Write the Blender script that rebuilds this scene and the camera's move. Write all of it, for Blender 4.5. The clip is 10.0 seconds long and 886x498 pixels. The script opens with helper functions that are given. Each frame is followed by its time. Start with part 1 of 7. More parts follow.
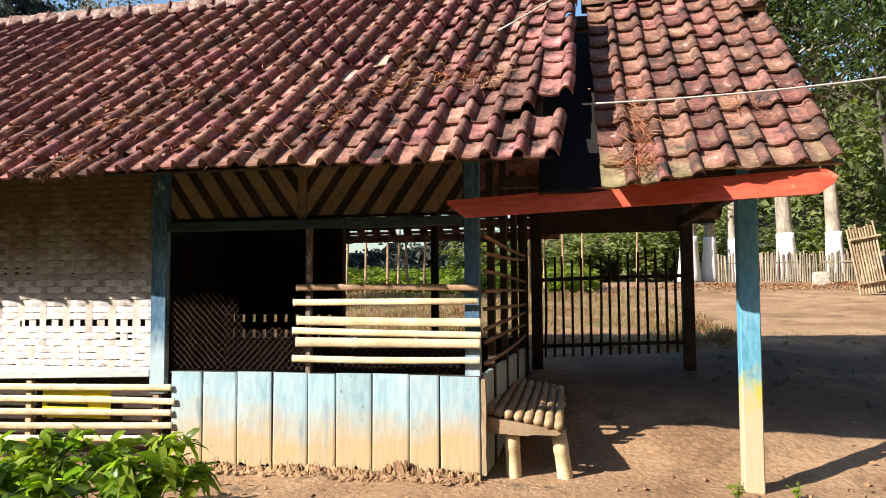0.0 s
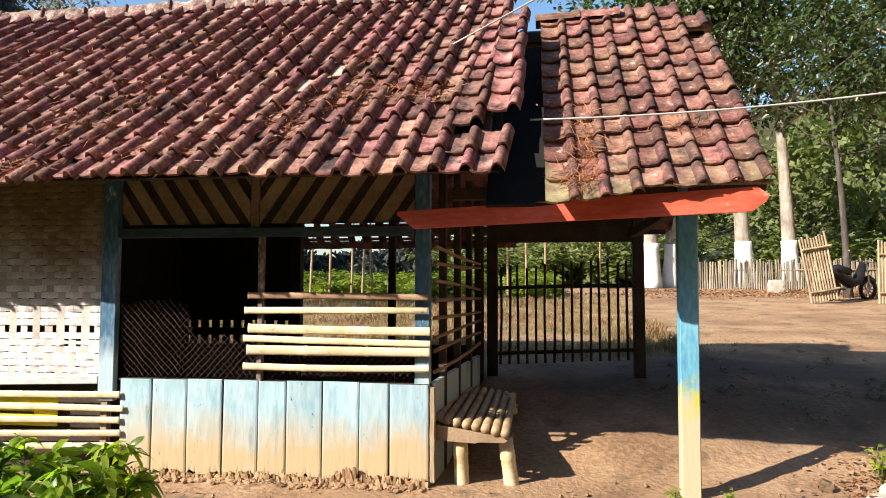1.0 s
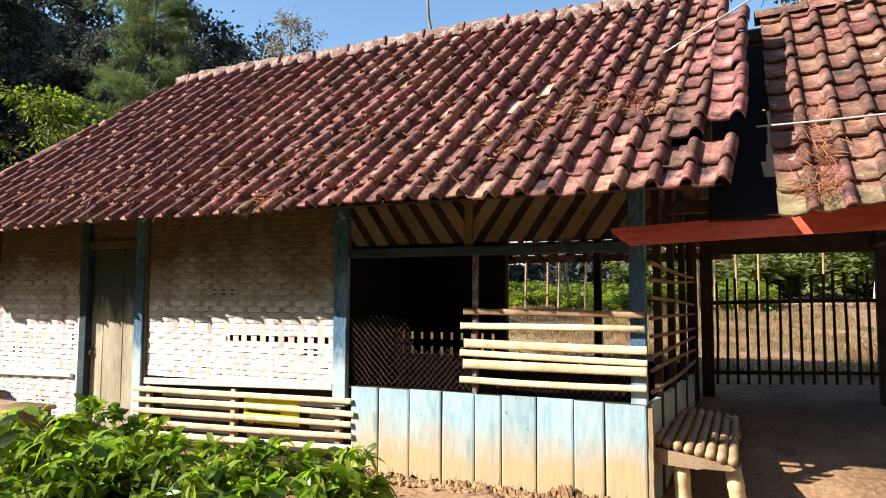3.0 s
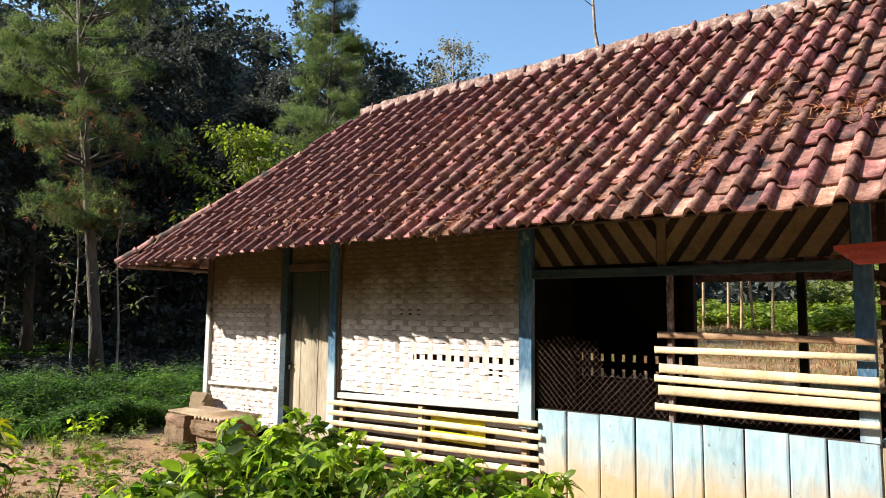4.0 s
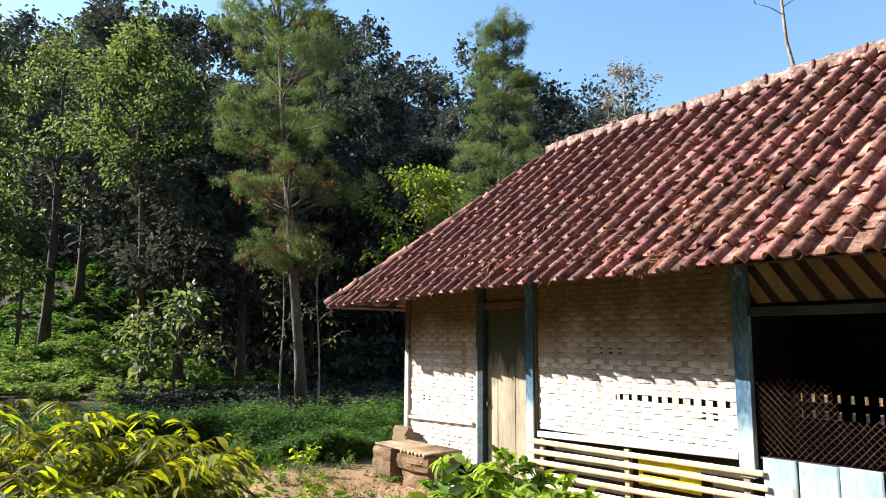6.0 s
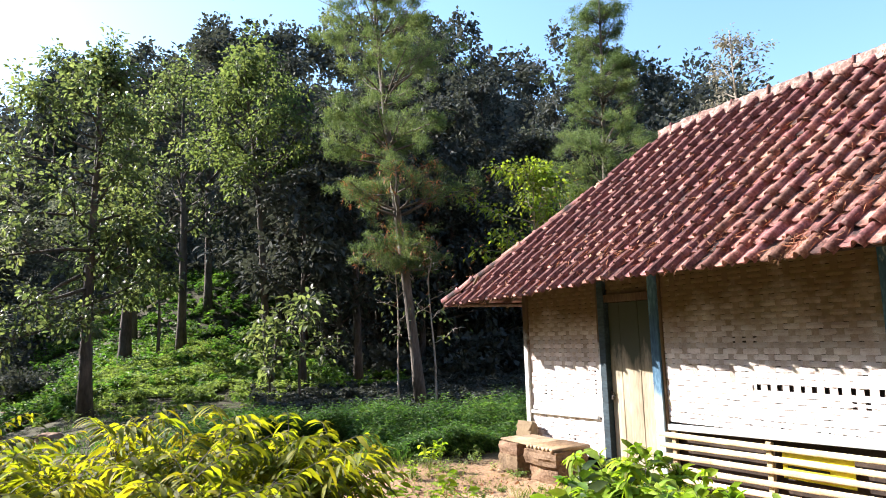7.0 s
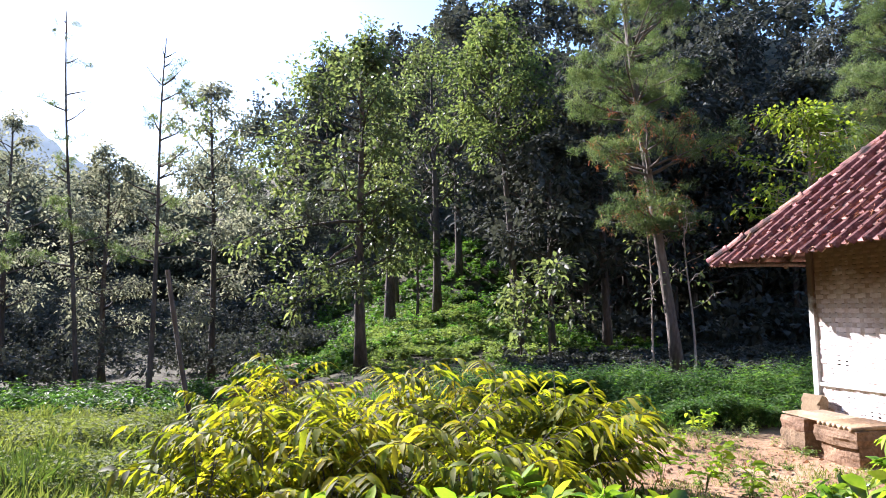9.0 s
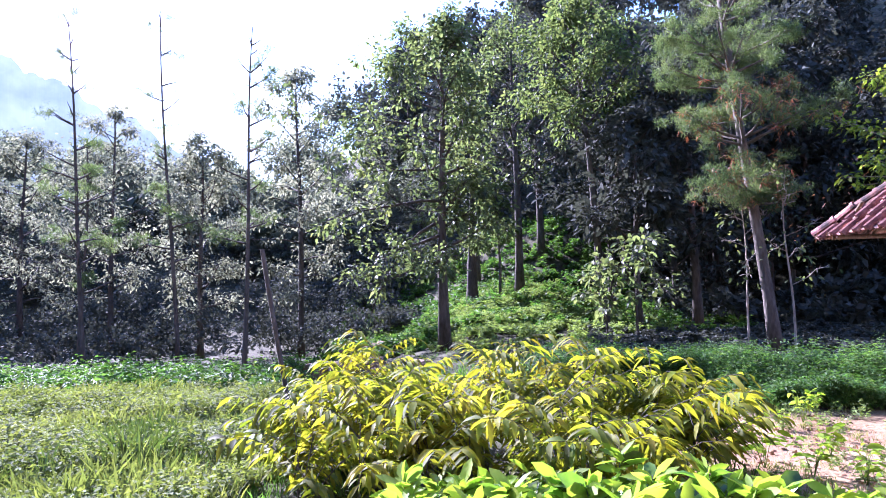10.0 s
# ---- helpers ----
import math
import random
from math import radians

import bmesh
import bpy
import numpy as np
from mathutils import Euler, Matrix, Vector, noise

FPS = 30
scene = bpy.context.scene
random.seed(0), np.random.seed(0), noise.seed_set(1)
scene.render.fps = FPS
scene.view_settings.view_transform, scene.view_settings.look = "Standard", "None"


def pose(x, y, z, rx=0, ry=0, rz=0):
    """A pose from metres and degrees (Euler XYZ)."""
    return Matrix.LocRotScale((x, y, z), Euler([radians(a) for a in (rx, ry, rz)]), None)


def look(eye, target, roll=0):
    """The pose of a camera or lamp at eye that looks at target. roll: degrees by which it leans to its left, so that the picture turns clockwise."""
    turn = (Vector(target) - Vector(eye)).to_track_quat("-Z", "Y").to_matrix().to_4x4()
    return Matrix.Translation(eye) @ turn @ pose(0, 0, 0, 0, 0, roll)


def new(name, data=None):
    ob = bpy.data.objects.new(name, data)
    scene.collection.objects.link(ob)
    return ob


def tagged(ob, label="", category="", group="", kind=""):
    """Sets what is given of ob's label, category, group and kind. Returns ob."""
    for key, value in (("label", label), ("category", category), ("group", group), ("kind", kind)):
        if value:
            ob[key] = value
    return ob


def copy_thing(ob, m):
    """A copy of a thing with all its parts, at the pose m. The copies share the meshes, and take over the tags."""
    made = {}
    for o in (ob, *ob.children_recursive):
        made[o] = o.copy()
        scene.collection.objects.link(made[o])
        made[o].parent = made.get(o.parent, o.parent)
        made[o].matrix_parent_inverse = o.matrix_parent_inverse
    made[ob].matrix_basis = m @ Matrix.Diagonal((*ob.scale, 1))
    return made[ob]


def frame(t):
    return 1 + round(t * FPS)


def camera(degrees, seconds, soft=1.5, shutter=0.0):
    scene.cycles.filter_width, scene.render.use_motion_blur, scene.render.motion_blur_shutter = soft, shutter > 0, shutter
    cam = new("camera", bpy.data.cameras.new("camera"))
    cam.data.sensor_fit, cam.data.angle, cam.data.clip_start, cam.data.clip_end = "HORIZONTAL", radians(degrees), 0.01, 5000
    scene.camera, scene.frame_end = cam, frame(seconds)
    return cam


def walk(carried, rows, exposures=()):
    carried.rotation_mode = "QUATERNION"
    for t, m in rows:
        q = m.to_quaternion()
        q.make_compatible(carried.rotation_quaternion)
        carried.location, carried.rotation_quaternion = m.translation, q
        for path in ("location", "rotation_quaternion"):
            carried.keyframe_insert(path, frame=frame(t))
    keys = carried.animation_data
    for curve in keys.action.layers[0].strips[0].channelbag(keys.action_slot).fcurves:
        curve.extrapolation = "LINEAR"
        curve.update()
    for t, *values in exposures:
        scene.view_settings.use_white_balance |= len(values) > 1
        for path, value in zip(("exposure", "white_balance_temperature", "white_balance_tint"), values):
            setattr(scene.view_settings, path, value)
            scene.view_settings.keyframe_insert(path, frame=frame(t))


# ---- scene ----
cam = camera(66.7, 10.0, soft=1.0)
PATH = [
    (0, (0.274, -0.02, 1.411), (-0.086, 1.944, 1.529), -0.4),
    (0.5, (0.438, -0.115, 1.436), (0.252, 1.872, 1.565), -0.3),
    (1, (0.43, -0.079, 1.461), (0.158, 1.898, 1.587), 0.1),
    (1.5, (0.366, -0.08, 1.459), (-0.033, 1.876, 1.576), -0.2),
    (2, (0.319, -0.071, 1.502), (-0.189, 1.858, 1.643), 0.4),
    (2.2, (0.32, -0.098, 1.52), (-0.248, 1.815, 1.653), -0.3),
    (3.3, (0.215, -0.197, 1.528), (-0.701, 1.573, 1.698), 0.6),
    (3.5, (0.143, -0.21, 1.541), (-0.857, 1.512, 1.726), 0.5),
    (4, (0.056, -0.274, 1.553), (-1.148, 1.31, 1.751), 0.7),
    (4.5, (0.005, -0.346, 1.578), (-1.35, 1.108, 1.798), 0.8),
    (5, (-0.039, -0.442, 1.608), (-1.515, 0.884, 1.859), 0.8),
    (5.2, (-0.058, -0.446, 1.602), (-1.566, 0.842, 1.855), 0.9),
    (6.3, (-0.106, -0.567, 1.669), (-1.681, 0.635, 1.949), 0.3),
    (6.5, (-0.102, -0.596, 1.676), (-1.707, 0.566, 1.952), 0.2),
    (7, (-0.139, -0.691, 1.694), (-1.86, 0.292, 1.954), -1.7),
    (7.5, (-0.164, -0.737, 1.689), (-1.976, 0.076, 1.927), -2.5),
    (8, (-0.214, -0.768, 1.674), (-2.096, -0.131, 1.901), -1.9),
    (8.5, (-0.281, -0.787, 1.656), (-2.212, -0.313, 1.869), -1.4),
    (9, (-0.359, -0.809, 1.62), (-2.325, -0.487, 1.801), -1.0),
    (9.5, (-0.363, -0.854, 1.6), (-2.348, -0.651, 1.74), -0.9),
    (10, (-0.409, -0.882, 1.591), (-2.404, -0.796, 1.716), -1.3),
]
EXPOSURES = [(0, 1.09, 6500, 10), (5, 1.3, 6450, 10), (6.5, 1.62, 6300, 11), (7.5, 2.0, 6150, 20), (8.5, 1.98, 6000, 22), (9, 1.96, 5850, 23), (9.5, 2.36, 5400, 36), (10, 2.45, 5080, 40)]
walk(cam, [(t, look(eye, target, roll)) for t, eye, target, roll in PATH], EXPOSURES)

# ---- world and sun ----
SUN = Vector((-1.25, -1.0, 1.0)).normalized()
world = bpy.data.worlds.new("world")
scene.world = world
world.use_nodes = True
wn = world.node_tree
sky = wn.nodes.new("ShaderNodeTexSky")
sky.sky_type, sky.sun_disc = "NISHITA", False
sky.sun_elevation = math.asin(SUN.z)
sky.sun_rotation = math.atan2(SUN.x, SUN.y)
sky.air_density, sky.dust_density, sky.ozone_density = 1.5, 1.0, 6.0
wn.nodes["Background"].inputs["Strength"].default_value = 0.102
wn.links.new(sky.outputs["Color"], wn.nodes["Background"].inputs["Color"])
sun = new("sun", bpy.data.lights.new("sun", "SUN"))
sun.data.energy, sun.data.angle, sun.data.color = 5.4, radians(0.55), (1.0, 0.93, 0.82)
sun.matrix_world = look(SUN * 50, (0, 0, 0))

# ---- materials ----
def material(name, colours, scale=6.0, rough=0.8, bump=0.25, fine=60.0, metal=0.0, stretch=(1, 1, 1), vary=0.0, island=False, through_light=0.0, tint=None, specular=0.3, depth=0.01):
    """Noise at two scales over a ramp of colours, in world space, with relief; vary: lightness that differs from piece to piece."""
    m = bpy.data.materials.new(name)
    m.use_nodes = True
    t = m.node_tree
    n, link = t.nodes, t.links.new
    p = n["Principled BSDF"]
    p.inputs["Roughness"].default_value, p.inputs["Metallic"].default_value = rough, metal
    p.inputs["Specular IOR Level"].default_value = specular
    geo = n.new("ShaderNodeNewGeometry")
    mp = n.new("ShaderNodeMapping")
    mp.inputs["Scale"].default_value = stretch
    link(geo.outputs["Position"], mp.inputs["Vector"])
    big, small = n.new("ShaderNodeTexNoise"), n.new("ShaderNodeTexNoise")
    big.inputs["Scale"].default_value, big.inputs["Detail"].default_value = scale, 4
    small.inputs["Scale"].default_value, small.inputs["Detail"].default_value = fine, 5
    link(mp.outputs["Vector"], big.inputs["Vector"])
    link(mp.outputs["Vector"], small.inputs["Vector"])
    mix = n.new("ShaderNodeMix")
    mix.inputs["Factor"].default_value = 0.4
    link(big.outputs["Fac"], mix.inputs[2])
    link(small.outputs["Fac"], mix.inputs[3])
    ramp = n.new("ShaderNodeValToRGB")
    link(mix.outputs[0], ramp.inputs["Fac"])
    e = ramp.color_ramp.elements
    k = len(colours)
    while len(e) < k:
        e.new(0.5)
    for i, c in enumerate(colours):
        e[i].position = 0.34 + 0.32 * i / max(1, k - 1)
        e[i].color = (*c, 1)
    colour = ramp.outputs["Color"]
    if vary:
        if island:
            source = geo.outputs["Random Per Island"]
        else:
            source = n.new("ShaderNodeObjectInfo").outputs["Random"]
        hsv = n.new("ShaderNodeHueSaturation")
        rng = n.new("ShaderNodeMapRange")
        rng.inputs["To Min"].default_value, rng.inputs["To Max"].default_value = 1 - vary, 1 + vary
        link(source, rng.inputs["Value"])
        link(rng.outputs["Result"], hsv.inputs["Value"])
        wob = n.new("ShaderNodeMapRange")
        wob.inputs["To Min"].default_value, wob.inputs["To Max"].default_value = 0.5 - 0.045 * vary, 0.5 + 0.045 * vary
        mul = n.new("ShaderNodeMath")
        mul.operation = "MULTIPLY"
        mul.inputs[1].default_value = 7.31
        fr = n.new("ShaderNodeMath")
        fr.operation = "FRACT"
        link(source, mul.inputs[0])
        link(mul.outputs[0], fr.inputs[0])
        link(fr.outputs[0], wob.inputs["Value"])
        link(wob.outputs["Result"], hsv.inputs["Hue"])
        link(colour, hsv.inputs["Color"])
        colour = hsv.outputs["Color"]
    link(colour, p.inputs["Base Color"])
    b = n.new("ShaderNodeBump")
    b.inputs["Strength"].default_value, b.inputs["Distance"].default_value = bump, depth
    link(small.outputs["Fac"], b.inputs["Height"])
    link(b.outputs["Normal"], p.inputs["Normal"])
    if through_light:
        tr = n.new("ShaderNodeBsdfTranslucent")
        gain = n.new("ShaderNodeMix")
        gain.data_type, gain.blend_type = "RGBA", "MULTIPLY"
        gain.inputs["Factor"].default_value = 1.0
        gain.inputs[7].default_value = (*(tint or (1.2, 1.3, 0.5)), 1)
        link(colour, gain.inputs[6])
        link(gain.outputs[2], tr.inputs["Color"])
        ms = n.new("ShaderNodeMixShader")
        ms.inputs["Fac"].default_value = through_light
        link(p.outputs["BSDF"], ms.inputs[1])
        link(tr.outputs["BSDF"], ms.inputs[2])
        link(ms.outputs["Shader"], n["Material Output"].inputs["Surface"])
    return m


def layered(m, colour, scale, lo, hi, rough=None, stretch=(1, 1, 1), fine=0.0, height=None, offset=(0, 0, 0)):
    """Adds patches of another colour (stains, worn paint, moss, tones of light and shade) over a material. height:
    (from, to) fades them along world z.
    """
    t = m.node_tree
    n, link = t.nodes, t.links.new
    p = n["Principled BSDF"]
    old = p.inputs["Base Color"].links[0].from_socket
    geo = n.new("ShaderNodeNewGeometry")
    mp = n.new("ShaderNodeMapping")
    mp.inputs["Scale"].default_value = stretch
    mp.inputs["Location"].default_value = offset
    link(geo.outputs["Position"], mp.inputs["Vector"])
    no = n.new("ShaderNodeTexNoise")
    no.inputs["Scale"].default_value, no.inputs["Detail"].default_value, no.inputs["Roughness"].default_value = scale, 8, 0.62
    link(mp.outputs["Vector"], no.inputs["Vector"])
    value = no.outputs["Fac"]
    if height:
        sep = n.new("ShaderNodeSeparateXYZ")
        link(geo.outputs["Position"], sep.inputs[0])
        hr = n.new("ShaderNodeMapRange")
        hr.inputs["From Min"].default_value, hr.inputs["From Max"].default_value = height
        hr.inputs["To Min"].default_value, hr.inputs["To Max"].default_value = 0.45, -0.45
        link(sep.outputs["Z"], hr.inputs["Value"])
        add = n.new("ShaderNodeMath")
        link(value, add.inputs[0])
        link(hr.outputs["Result"], add.inputs[1])
        value = add.outputs[0]
    mr = n.new("ShaderNodeMapRange")
    mr.inputs["From Min"].default_value, mr.inputs["From Max"].default_value = lo, hi
    link(value, mr.inputs["Value"])
    mix = n.new("ShaderNodeMix")
    mix.data_type = "RGBA"
    link(mr.outputs["Result"], mix.inputs["Factor"])
    link(old, mix.inputs[6])
    mix.inputs[7].default_value = (*colour, 1)
    link(mix.outputs[2], p.inputs["Base Color"])
    return m


M = {}
M["earth"] = material("earth", [(0.165, 0.092, 0.050), (0.285, 0.172, 0.095), (0.39, 0.255, 0.148)], 1.3, 0.95, 0.6, 22, depth=0.03)
layered(M["earth"], (0.10, 0.065, 0.04), 3.2, 0.56, 0.72)
M["tile"] = material("fired_clay", [(0.140, 0.060, 0.049), (0.285, 0.128, 0.103), (0.41, 0.235, 0.19)], 9, 0.85, 0.7, 45, vary=0.42, depth=0.006)
layered(M["tile"], (0.036, 0.023, 0.021), 5.0, 0.48, 0.64)
layered(M["tile"], (0.38, 0.28, 0.235), 14.0, 0.66, 0.80, offset=(3, 7, 1))
M["tile_rest"] = material("fired_clay_joined", [(0.140, 0.060, 0.049), (0.285, 0.128, 0.103), (0.41, 0.235, 0.19)], 9, 0.85, 0.7, 45, vary=0.42, island=True, depth=0.006)
layered(M["tile_rest"], (0.036, 0.023, 0.021), 5.0, 0.48, 0.64)
layered(M["tile_rest"], (0.38, 0.28, 0.235), 14.0, 0.66, 0.80, offset=(3, 7, 1))
M["porch_tile"] = material("pale_fired_clay", [(0.10, 0.042, 0.034), (0.215, 0.092, 0.068), (0.34, 0.18, 0.135)], 9, 0.85, 0.7, 45, vary=0.35, depth=0.006)
layered(M["porch_tile"], (0.34, 0.24, 0.15), 4.0, 0.62, 0.76)
layered(M["porch_tile"], (0.30, 0.25, 0.13), 3.0, 0.56, 0.86, height=(1.95, 2.75), offset=(7, 1, 2))
layered(M["porch_tile"], (0.055, 0.036, 0.032), 6.0, 0.51, 0.68, offset=(5, 2, 9))
layered(M["porch_tile"], (0.40, 0.34, 0.28), 16.0, 0.60, 0.72, offset=(2, 8, 3))
M["mortar"] = material("ridge_mortar", [(0.085, 0.048, 0.040), (0.23, 0.145, 0.118), (0.46, 0.365, 0.315)], 15, 0.9, 0.8, 40, depth=0.02)
M["weave"] = material("limed_bamboo", [(0.52, 0.45, 0.42), (0.74, 0.68, 0.66), (0.84, 0.80, 0.785)], 6, 0.7, 0.3, 70, vary=0.25, stretch=(1, 1, 1.6))
# Browner towards the eave: unlimed matting, with eave shade put into the tone.
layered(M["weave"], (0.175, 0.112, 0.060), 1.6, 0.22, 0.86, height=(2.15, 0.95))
layered(M["weave"], (0.30, 0.22, 0.15), 6.0, 0.60, 0.72, offset=(1, 5, 2), stretch=(1, 1, 2))
M["warp"] = material("limed_upright_bamboo", [(0.36, 0.29, 0.24), (0.56, 0.48, 0.43), (0.70, 0.63, 0.58)], 6, 0.7, 0.3, 70, vary=0.25)
# Same upward browning, eave shade included, on the upright strips.
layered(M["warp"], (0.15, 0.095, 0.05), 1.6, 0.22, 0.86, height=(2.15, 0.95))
M["plank_blue"] = material("worn_blue_boards", [(0.20, 0.315, 0.37), (0.30, 0.425, 0.475), (0.40, 0.50, 0.53)], 3, 0.75, 0.5, 25, stretch=(1, 1, 0.3), vary=0.10)
layered(M["plank_blue"], (0.43, 0.32, 0.185), 2.6, 0.28, 0.85, height=(0.16, 0.72))
layered(M["plank_blue"], (0.13, 0.11, 0.085), 20, 0.66, 0.72, stretch=(1, 1, 0.5), offset=(6, 1, 3))
layered(M["plank_blue"], (0.30, 0.27, 0.21), 34, 0.58, 0.74, stretch=(1, 1, 0.05), offset=(9, 2, 1))
layered(M["plank_blue"], (0.16, 0.25, 0.30), 7, 0.62, 0.72, stretch=(1, 1, 0.12), offset=(2, 0, 4))
M["paint_blue"] = material("blue_paint", [(0.023, 0.064, 0.112), (0.048, 0.115, 0.185), (0.14, 0.25, 0.34)], 5, 0.6, 0.3, 40, stretch=(1, 1, 0.3), vary=0.1)
layered(M["paint_blue"], (0.42, 0.46, 0.44), 9, 0.62, 0.72, stretch=(1, 1, 0.4))
# Paler below: sunlight under the eave's shade line put into the colour, with wear.
layered(M["paint_blue"], (0.36, 0.45, 0.49), 4.0, 0.44, 0.70, height=(0.35, 1.55), stretch=(1, 1, 0.4), offset=(2, 2, 6))
M["post_paint"] = material("blue_post_paint", [(0.065, 0.21, 0.32), (0.11, 0.31, 0.43), (0.21, 0.42, 0.52)], 5, 0.6, 0.3, 40, stretch=(1, 1, 0.3))
layered(M["post_paint"], (0.42, 0.38, 0.06), 5.0, 0.46, 0.62, height=(0.50, 1.12))
layered(M["post_paint"], (0.48, 0.38, 0.25), 4.0, 0.42, 0.62, height=(0.30, 0.98), offset=(4, 0, 0))
M["rail_paint"] = material("worn_pale_paint", [(0.26, 0.32, 0.35), (0.48, 0.48, 0.46), (0.62, 0.58, 0.53)], 4, 0.75, 0.3, 40, stretch=(0.25, 1, 1))
# Dark brown upper part, with eave shade put into the tone.
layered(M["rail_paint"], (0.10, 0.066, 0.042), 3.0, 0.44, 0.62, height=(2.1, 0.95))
M["old_wood"] = material("brown_old_wood", [(0.070, 0.046, 0.030), (0.135, 0.090, 0.056), (0.21, 0.148, 0.095)], 4, 0.9, 0.4, 55, stretch=(1, 1, 0.2), vary=0.2)
M["bare_wood"] = material("weathered_wood", [(0.20, 0.14, 0.085), (0.33, 0.24, 0.15), (0.44, 0.34, 0.22)], 4, 0.85, 0.4, 55, stretch=(1, 1, 0.2), vary=0.2)
M["mottled_wood"] = material("mottled_bark", [(0.05, 0.035, 0.03), (0.16, 0.115, 0.10), (0.40, 0.34, 0.32)], 26, 0.9, 0.5, 60, stretch=(1, 1, 0.45))
M["weathered_cane"] = material("weathered_cane", [(0.12, 0.095, 0.07), (0.22, 0.18, 0.13), (0.34, 0.285, 0.21)], 4, 0.9, 0.3, 55, stretch=(1, 1, 0.3), vary=0.35)
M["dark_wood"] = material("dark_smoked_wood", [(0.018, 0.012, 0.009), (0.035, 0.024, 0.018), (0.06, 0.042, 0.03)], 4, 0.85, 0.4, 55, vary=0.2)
M["panel_wood"] = material("tan_stained_boards", [(0.148, 0.100, 0.056), (0.222, 0.155, 0.089), (0.281, 0.207, 0.122)], 4, 0.8, 0.3, 50, vary=0.15)
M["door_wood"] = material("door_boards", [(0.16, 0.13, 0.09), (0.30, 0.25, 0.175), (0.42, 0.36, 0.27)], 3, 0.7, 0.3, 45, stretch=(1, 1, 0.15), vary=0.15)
# Upper boards darkened: the eave's shade is put into the colour with old paint.
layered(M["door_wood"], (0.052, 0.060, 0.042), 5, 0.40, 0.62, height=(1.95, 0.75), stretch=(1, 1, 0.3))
M["bamboo"] = material("split_bamboo", [(0.45, 0.345, 0.19), (0.61, 0.505, 0.315), (0.72, 0.625, 0.44)], 5, 0.5, 0.2, 60, vary=0.15, specular=0.45)
layered(M["bamboo"], (0.30, 0.20, 0.09), 8, 0.64, 0.74)
M["bamboo_brown"] = material("brown_bamboo", [(0.16, 0.095, 0.05), (0.25, 0.155, 0.085), (0.33, 0.22, 0.13)], 5, 0.6, 0.2, 60, vary=0.15)
M["red"] = material("red_painted_beam", [(0.36, 0.055, 0.03), (0.50, 0.085, 0.045), (0.58, 0.13, 0.075)], 5, 0.6, 0.3, 40, stretch=(0.3, 1, 1))
layered(M["red"], (0.50, 0.30, 0.20), 9, 0.63, 0.72)
M["wire"] = material("rusty_wire", [(0.065, 0.037, 0.030), (0.11, 0.068, 0.055), (0.17, 0.115, 0.095)], 30, 0.7, 0.2, 90, metal=0.3)
M["cable"] = material("grey_cable", [(0.36, 0.34, 0.31), (0.45, 0.43, 0.39), (0.52, 0.50, 0.45)], 30, 0.7, 0.1, 90)
M["iron"] = material("worn_iron", [(0.05, 0.045, 0.04), (0.10, 0.09, 0.08), (0.16, 0.145, 0.13)], 20, 0.5, 0.2, 90, metal=0.7)
M["yellow"] = material("yellow_sheet", [(0.70, 0.58, 0.03), (0.80, 0.68, 0.05), (0.85, 0.75, 0.10)], 4, 0.5, 0.1, 40)
M["black"] = material("black_print", [(0.02, 0.02, 0.02), (0.03, 0.03, 0.03), (0.045, 0.045, 0.04)], 10, 0.6, 0.1, 60)
M["stone"] = material("brown_stone", [(0.10, 0.062, 0.036), (0.19, 0.12, 0.072), (0.28, 0.19, 0.115)], 4, 0.9, 0.8, 25, vary=0.25, depth=0.02)
M["pale_stone"] = material("pale_stone", [(0.32, 0.27, 0.21), (0.45, 0.39, 0.31), (0.57, 0.51, 0.43)], 5, 0.9, 0.8, 25, vary=0.2, depth=0.02)
M["bark"] = material("bark", [(0.040, 0.033, 0.028), (0.082, 0.068, 0.058), (0.14, 0.118, 0.10)], 4, 0.95, 0.9, 18, stretch=(1, 1, 0.3), vary=0.2, depth=0.03)
M["pale_bark"] = material("pale_bark", [(0.17, 0.135, 0.105), (0.30, 0.255, 0.205), (0.42, 0.37, 0.31)], 4, 0.95, 0.8, 14, stretch=(1, 1, 0.5), depth=0.03)
M["whitewash"] = material("whitewash", [(0.66, 0.65, 0.63), (0.78, 0.77, 0.75), (0.84, 0.83, 0.81)], 6, 0.9, 0.5, 25)
M["glass"] = material("dark_glass", [(0.02, 0.025, 0.03), (0.03, 0.035, 0.04), (0.04, 0.045, 0.05)], 2, 0.12, 0.0, 10, specular=0.6)
M["white_paint"] = material("white_paint", [(0.70, 0.70, 0.69), (0.78, 0.78, 0.77), (0.82, 0.82, 0.80)], 2, 0.4, 0.05, 20)
M["plastic"] = material("black_plastic", [(0.008, 0.008, 0.009), (0.013, 0.013, 0.014), (0.022, 0.022, 0.024)], 6, 0.5, 0.05, 40)
M["chrome"] = material("dull_chrome", [(0.45, 0.45, 0.45), (0.55, 0.55, 0.55), (0.62, 0.62, 0.62)], 10, 0.3, 0.05, 60, metal=0.9)
M["water"] = material("stream_water", [(0.02, 0.022, 0.018), (0.03, 0.03, 0.025), (0.045, 0.045, 0.04)], 2, 0.15, 0.8, 9, specular=0.35, depth=0.02)


def leafy(name, low, mid, high, light=0.45, tint=(1.25, 1.35, 0.45), rough=0.6, vary=0.35):
    return material(name, [low, mid, high], 1.1, rough, 0.1, 14, vary=vary, island=True, through_light=light, tint=tint, specular=0.3 if rough > 0.4 else 0.5)


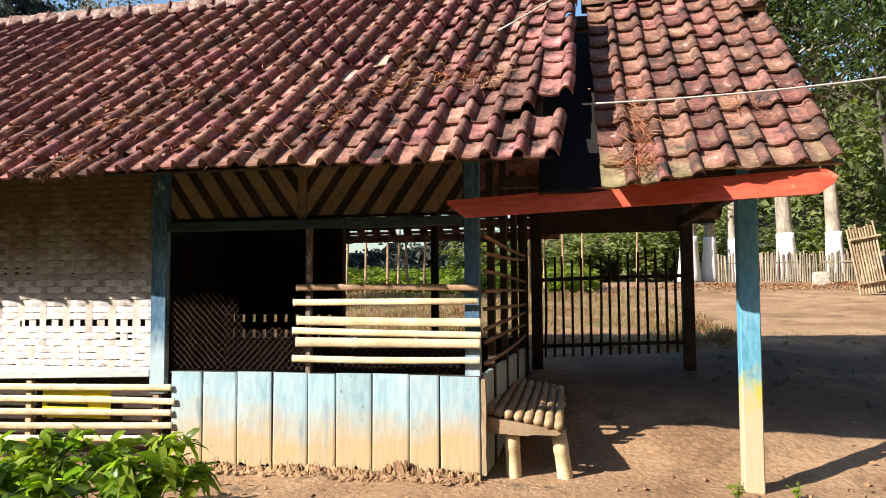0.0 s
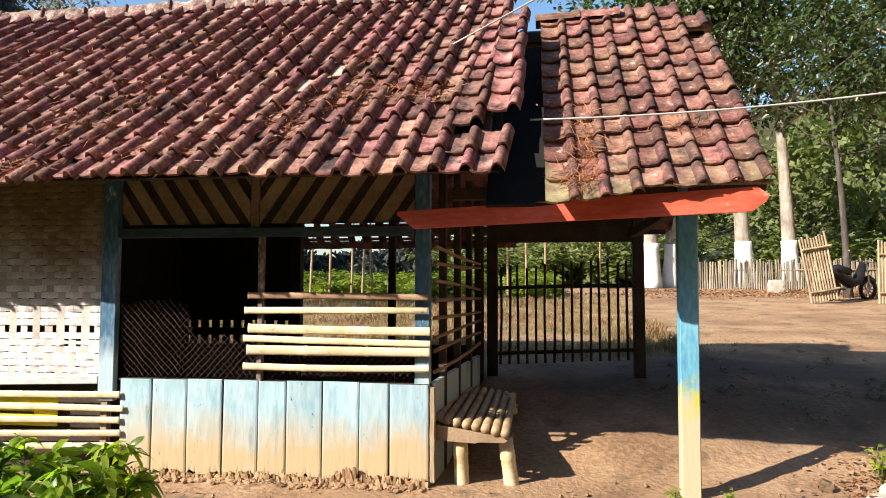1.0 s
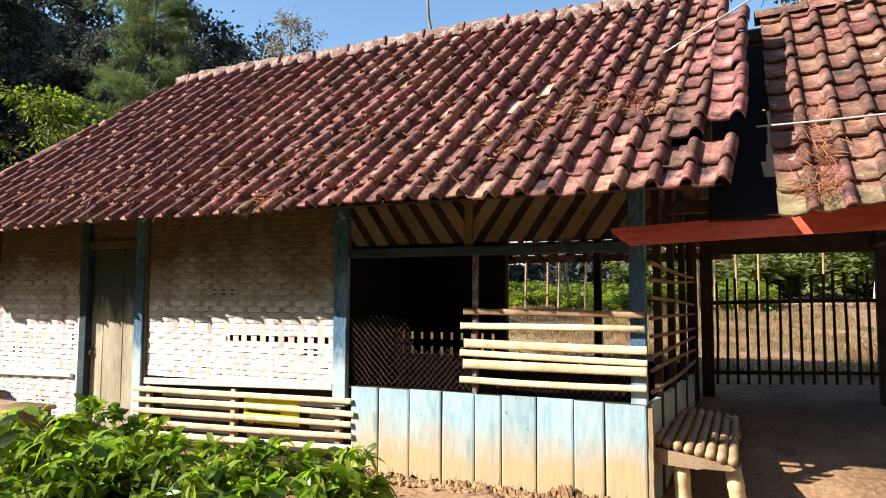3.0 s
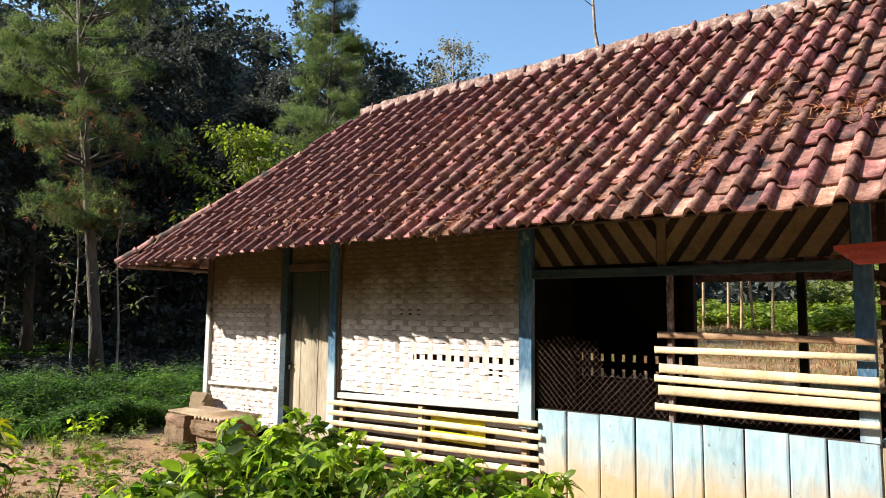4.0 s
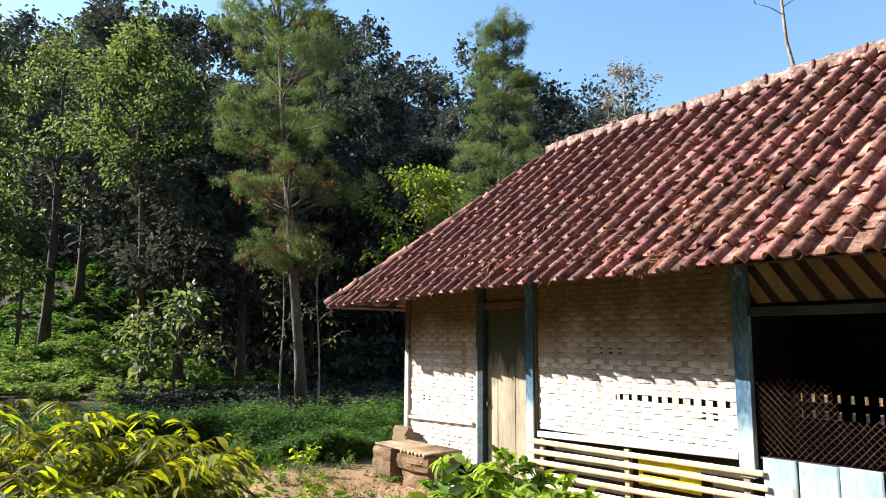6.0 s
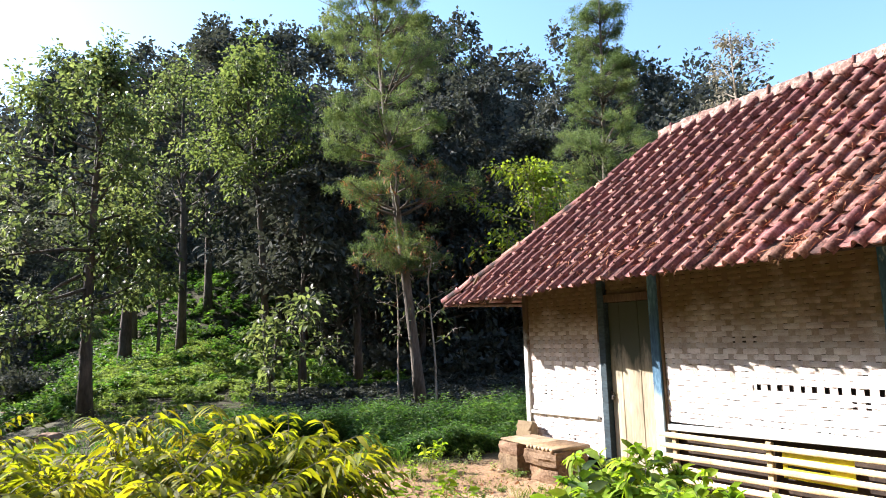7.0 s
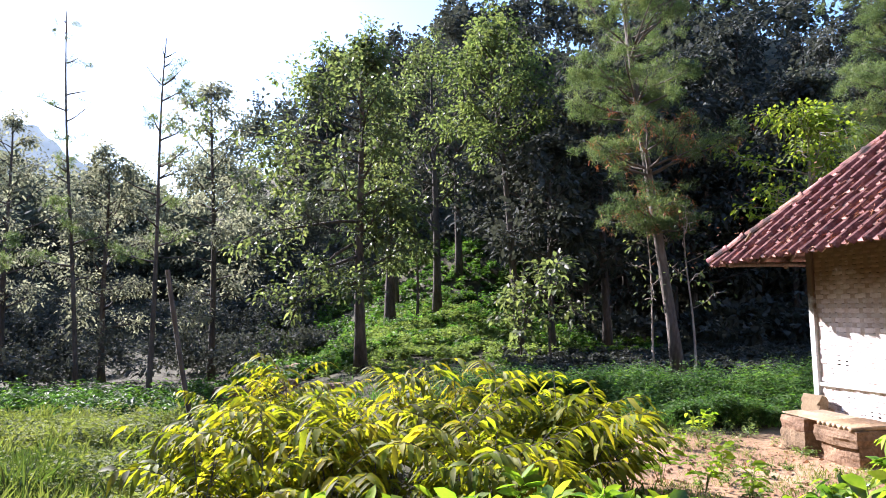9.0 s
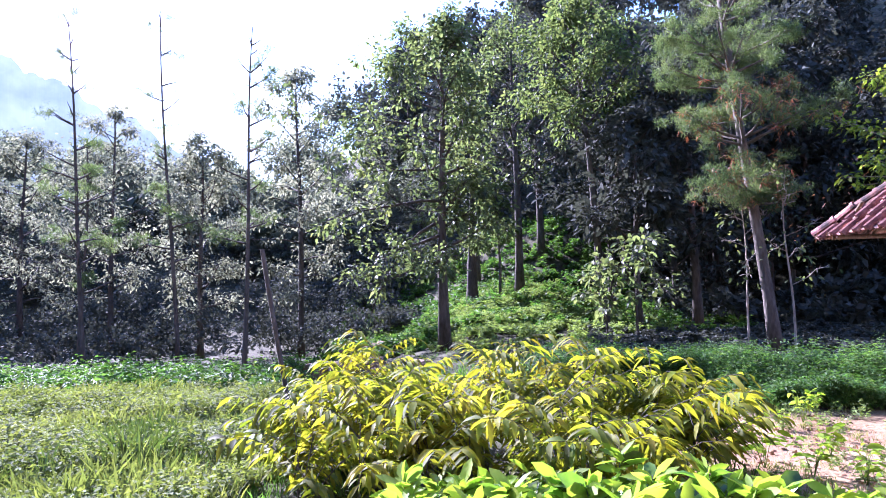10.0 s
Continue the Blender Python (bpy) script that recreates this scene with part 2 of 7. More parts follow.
M["leaf_pine"] = leafy("pine_needles", (0.055, 0.094, 0.042), (0.112, 0.160, 0.066), (0.20, 0.242, 0.105), 0.45, tint=(1.18, 1.2, 0.7), vary=0.4)
M["leaf_broad"] = leafy("broad_leaves", (0.058, 0.078, 0.042), (0.104, 0.132, 0.064), (0.175, 0.205, 0.095), 0.56, tint=(1.25, 1.3, 0.7), rough=0.48, vary=0.45)
M["leaf_yellow"] = leafy("yellow_green_leaves", (0.12, 0.17, 0.03), (0.195, 0.25, 0.045), (0.28, 0.32, 0.065), 0.5)
# Dark bluish leaf tone; the woods' deep shade is partly put into it.
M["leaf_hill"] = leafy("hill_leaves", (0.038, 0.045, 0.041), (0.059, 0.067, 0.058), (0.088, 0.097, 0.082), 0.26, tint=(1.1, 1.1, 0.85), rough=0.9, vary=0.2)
M["leaf_fern"] = leafy("undergrowth", (0.085, 0.125, 0.036), (0.145, 0.205, 0.058), (0.215, 0.28, 0.088), 0.5, tint=(1.2, 1.25, 0.6))
M["leaf_bush"] = leafy("bush_leaves", (0.060, 0.104, 0.016), (0.130, 0.198, 0.028), (0.24, 0.315, 0.050), 0.45, rough=0.24, vary=0.65)
M["leaf_willow"] = leafy("willowy_leaves", (0.090, 0.122, 0.014), (0.205, 0.225, 0.020), (0.36, 0.305, 0.032), 0.66, tint=(1.30, 1.28, 0.28), rough=0.62, vary=0.5)
M["leaf_grass"] = leafy("grass_blades", (0.10, 0.125, 0.045), (0.16, 0.185, 0.07), (0.24, 0.255, 0.11), 0.4, rough=0.85, vary=0.25)
M["leaf_dry"] = leafy("dry_leaves", (0.16, 0.075, 0.035), (0.27, 0.14, 0.07), (0.38, 0.23, 0.13), 0.2, tint=(1.1, 1.0, 0.8))
M["needle_dry"] = leafy("dry_needles", (0.20, 0.07, 0.03), (0.33, 0.13, 0.06), (0.42, 0.22, 0.11), 0.2, tint=(1.1, 0.9, 0.7))
M["leaf_young"] = leafy("young_leaves", (0.15, 0.24, 0.022), (0.24, 0.34, 0.032), (0.34, 0.42, 0.05), 0.6)
M["plaster"] = material("white_plaster", [(0.60, 0.60, 0.60), (0.72, 0.72, 0.71), (0.80, 0.79, 0.77)], 1.5, 0.9, 0.2, 20)
# Near-black tone that puts deep shade into the colour of unlit surfaces.
M["shade_black"] = material("shade_black_surface", [(0.007, 0.006, 0.005), (0.012, 0.010, 0.008), (0.020, 0.016, 0.013)], 4, 0.9, 0.3, 50)
M["lintel_wood"] = material("blue_grey_beam", [(0.015, 0.026, 0.033), (0.025, 0.044, 0.056), (0.05, 0.078, 0.095)], 5, 0.7, 0.3, 40, stretch=(0.3, 1, 1))
M["leaf_pale"] = leafy("pale_foliage", (0.16, 0.155, 0.11), (0.24, 0.23, 0.17), (0.33, 0.31, 0.24), 0.35, tint=(1.1, 1.05, 0.9))

M["pale_tile"] = material("bleached_clay", [(0.22, 0.12, 0.095), (0.36, 0.24, 0.195), (0.50, 0.38, 0.32)], 9, 0.9, 0.7, 45, vary=0.25, depth=0.006)
layered(M["pale_tile"], (0.06, 0.04, 0.035), 6.0, 0.54, 0.68)
M["bamboo_old"] = material("aged_bamboo", [(0.20, 0.125, 0.068), (0.32, 0.215, 0.120), (0.44, 0.315, 0.185)], 6, 0.55, 0.25, 60, vary=0.15)
layered(M["bamboo_old"], (0.16, 0.10, 0.05), 7, 0.60, 0.72)
M["straw"] = leafy("dry_grass_blades", (0.17, 0.145, 0.07), (0.27, 0.235, 0.115), (0.36, 0.32, 0.17), 0.35, tint=(1.1, 1.1, 0.7), vary=0.25)
# Darker than the pans: grime, with the rolls' shaded sides put into the colour.
M["tile_roll"] = material("shaded_grimy_clay", [(0.066, 0.030, 0.027), (0.180, 0.077, 0.065), (0.33, 0.175, 0.145)], 11, 0.88, 0.8, 45, vary=0.4, depth=0.006)
layered(M["tile_roll"], (0.30, 0.22, 0.19), 12.0, 0.60, 0.74, offset=(1, 4, 8))
M["leaf_dark"] = leafy("dark_glossy_leaves", (0.030, 0.050, 0.016), (0.058, 0.088, 0.028), (0.10, 0.135, 0.045), 0.4, rough=0.36)
# Brighter than leaf_broad: a treetop's sunlight is put into the colour.
M["leaf_mid"] = leafy("sun_brightened_leaves", (0.060, 0.088, 0.036), (0.105, 0.142, 0.055), (0.165, 0.205, 0.084), 0.55, tint=(1.25, 1.25, 0.7))
# Porch rolls, likewise set darker than their pans.
M["porch_roll"] = material("worn_clay_roll", [(0.065, 0.030, 0.026), (0.15, 0.066, 0.052), (0.28, 0.15, 0.115)], 9, 0.85, 0.7, 45, vary=0.35, depth=0.006)
layered(M["porch_roll"], (0.045, 0.030, 0.027), 6.0, 0.50, 0.66, offset=(5, 2, 9))
M["leaf_bed"] = leafy("fern_leaves", (0.034, 0.075, 0.018), (0.072, 0.140, 0.032), (0.130, 0.215, 0.052), 0.48, tint=(1.15, 1.3, 0.5), vary=0.5)
# Two pale grey leaf tones with the valley haze put into their colour.
M["leaf_hazed"] = leafy("haze_paled_leaves", (0.115, 0.122, 0.088), (0.18, 0.19, 0.138), (0.26, 0.268, 0.20), 0.62, tint=(1.15, 1.15, 0.95), rough=0.8, vary=0.2)
M["leaf_grove"] = leafy("haze_greyed_leaves", (0.066, 0.078, 0.058), (0.105, 0.12, 0.085), (0.155, 0.17, 0.125), 0.55, tint=(1.15, 1.15, 0.95), rough=0.9, vary=0.2)
# Brighter copy of leaf_fern: sunlight on the mound is put into the colour.
M["leaf_mound"] = leafy("sun_brightened_creepers", (0.115, 0.165, 0.050), (0.185, 0.25, 0.076), (0.265, 0.335, 0.11), 0.5, tint=(1.2, 1.25, 0.6), rough=0.8, vary=0.3)
M["pine_bark"] = material("grey_pine_bark", [(0.060, 0.050, 0.042), (0.115, 0.098, 0.083), (0.19, 0.165, 0.145)], 4, 0.95, 0.9, 18, stretch=(1, 1, 0.3), depth=0.03)

# ---- geometry helpers ----
def mesh_of(name, verts, faces, smooth=False):
    me = bpy.data.meshes.new(name)
    me.from_pydata([tuple(v) for v in verts], [], faces)
    if smooth:
        me.polygons.foreach_set("use_smooth", [True] * len(me.polygons))
    me.update()
    return me


def part(name, data, mat, parent=None, label="", m=None):
    """One mesh object (from a bmesh or a mesh) under a thing or a part."""
    if isinstance(data, bmesh.types.BMesh):
        me = bpy.data.meshes.new(name)
        data.normal_update()
        data.to_mesh(me)
        data.free()
    else:
        me = data
    if mat and not me.materials:
        me.materials.append(mat)
    ob = new(name, me)
    if parent:
        ob.parent = parent
    if m is not None:
        ob.matrix_basis = m
    return tagged(ob, label)


def thing(name, label, category, m=None, group="", kind=""):
    ob = new(name)
    if m is not None:
        ob.matrix_basis = m
    return tagged(ob, label, category, group, kind)


def box(bm, x0, x1, y0, y1, z0, z1, bevel=0.004, m=None):
    r = bmesh.ops.create_cube(bm, size=1.0)
    vs = r["verts"]
    for v in vs:
        v.co = Vector(((x0 + x1) / 2 + v.co.x * (x1 - x0), (y0 + y1) / 2 + v.co.y * (y1 - y0), (z0 + z1) / 2 + v.co.z * (z1 - z0)))
    if bevel:
        es = list({e for v in vs for e in v.link_edges})
        vs = list({v for f in bmesh.ops.bevel(bm, geom=es, offset=bevel, segments=1, affect="EDGES")["faces"] for v in f.verts})
    if m is not None:
        bmesh.ops.transform(bm, matrix=m, verts=vs)
    return bm


def boxed(*a, **k):
    return box(bmesh.new(), *a, **k)


def plank(length, width, thick, rng, wear=0.004, cuts=8, ends=0.0):
    """A sawn board along local z from 0 to length: width on x, thickness on y, with wavering edges."""
    vs, fs = [], []
    for i in range(cuts + 1):
        z = length * i / cuts
        a, b = rng.uniform(-wear, wear), rng.uniform(-wear, wear)
        c = rng.uniform(-wear, wear) * 0.6
        e = 0.0
        for x, y in ((-width / 2 + a, 0.003), (-width / 2 + a + 0.003, 0), (width / 2 + b - 0.003, 0), (width / 2 + b, 0.003), (width / 2 + b, thick), (-width / 2 + a, thick)):
            zz = z
            if i == 0 and ends:
                zz = z + ends * rng.random()
            vs.append((x, y + c, zz))
    for i in range(cuts):
        for j in range(6):
            k = (j + 1) % 6
            fs.append((i * 6 + j, i * 6 + k, i * 6 + 6 + k, i * 6 + 6 + j))
    fs.append(tuple(range(5, -1, -1)))
    fs.append(tuple(cuts * 6 + j for j in range(6)))
    return mesh_of("plank", vs, fs)


def tube_data(points, radii, sides=8, cap=True, base=0, half=False):
    """Vertices and faces of a tube along points."""
    pts = [Vector(p) for p in points]
    vs, fs = [], []
    ref = None
    span = math.pi if half else 2 * math.pi
    count = sides + 1 if half else sides
    for i, p in enumerate(pts):
        d = (pts[min(i + 1, len(pts) - 1)] - pts[max(i - 1, 0)]).normalized()
        if ref is None:
            ref = Vector((0, 0, 1)) if abs(d.z) < 0.9 else Vector((1, 0, 0))
        u = d.cross(ref).normalized()
        w = u.cross(d).normalized()
        ref = w
        r = radii[i] if hasattr(radii, "__len__") else radii
        for j in range(count):
            a = span * j / sides
            vs.append(p + u * (r * math.cos(a)) + w * (r * math.sin(a)))
    for i in range(len(pts) - 1):
        for j in range(sides):
            k = (j + 1) if half else (j + 1) % sides
            fs.append((base + i * count + j, base + i * count + k, base + (i + 1) * count + k, base + (i + 1) * count + j))
    if cap:
        fs.append(tuple(base + j for j in range(count - 1, -1, -1)))
        fs.append(tuple(base + (len(pts) - 1) * count + j for j in range(count)))
    return vs, fs


def tube(points, radii, sides=8, half=False, name="tube"):
    vs, fs = tube_data(points, radii, sides, half=half)
    return mesh_of(name, vs, fs, smooth=True)


def tubes(list_of, sides=6, name="tubes"):
    vs, fs = [], []
    for points, radii in list_of:
        v, f = tube_data(points, radii, sides, base=len(vs))
        vs += v
        fs += f
    return mesh_of(name, vs, fs, smooth=True)


def bamboo(length, radius, rng, nodes=0.32, bend=0.01, sides=8, half=False):
    """A bamboo cane along local z with swollen nodes."""
    n = max(2, int(length / nodes))
    pts, rad = [], []
    ph, bx, by = rng.random() * 6, rng.uniform(-bend, bend), rng.uniform(-bend, bend)
    zs = []
    for i in range(n + 1):
        z = length * i / n
        for dz, k in ((-0.02, 1.0), (0.0, 1.10), (0.012, 0.98)):
            if 0 <= z + dz <= length:
                zs.append((z + dz, k))
    for z, k in zs:
        s = math.sin(math.pi * z / length)
        pts.append((bx * s, by * s, z))
        rad.append(radius * k * (1 - 0.12 * z / length))
    return tube(pts, rad, sides, half)


def along(a, b):
    """Pose whose local z runs from a towards b."""
    a, b = Vector(a), Vector(b)
    return Matrix.Translation(a) @ (b - a).to_track_quat("Z", "Y").to_matrix().to_4x4()


def fast_mesh(name, co, corners):
    """A mesh of equal-sized faces from arrays."""
    me = bpy.data.meshes.new(name)
    n, k = corners.shape
    me.vertices.add(len(co))
    me.vertices.foreach_set("co", np.ascontiguousarray(co, dtype=np.float32).ravel())
    me.loops.add(n * k)
    me.loops.foreach_set("vertex_index", np.ascontiguousarray(corners, dtype=np.int32).ravel())
    me.polygons.add(n)
    me.polygons.foreach_set("loop_start", np.arange(0, n * k, k, dtype=np.int32))
    me.update(calc_edges=True)
    return me


def unit(a):
    return a / np.maximum(np.linalg.norm(a, axis=1, keepdims=True), 1e-9)


def leaves(name, base, way, size, wide, R, fold=0.25, droop=0.0, long=False):
    """Leaves as folded blades from base points along their ways. long: two segments that bend down."""
    n = len(base)
    size = np.asarray(size).reshape(-1, 1) * np.ones((n, 1))
    d = unit(way)
    s = unit(np.cross(d, R.normal(size=(n, 3)) * 0.6 + np.array([0, 0, 1.0])))
    nn = np.cross(s, d)
    w = size * wide
    down = np.array([[0, 0, -1.0]])
    if not long:
        mid = base + d * size * 0.5 + nn * w * fold
        co = np.stack([base, mid - s * w * 0.5 - nn * w * fold * 1.0, base + d * size + down * size * droop, mid + s * w * 0.5 - nn * w * fold * 1.0], 1)
        f = np.arange(4)[None, :] + 4 * np.arange(n)[:, None]
        return fast_mesh(name, co.reshape(-1, 3), f)
    m1 = base + d * size * 0.35 + down * size * droop * 0.12
    m2 = base + d * size * 0.72 + down * size * droop * 0.5
    tip = base + d * size + down * size * droop
    lift = nn * w * fold
    co = np.stack([base, m1, m2, tip, m1 - s * w * 0.5 + lift, m2 - s * w * 0.42 + lift, m1 + s * w * 0.5 + lift, m2 + s * w * 0.42 + lift], 1)
    tri = np.array([[0, 1, 4], [4, 1, 2], [4, 2, 5], [5, 2, 3], [0, 6, 1], [6, 7, 2], [6, 2, 1], [7, 3, 2]])
    f = (tri[None] + 8 * np.arange(n)[:, None, None]).reshape(-1, 3)
    return fast_mesh(name, co.reshape(-1, 3), f)


def smooth_step(a, b, v):
    t = np.clip((np.asarray(v, dtype=float) - a) / (b - a), 0, 1)
    return t * t * (3 - 2 * t)


# Elevation of the hills' ground by bearing (degrees to the left of +y), seen from the yard.
HILL_BEARING = (-180, -120, -60, -25, -14, -5, 24, 33, 40, 48, 60, 86, 94, 103, 120, 145, 180)
# High values behind the camera raise unseen hills to cut sky light.
HILL_RISE = (38, 40, 32, 16, 14, 2, 2, 15, 16.5, 19, 24, 20, 14, 8, 9, 14, 38)


def ground_z(x, y):
    x, y = np.asarray(x, dtype=float), np.asarray(y, dtype=float)
    yard = smooth_step(-11, -8, x)
    inside = smooth_step(-0.15, -0.45, x) * smooth_step(-9.2, -8.2, x)
    rise = 0.60 * (smooth_step(5.2, 8.3, y) * (1 - inside) + smooth_step(7.4, 9.2, y) * inside) + 0.066 * np.clip(y - 8.0, 0, 15)
    h = rise * yard
    h = h + 1.15 * np.exp(-(((x + 28.5) / 5.5) ** 2 + ((y - 3.6) / 3.6) ** 2)) + 3.0 * np.exp(-(((x + 37.5) / 6.0) ** 2 + ((y - 7.0) / 6.0) ** 2))
    h = h - 0.9 * smooth_step(-11, -20, x) * smooth_step(2.0, -4.5, y) * smooth_step(-46, -30, x)
    r = np.hypot(x, y)
    b = np.degrees(np.arctan2(-x, y))
    e = np.interp(b, HILL_BEARING, HILL_RISE)
    start = np.where(b > 45, 30.0, 34.0)
    h = h + 78 * np.tan(np.radians(e)) * smooth_step(start, 84.0, r) * (1 - 0.35 * smooth_step(120, 380, r))
    h = h + 0.035 * np.sin(1.7 * x + 0.6) * np.sin(1.3 * y) * smooth_step(2.5, 6, r) * (1 - smooth_step(4.2, 4.9, y) * (1 - smooth_step(5.6, 7, y)))
    h = h + 0.10 * np.exp(-(((x - 1.3) / 0.9) ** 2 + ((y - 6.0) / 0.45) ** 2))
    h = h - 0.06 * smooth_step(0.5, -3, y) * smooth_step(-4, -9, x)
    return h


def gz(x, y):
    return float(ground_z(x, y))

# ---- ground ----
def spaced(lo, hi, dense_lo, dense_hi, step, far):
    a = list(np.arange(dense_lo, dense_hi, step))
    s, v = step, dense_hi
    while v < hi:
        a.append(v)
        s = min(s * 1.14, far)
        v += s
    s, v = step, dense_lo
    while v > lo:
        s = min(s * 1.14, far)
        v -= s
        a.insert(0, v)
    return np.array(a)


gx, gy = spaced(-900, 900, -9.0, 5.0, 0.13, 60), spaced(-900, 900, 0.5, 9.0, 0.13, 60)
X, Y = np.meshgrid(gx, gy)
Z = ground_z(X, Y)
R0 = np.random.default_rng(3)
near = np.exp(-((X + 1) ** 2 + (Y - 4) ** 2) / 60)
Z = Z + R0.normal(size=Z.shape) * 0.008 * near
co = np.stack([X.ravel(), Y.ravel(), Z.ravel()], 1)
nx, ny = len(gx), len(gy)
ii = (np.arange(ny - 1)[:, None] * nx + np.arange(nx - 1)[None, :]).ravel()
gm = fast_mesh("ground", co, np.stack([ii, ii + 1, ii + nx + 1, ii + nx], 1))
gm.polygons.foreach_set("use_smooth", [True] * len(gm.polygons))
# grassy soil away from the trodden yard
gmat = M["earth"]
t = gmat.node_tree
n, link = t.nodes, t.links.new
p = n["Principled BSDF"]
old = p.inputs["Base Color"].links[0].from_socket
geo = n.new("ShaderNodeNewGeometry")
noi = n.new("ShaderNodeTexNoise")
noi.inputs["Scale"].default_value, noi.inputs["Detail"].default_value = 0.35, 6
link(geo.outputs["Position"], noi.inputs["Vector"])
sep = n.new("ShaderNodeSeparateXYZ")
link(geo.outputs["Position"], sep.inputs[0])


def ranged(socket, a, b, to_a, to_b):
    r = n.new("ShaderNodeMapRange")
    r.inputs["From Min"].default_value, r.inputs["From Max"].default_value = a, b
    r.inputs["To Min"].default_value, r.inputs["To Max"].default_value = to_a, to_b
    link(socket, r.inputs["Value"])
    return r.outputs["Result"]


def summed(a, b, how="ADD"):
    k = n.new("ShaderNodeMath")
    k.operation = how
    link(a, k.inputs[0])
    link(b, k.inputs[1])
    return k.outputs[0]


west = ranged(sep.outputs["X"], -7.5, -9.5, -0.3, 0.7)
north = ranged(sep.outputs["Y"], 21, 27, -0.3, 0.7)
south = ranged(sep.outputs["Y"], 1.2, -0.5, -0.3, 0.5)
green = summed(summed(summed(west, north, "MAXIMUM"), south, "MAXIMUM"), ranged(noi.outputs["Fac"], 0.3, 0.7, -0.35, 0.35))
gmix = n.new("ShaderNodeMix")
gmix.data_type = "RGBA"
gmix.clamp_factor = True
link(ranged(green, 0.0, 0.3, 0.0, 1.0), gmix.inputs["Factor"])
link(old, gmix.inputs[6])
turf = n.new("ShaderNodeTexNoise")
turf.inputs["Scale"].default_value, turf.inputs["Detail"].default_value, turf.inputs["Roughness"].default_value = 3.5, 10, 0.75
link(geo.outputs["Position"], turf.inputs["Vector"])
turf_ramp = n.new("ShaderNodeValToRGB")
for k, (at, c) in enumerate(((0.36, (0.024, 0.016, 0.009, 1)), (0.64, (0.075, 0.078, 0.028, 1)))):
    turf_ramp.color_ramp.elements[k].position, turf_ramp.color_ramp.elements[k].color = at, c
mid_turf = turf_ramp.color_ramp.elements.new(0.5)
mid_turf.color = (0.038, 0.034, 0.014, 1)
link(turf.outputs["Fac"], turf_ramp.inputs["Fac"])
link(turf_ramp.outputs["Color"], gmix.inputs[7])
link(gmix.outputs[2], p.inputs["Base Color"])
# Dark ellipse on the ground: porch shade is put into the soil colour.
shadowed = n.new("ShaderNodeMapping")
shadowed.vector_type = "POINT"
shadowed.inputs["Location"].default_value, shadowed.inputs["Scale"].default_value = (-0.80, -4.53, 0), (0.27, 0.59, 0)
link(geo.outputs["Position"], shadowed.inputs["Vector"])
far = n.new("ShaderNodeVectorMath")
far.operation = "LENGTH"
link(shadowed.outputs["Vector"], far.inputs[0])
shade_noise = n.new("ShaderNodeTexNoise")
shade_noise.inputs["Scale"].default_value, shade_noise.inputs["Detail"].default_value = 1.7, 7
link(geo.outputs["Position"], shade_noise.inputs["Vector"])
# Strength of this painted shade, broken up by noise.
wet = summed(ranged(far.outputs["Value"], 0.5, 1.25, 0.85, -0.45), ranged(shade_noise.outputs["Fac"], 0.3, 0.7, -0.3, 0.3))
shade_mix = n.new("ShaderNodeMix")
shade_mix.data_type = "RGBA"
link(ranged(wet, 0.0, 0.9, 0.0, 0.85), shade_mix.inputs["Factor"])
link(gmix.outputs[2], shade_mix.inputs[6])
shade_mix.inputs[7].default_value = (0.070, 0.048, 0.032, 1)
link(shade_mix.outputs[2], p.inputs["Base Color"])
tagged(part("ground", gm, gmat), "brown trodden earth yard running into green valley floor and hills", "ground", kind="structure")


# wooded ridge far across the valley; haze is put into its pale, glowing colour
ridge_mat = bpy.data.materials.new("haze_glow_distance")
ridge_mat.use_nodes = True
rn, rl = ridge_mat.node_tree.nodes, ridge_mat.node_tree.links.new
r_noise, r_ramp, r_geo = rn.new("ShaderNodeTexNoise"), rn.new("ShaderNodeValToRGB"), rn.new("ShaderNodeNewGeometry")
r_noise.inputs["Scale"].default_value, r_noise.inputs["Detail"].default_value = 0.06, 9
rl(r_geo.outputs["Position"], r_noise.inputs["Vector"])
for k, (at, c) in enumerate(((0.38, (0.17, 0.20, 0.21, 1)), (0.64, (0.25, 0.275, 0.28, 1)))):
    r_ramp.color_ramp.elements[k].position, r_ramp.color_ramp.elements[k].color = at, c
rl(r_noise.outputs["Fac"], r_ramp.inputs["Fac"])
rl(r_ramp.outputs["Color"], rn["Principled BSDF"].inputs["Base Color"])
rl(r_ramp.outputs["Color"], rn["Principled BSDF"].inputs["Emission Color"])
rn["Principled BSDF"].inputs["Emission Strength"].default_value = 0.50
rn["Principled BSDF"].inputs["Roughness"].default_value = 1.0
rv, rfc = [], []
R2 = random.Random(71)
for k in range(261):
    b = 96 + k * 0.2
    e = float(np.interp(b, (96, 101, 105, 112, 121, 132, 148), (7.0, 7.8, 9.5, 13.5, 17.5, 18.5, 16)))
    e += 0.30 * math.sin(b * 1.3) + 0.14 * math.sin(b * 4.7 + 1) + R2.uniform(-0.10, 0.10)
    for f, dist in ((0.0, 330), (0.45, 345), (0.8, 360), (1.0, 370), (0.9, 385)):
        rv.append((-dist * math.sin(math.radians(b)), dist * math.cos(math.radians(b)), dist * math.tan(math.radians(e)) * f))
for k in range(260):
    for q in range(4):
        rfc.append((k * 5 + q, k * 5 + q + 1, k * 5 + q + 6, k * 5 + q + 5))
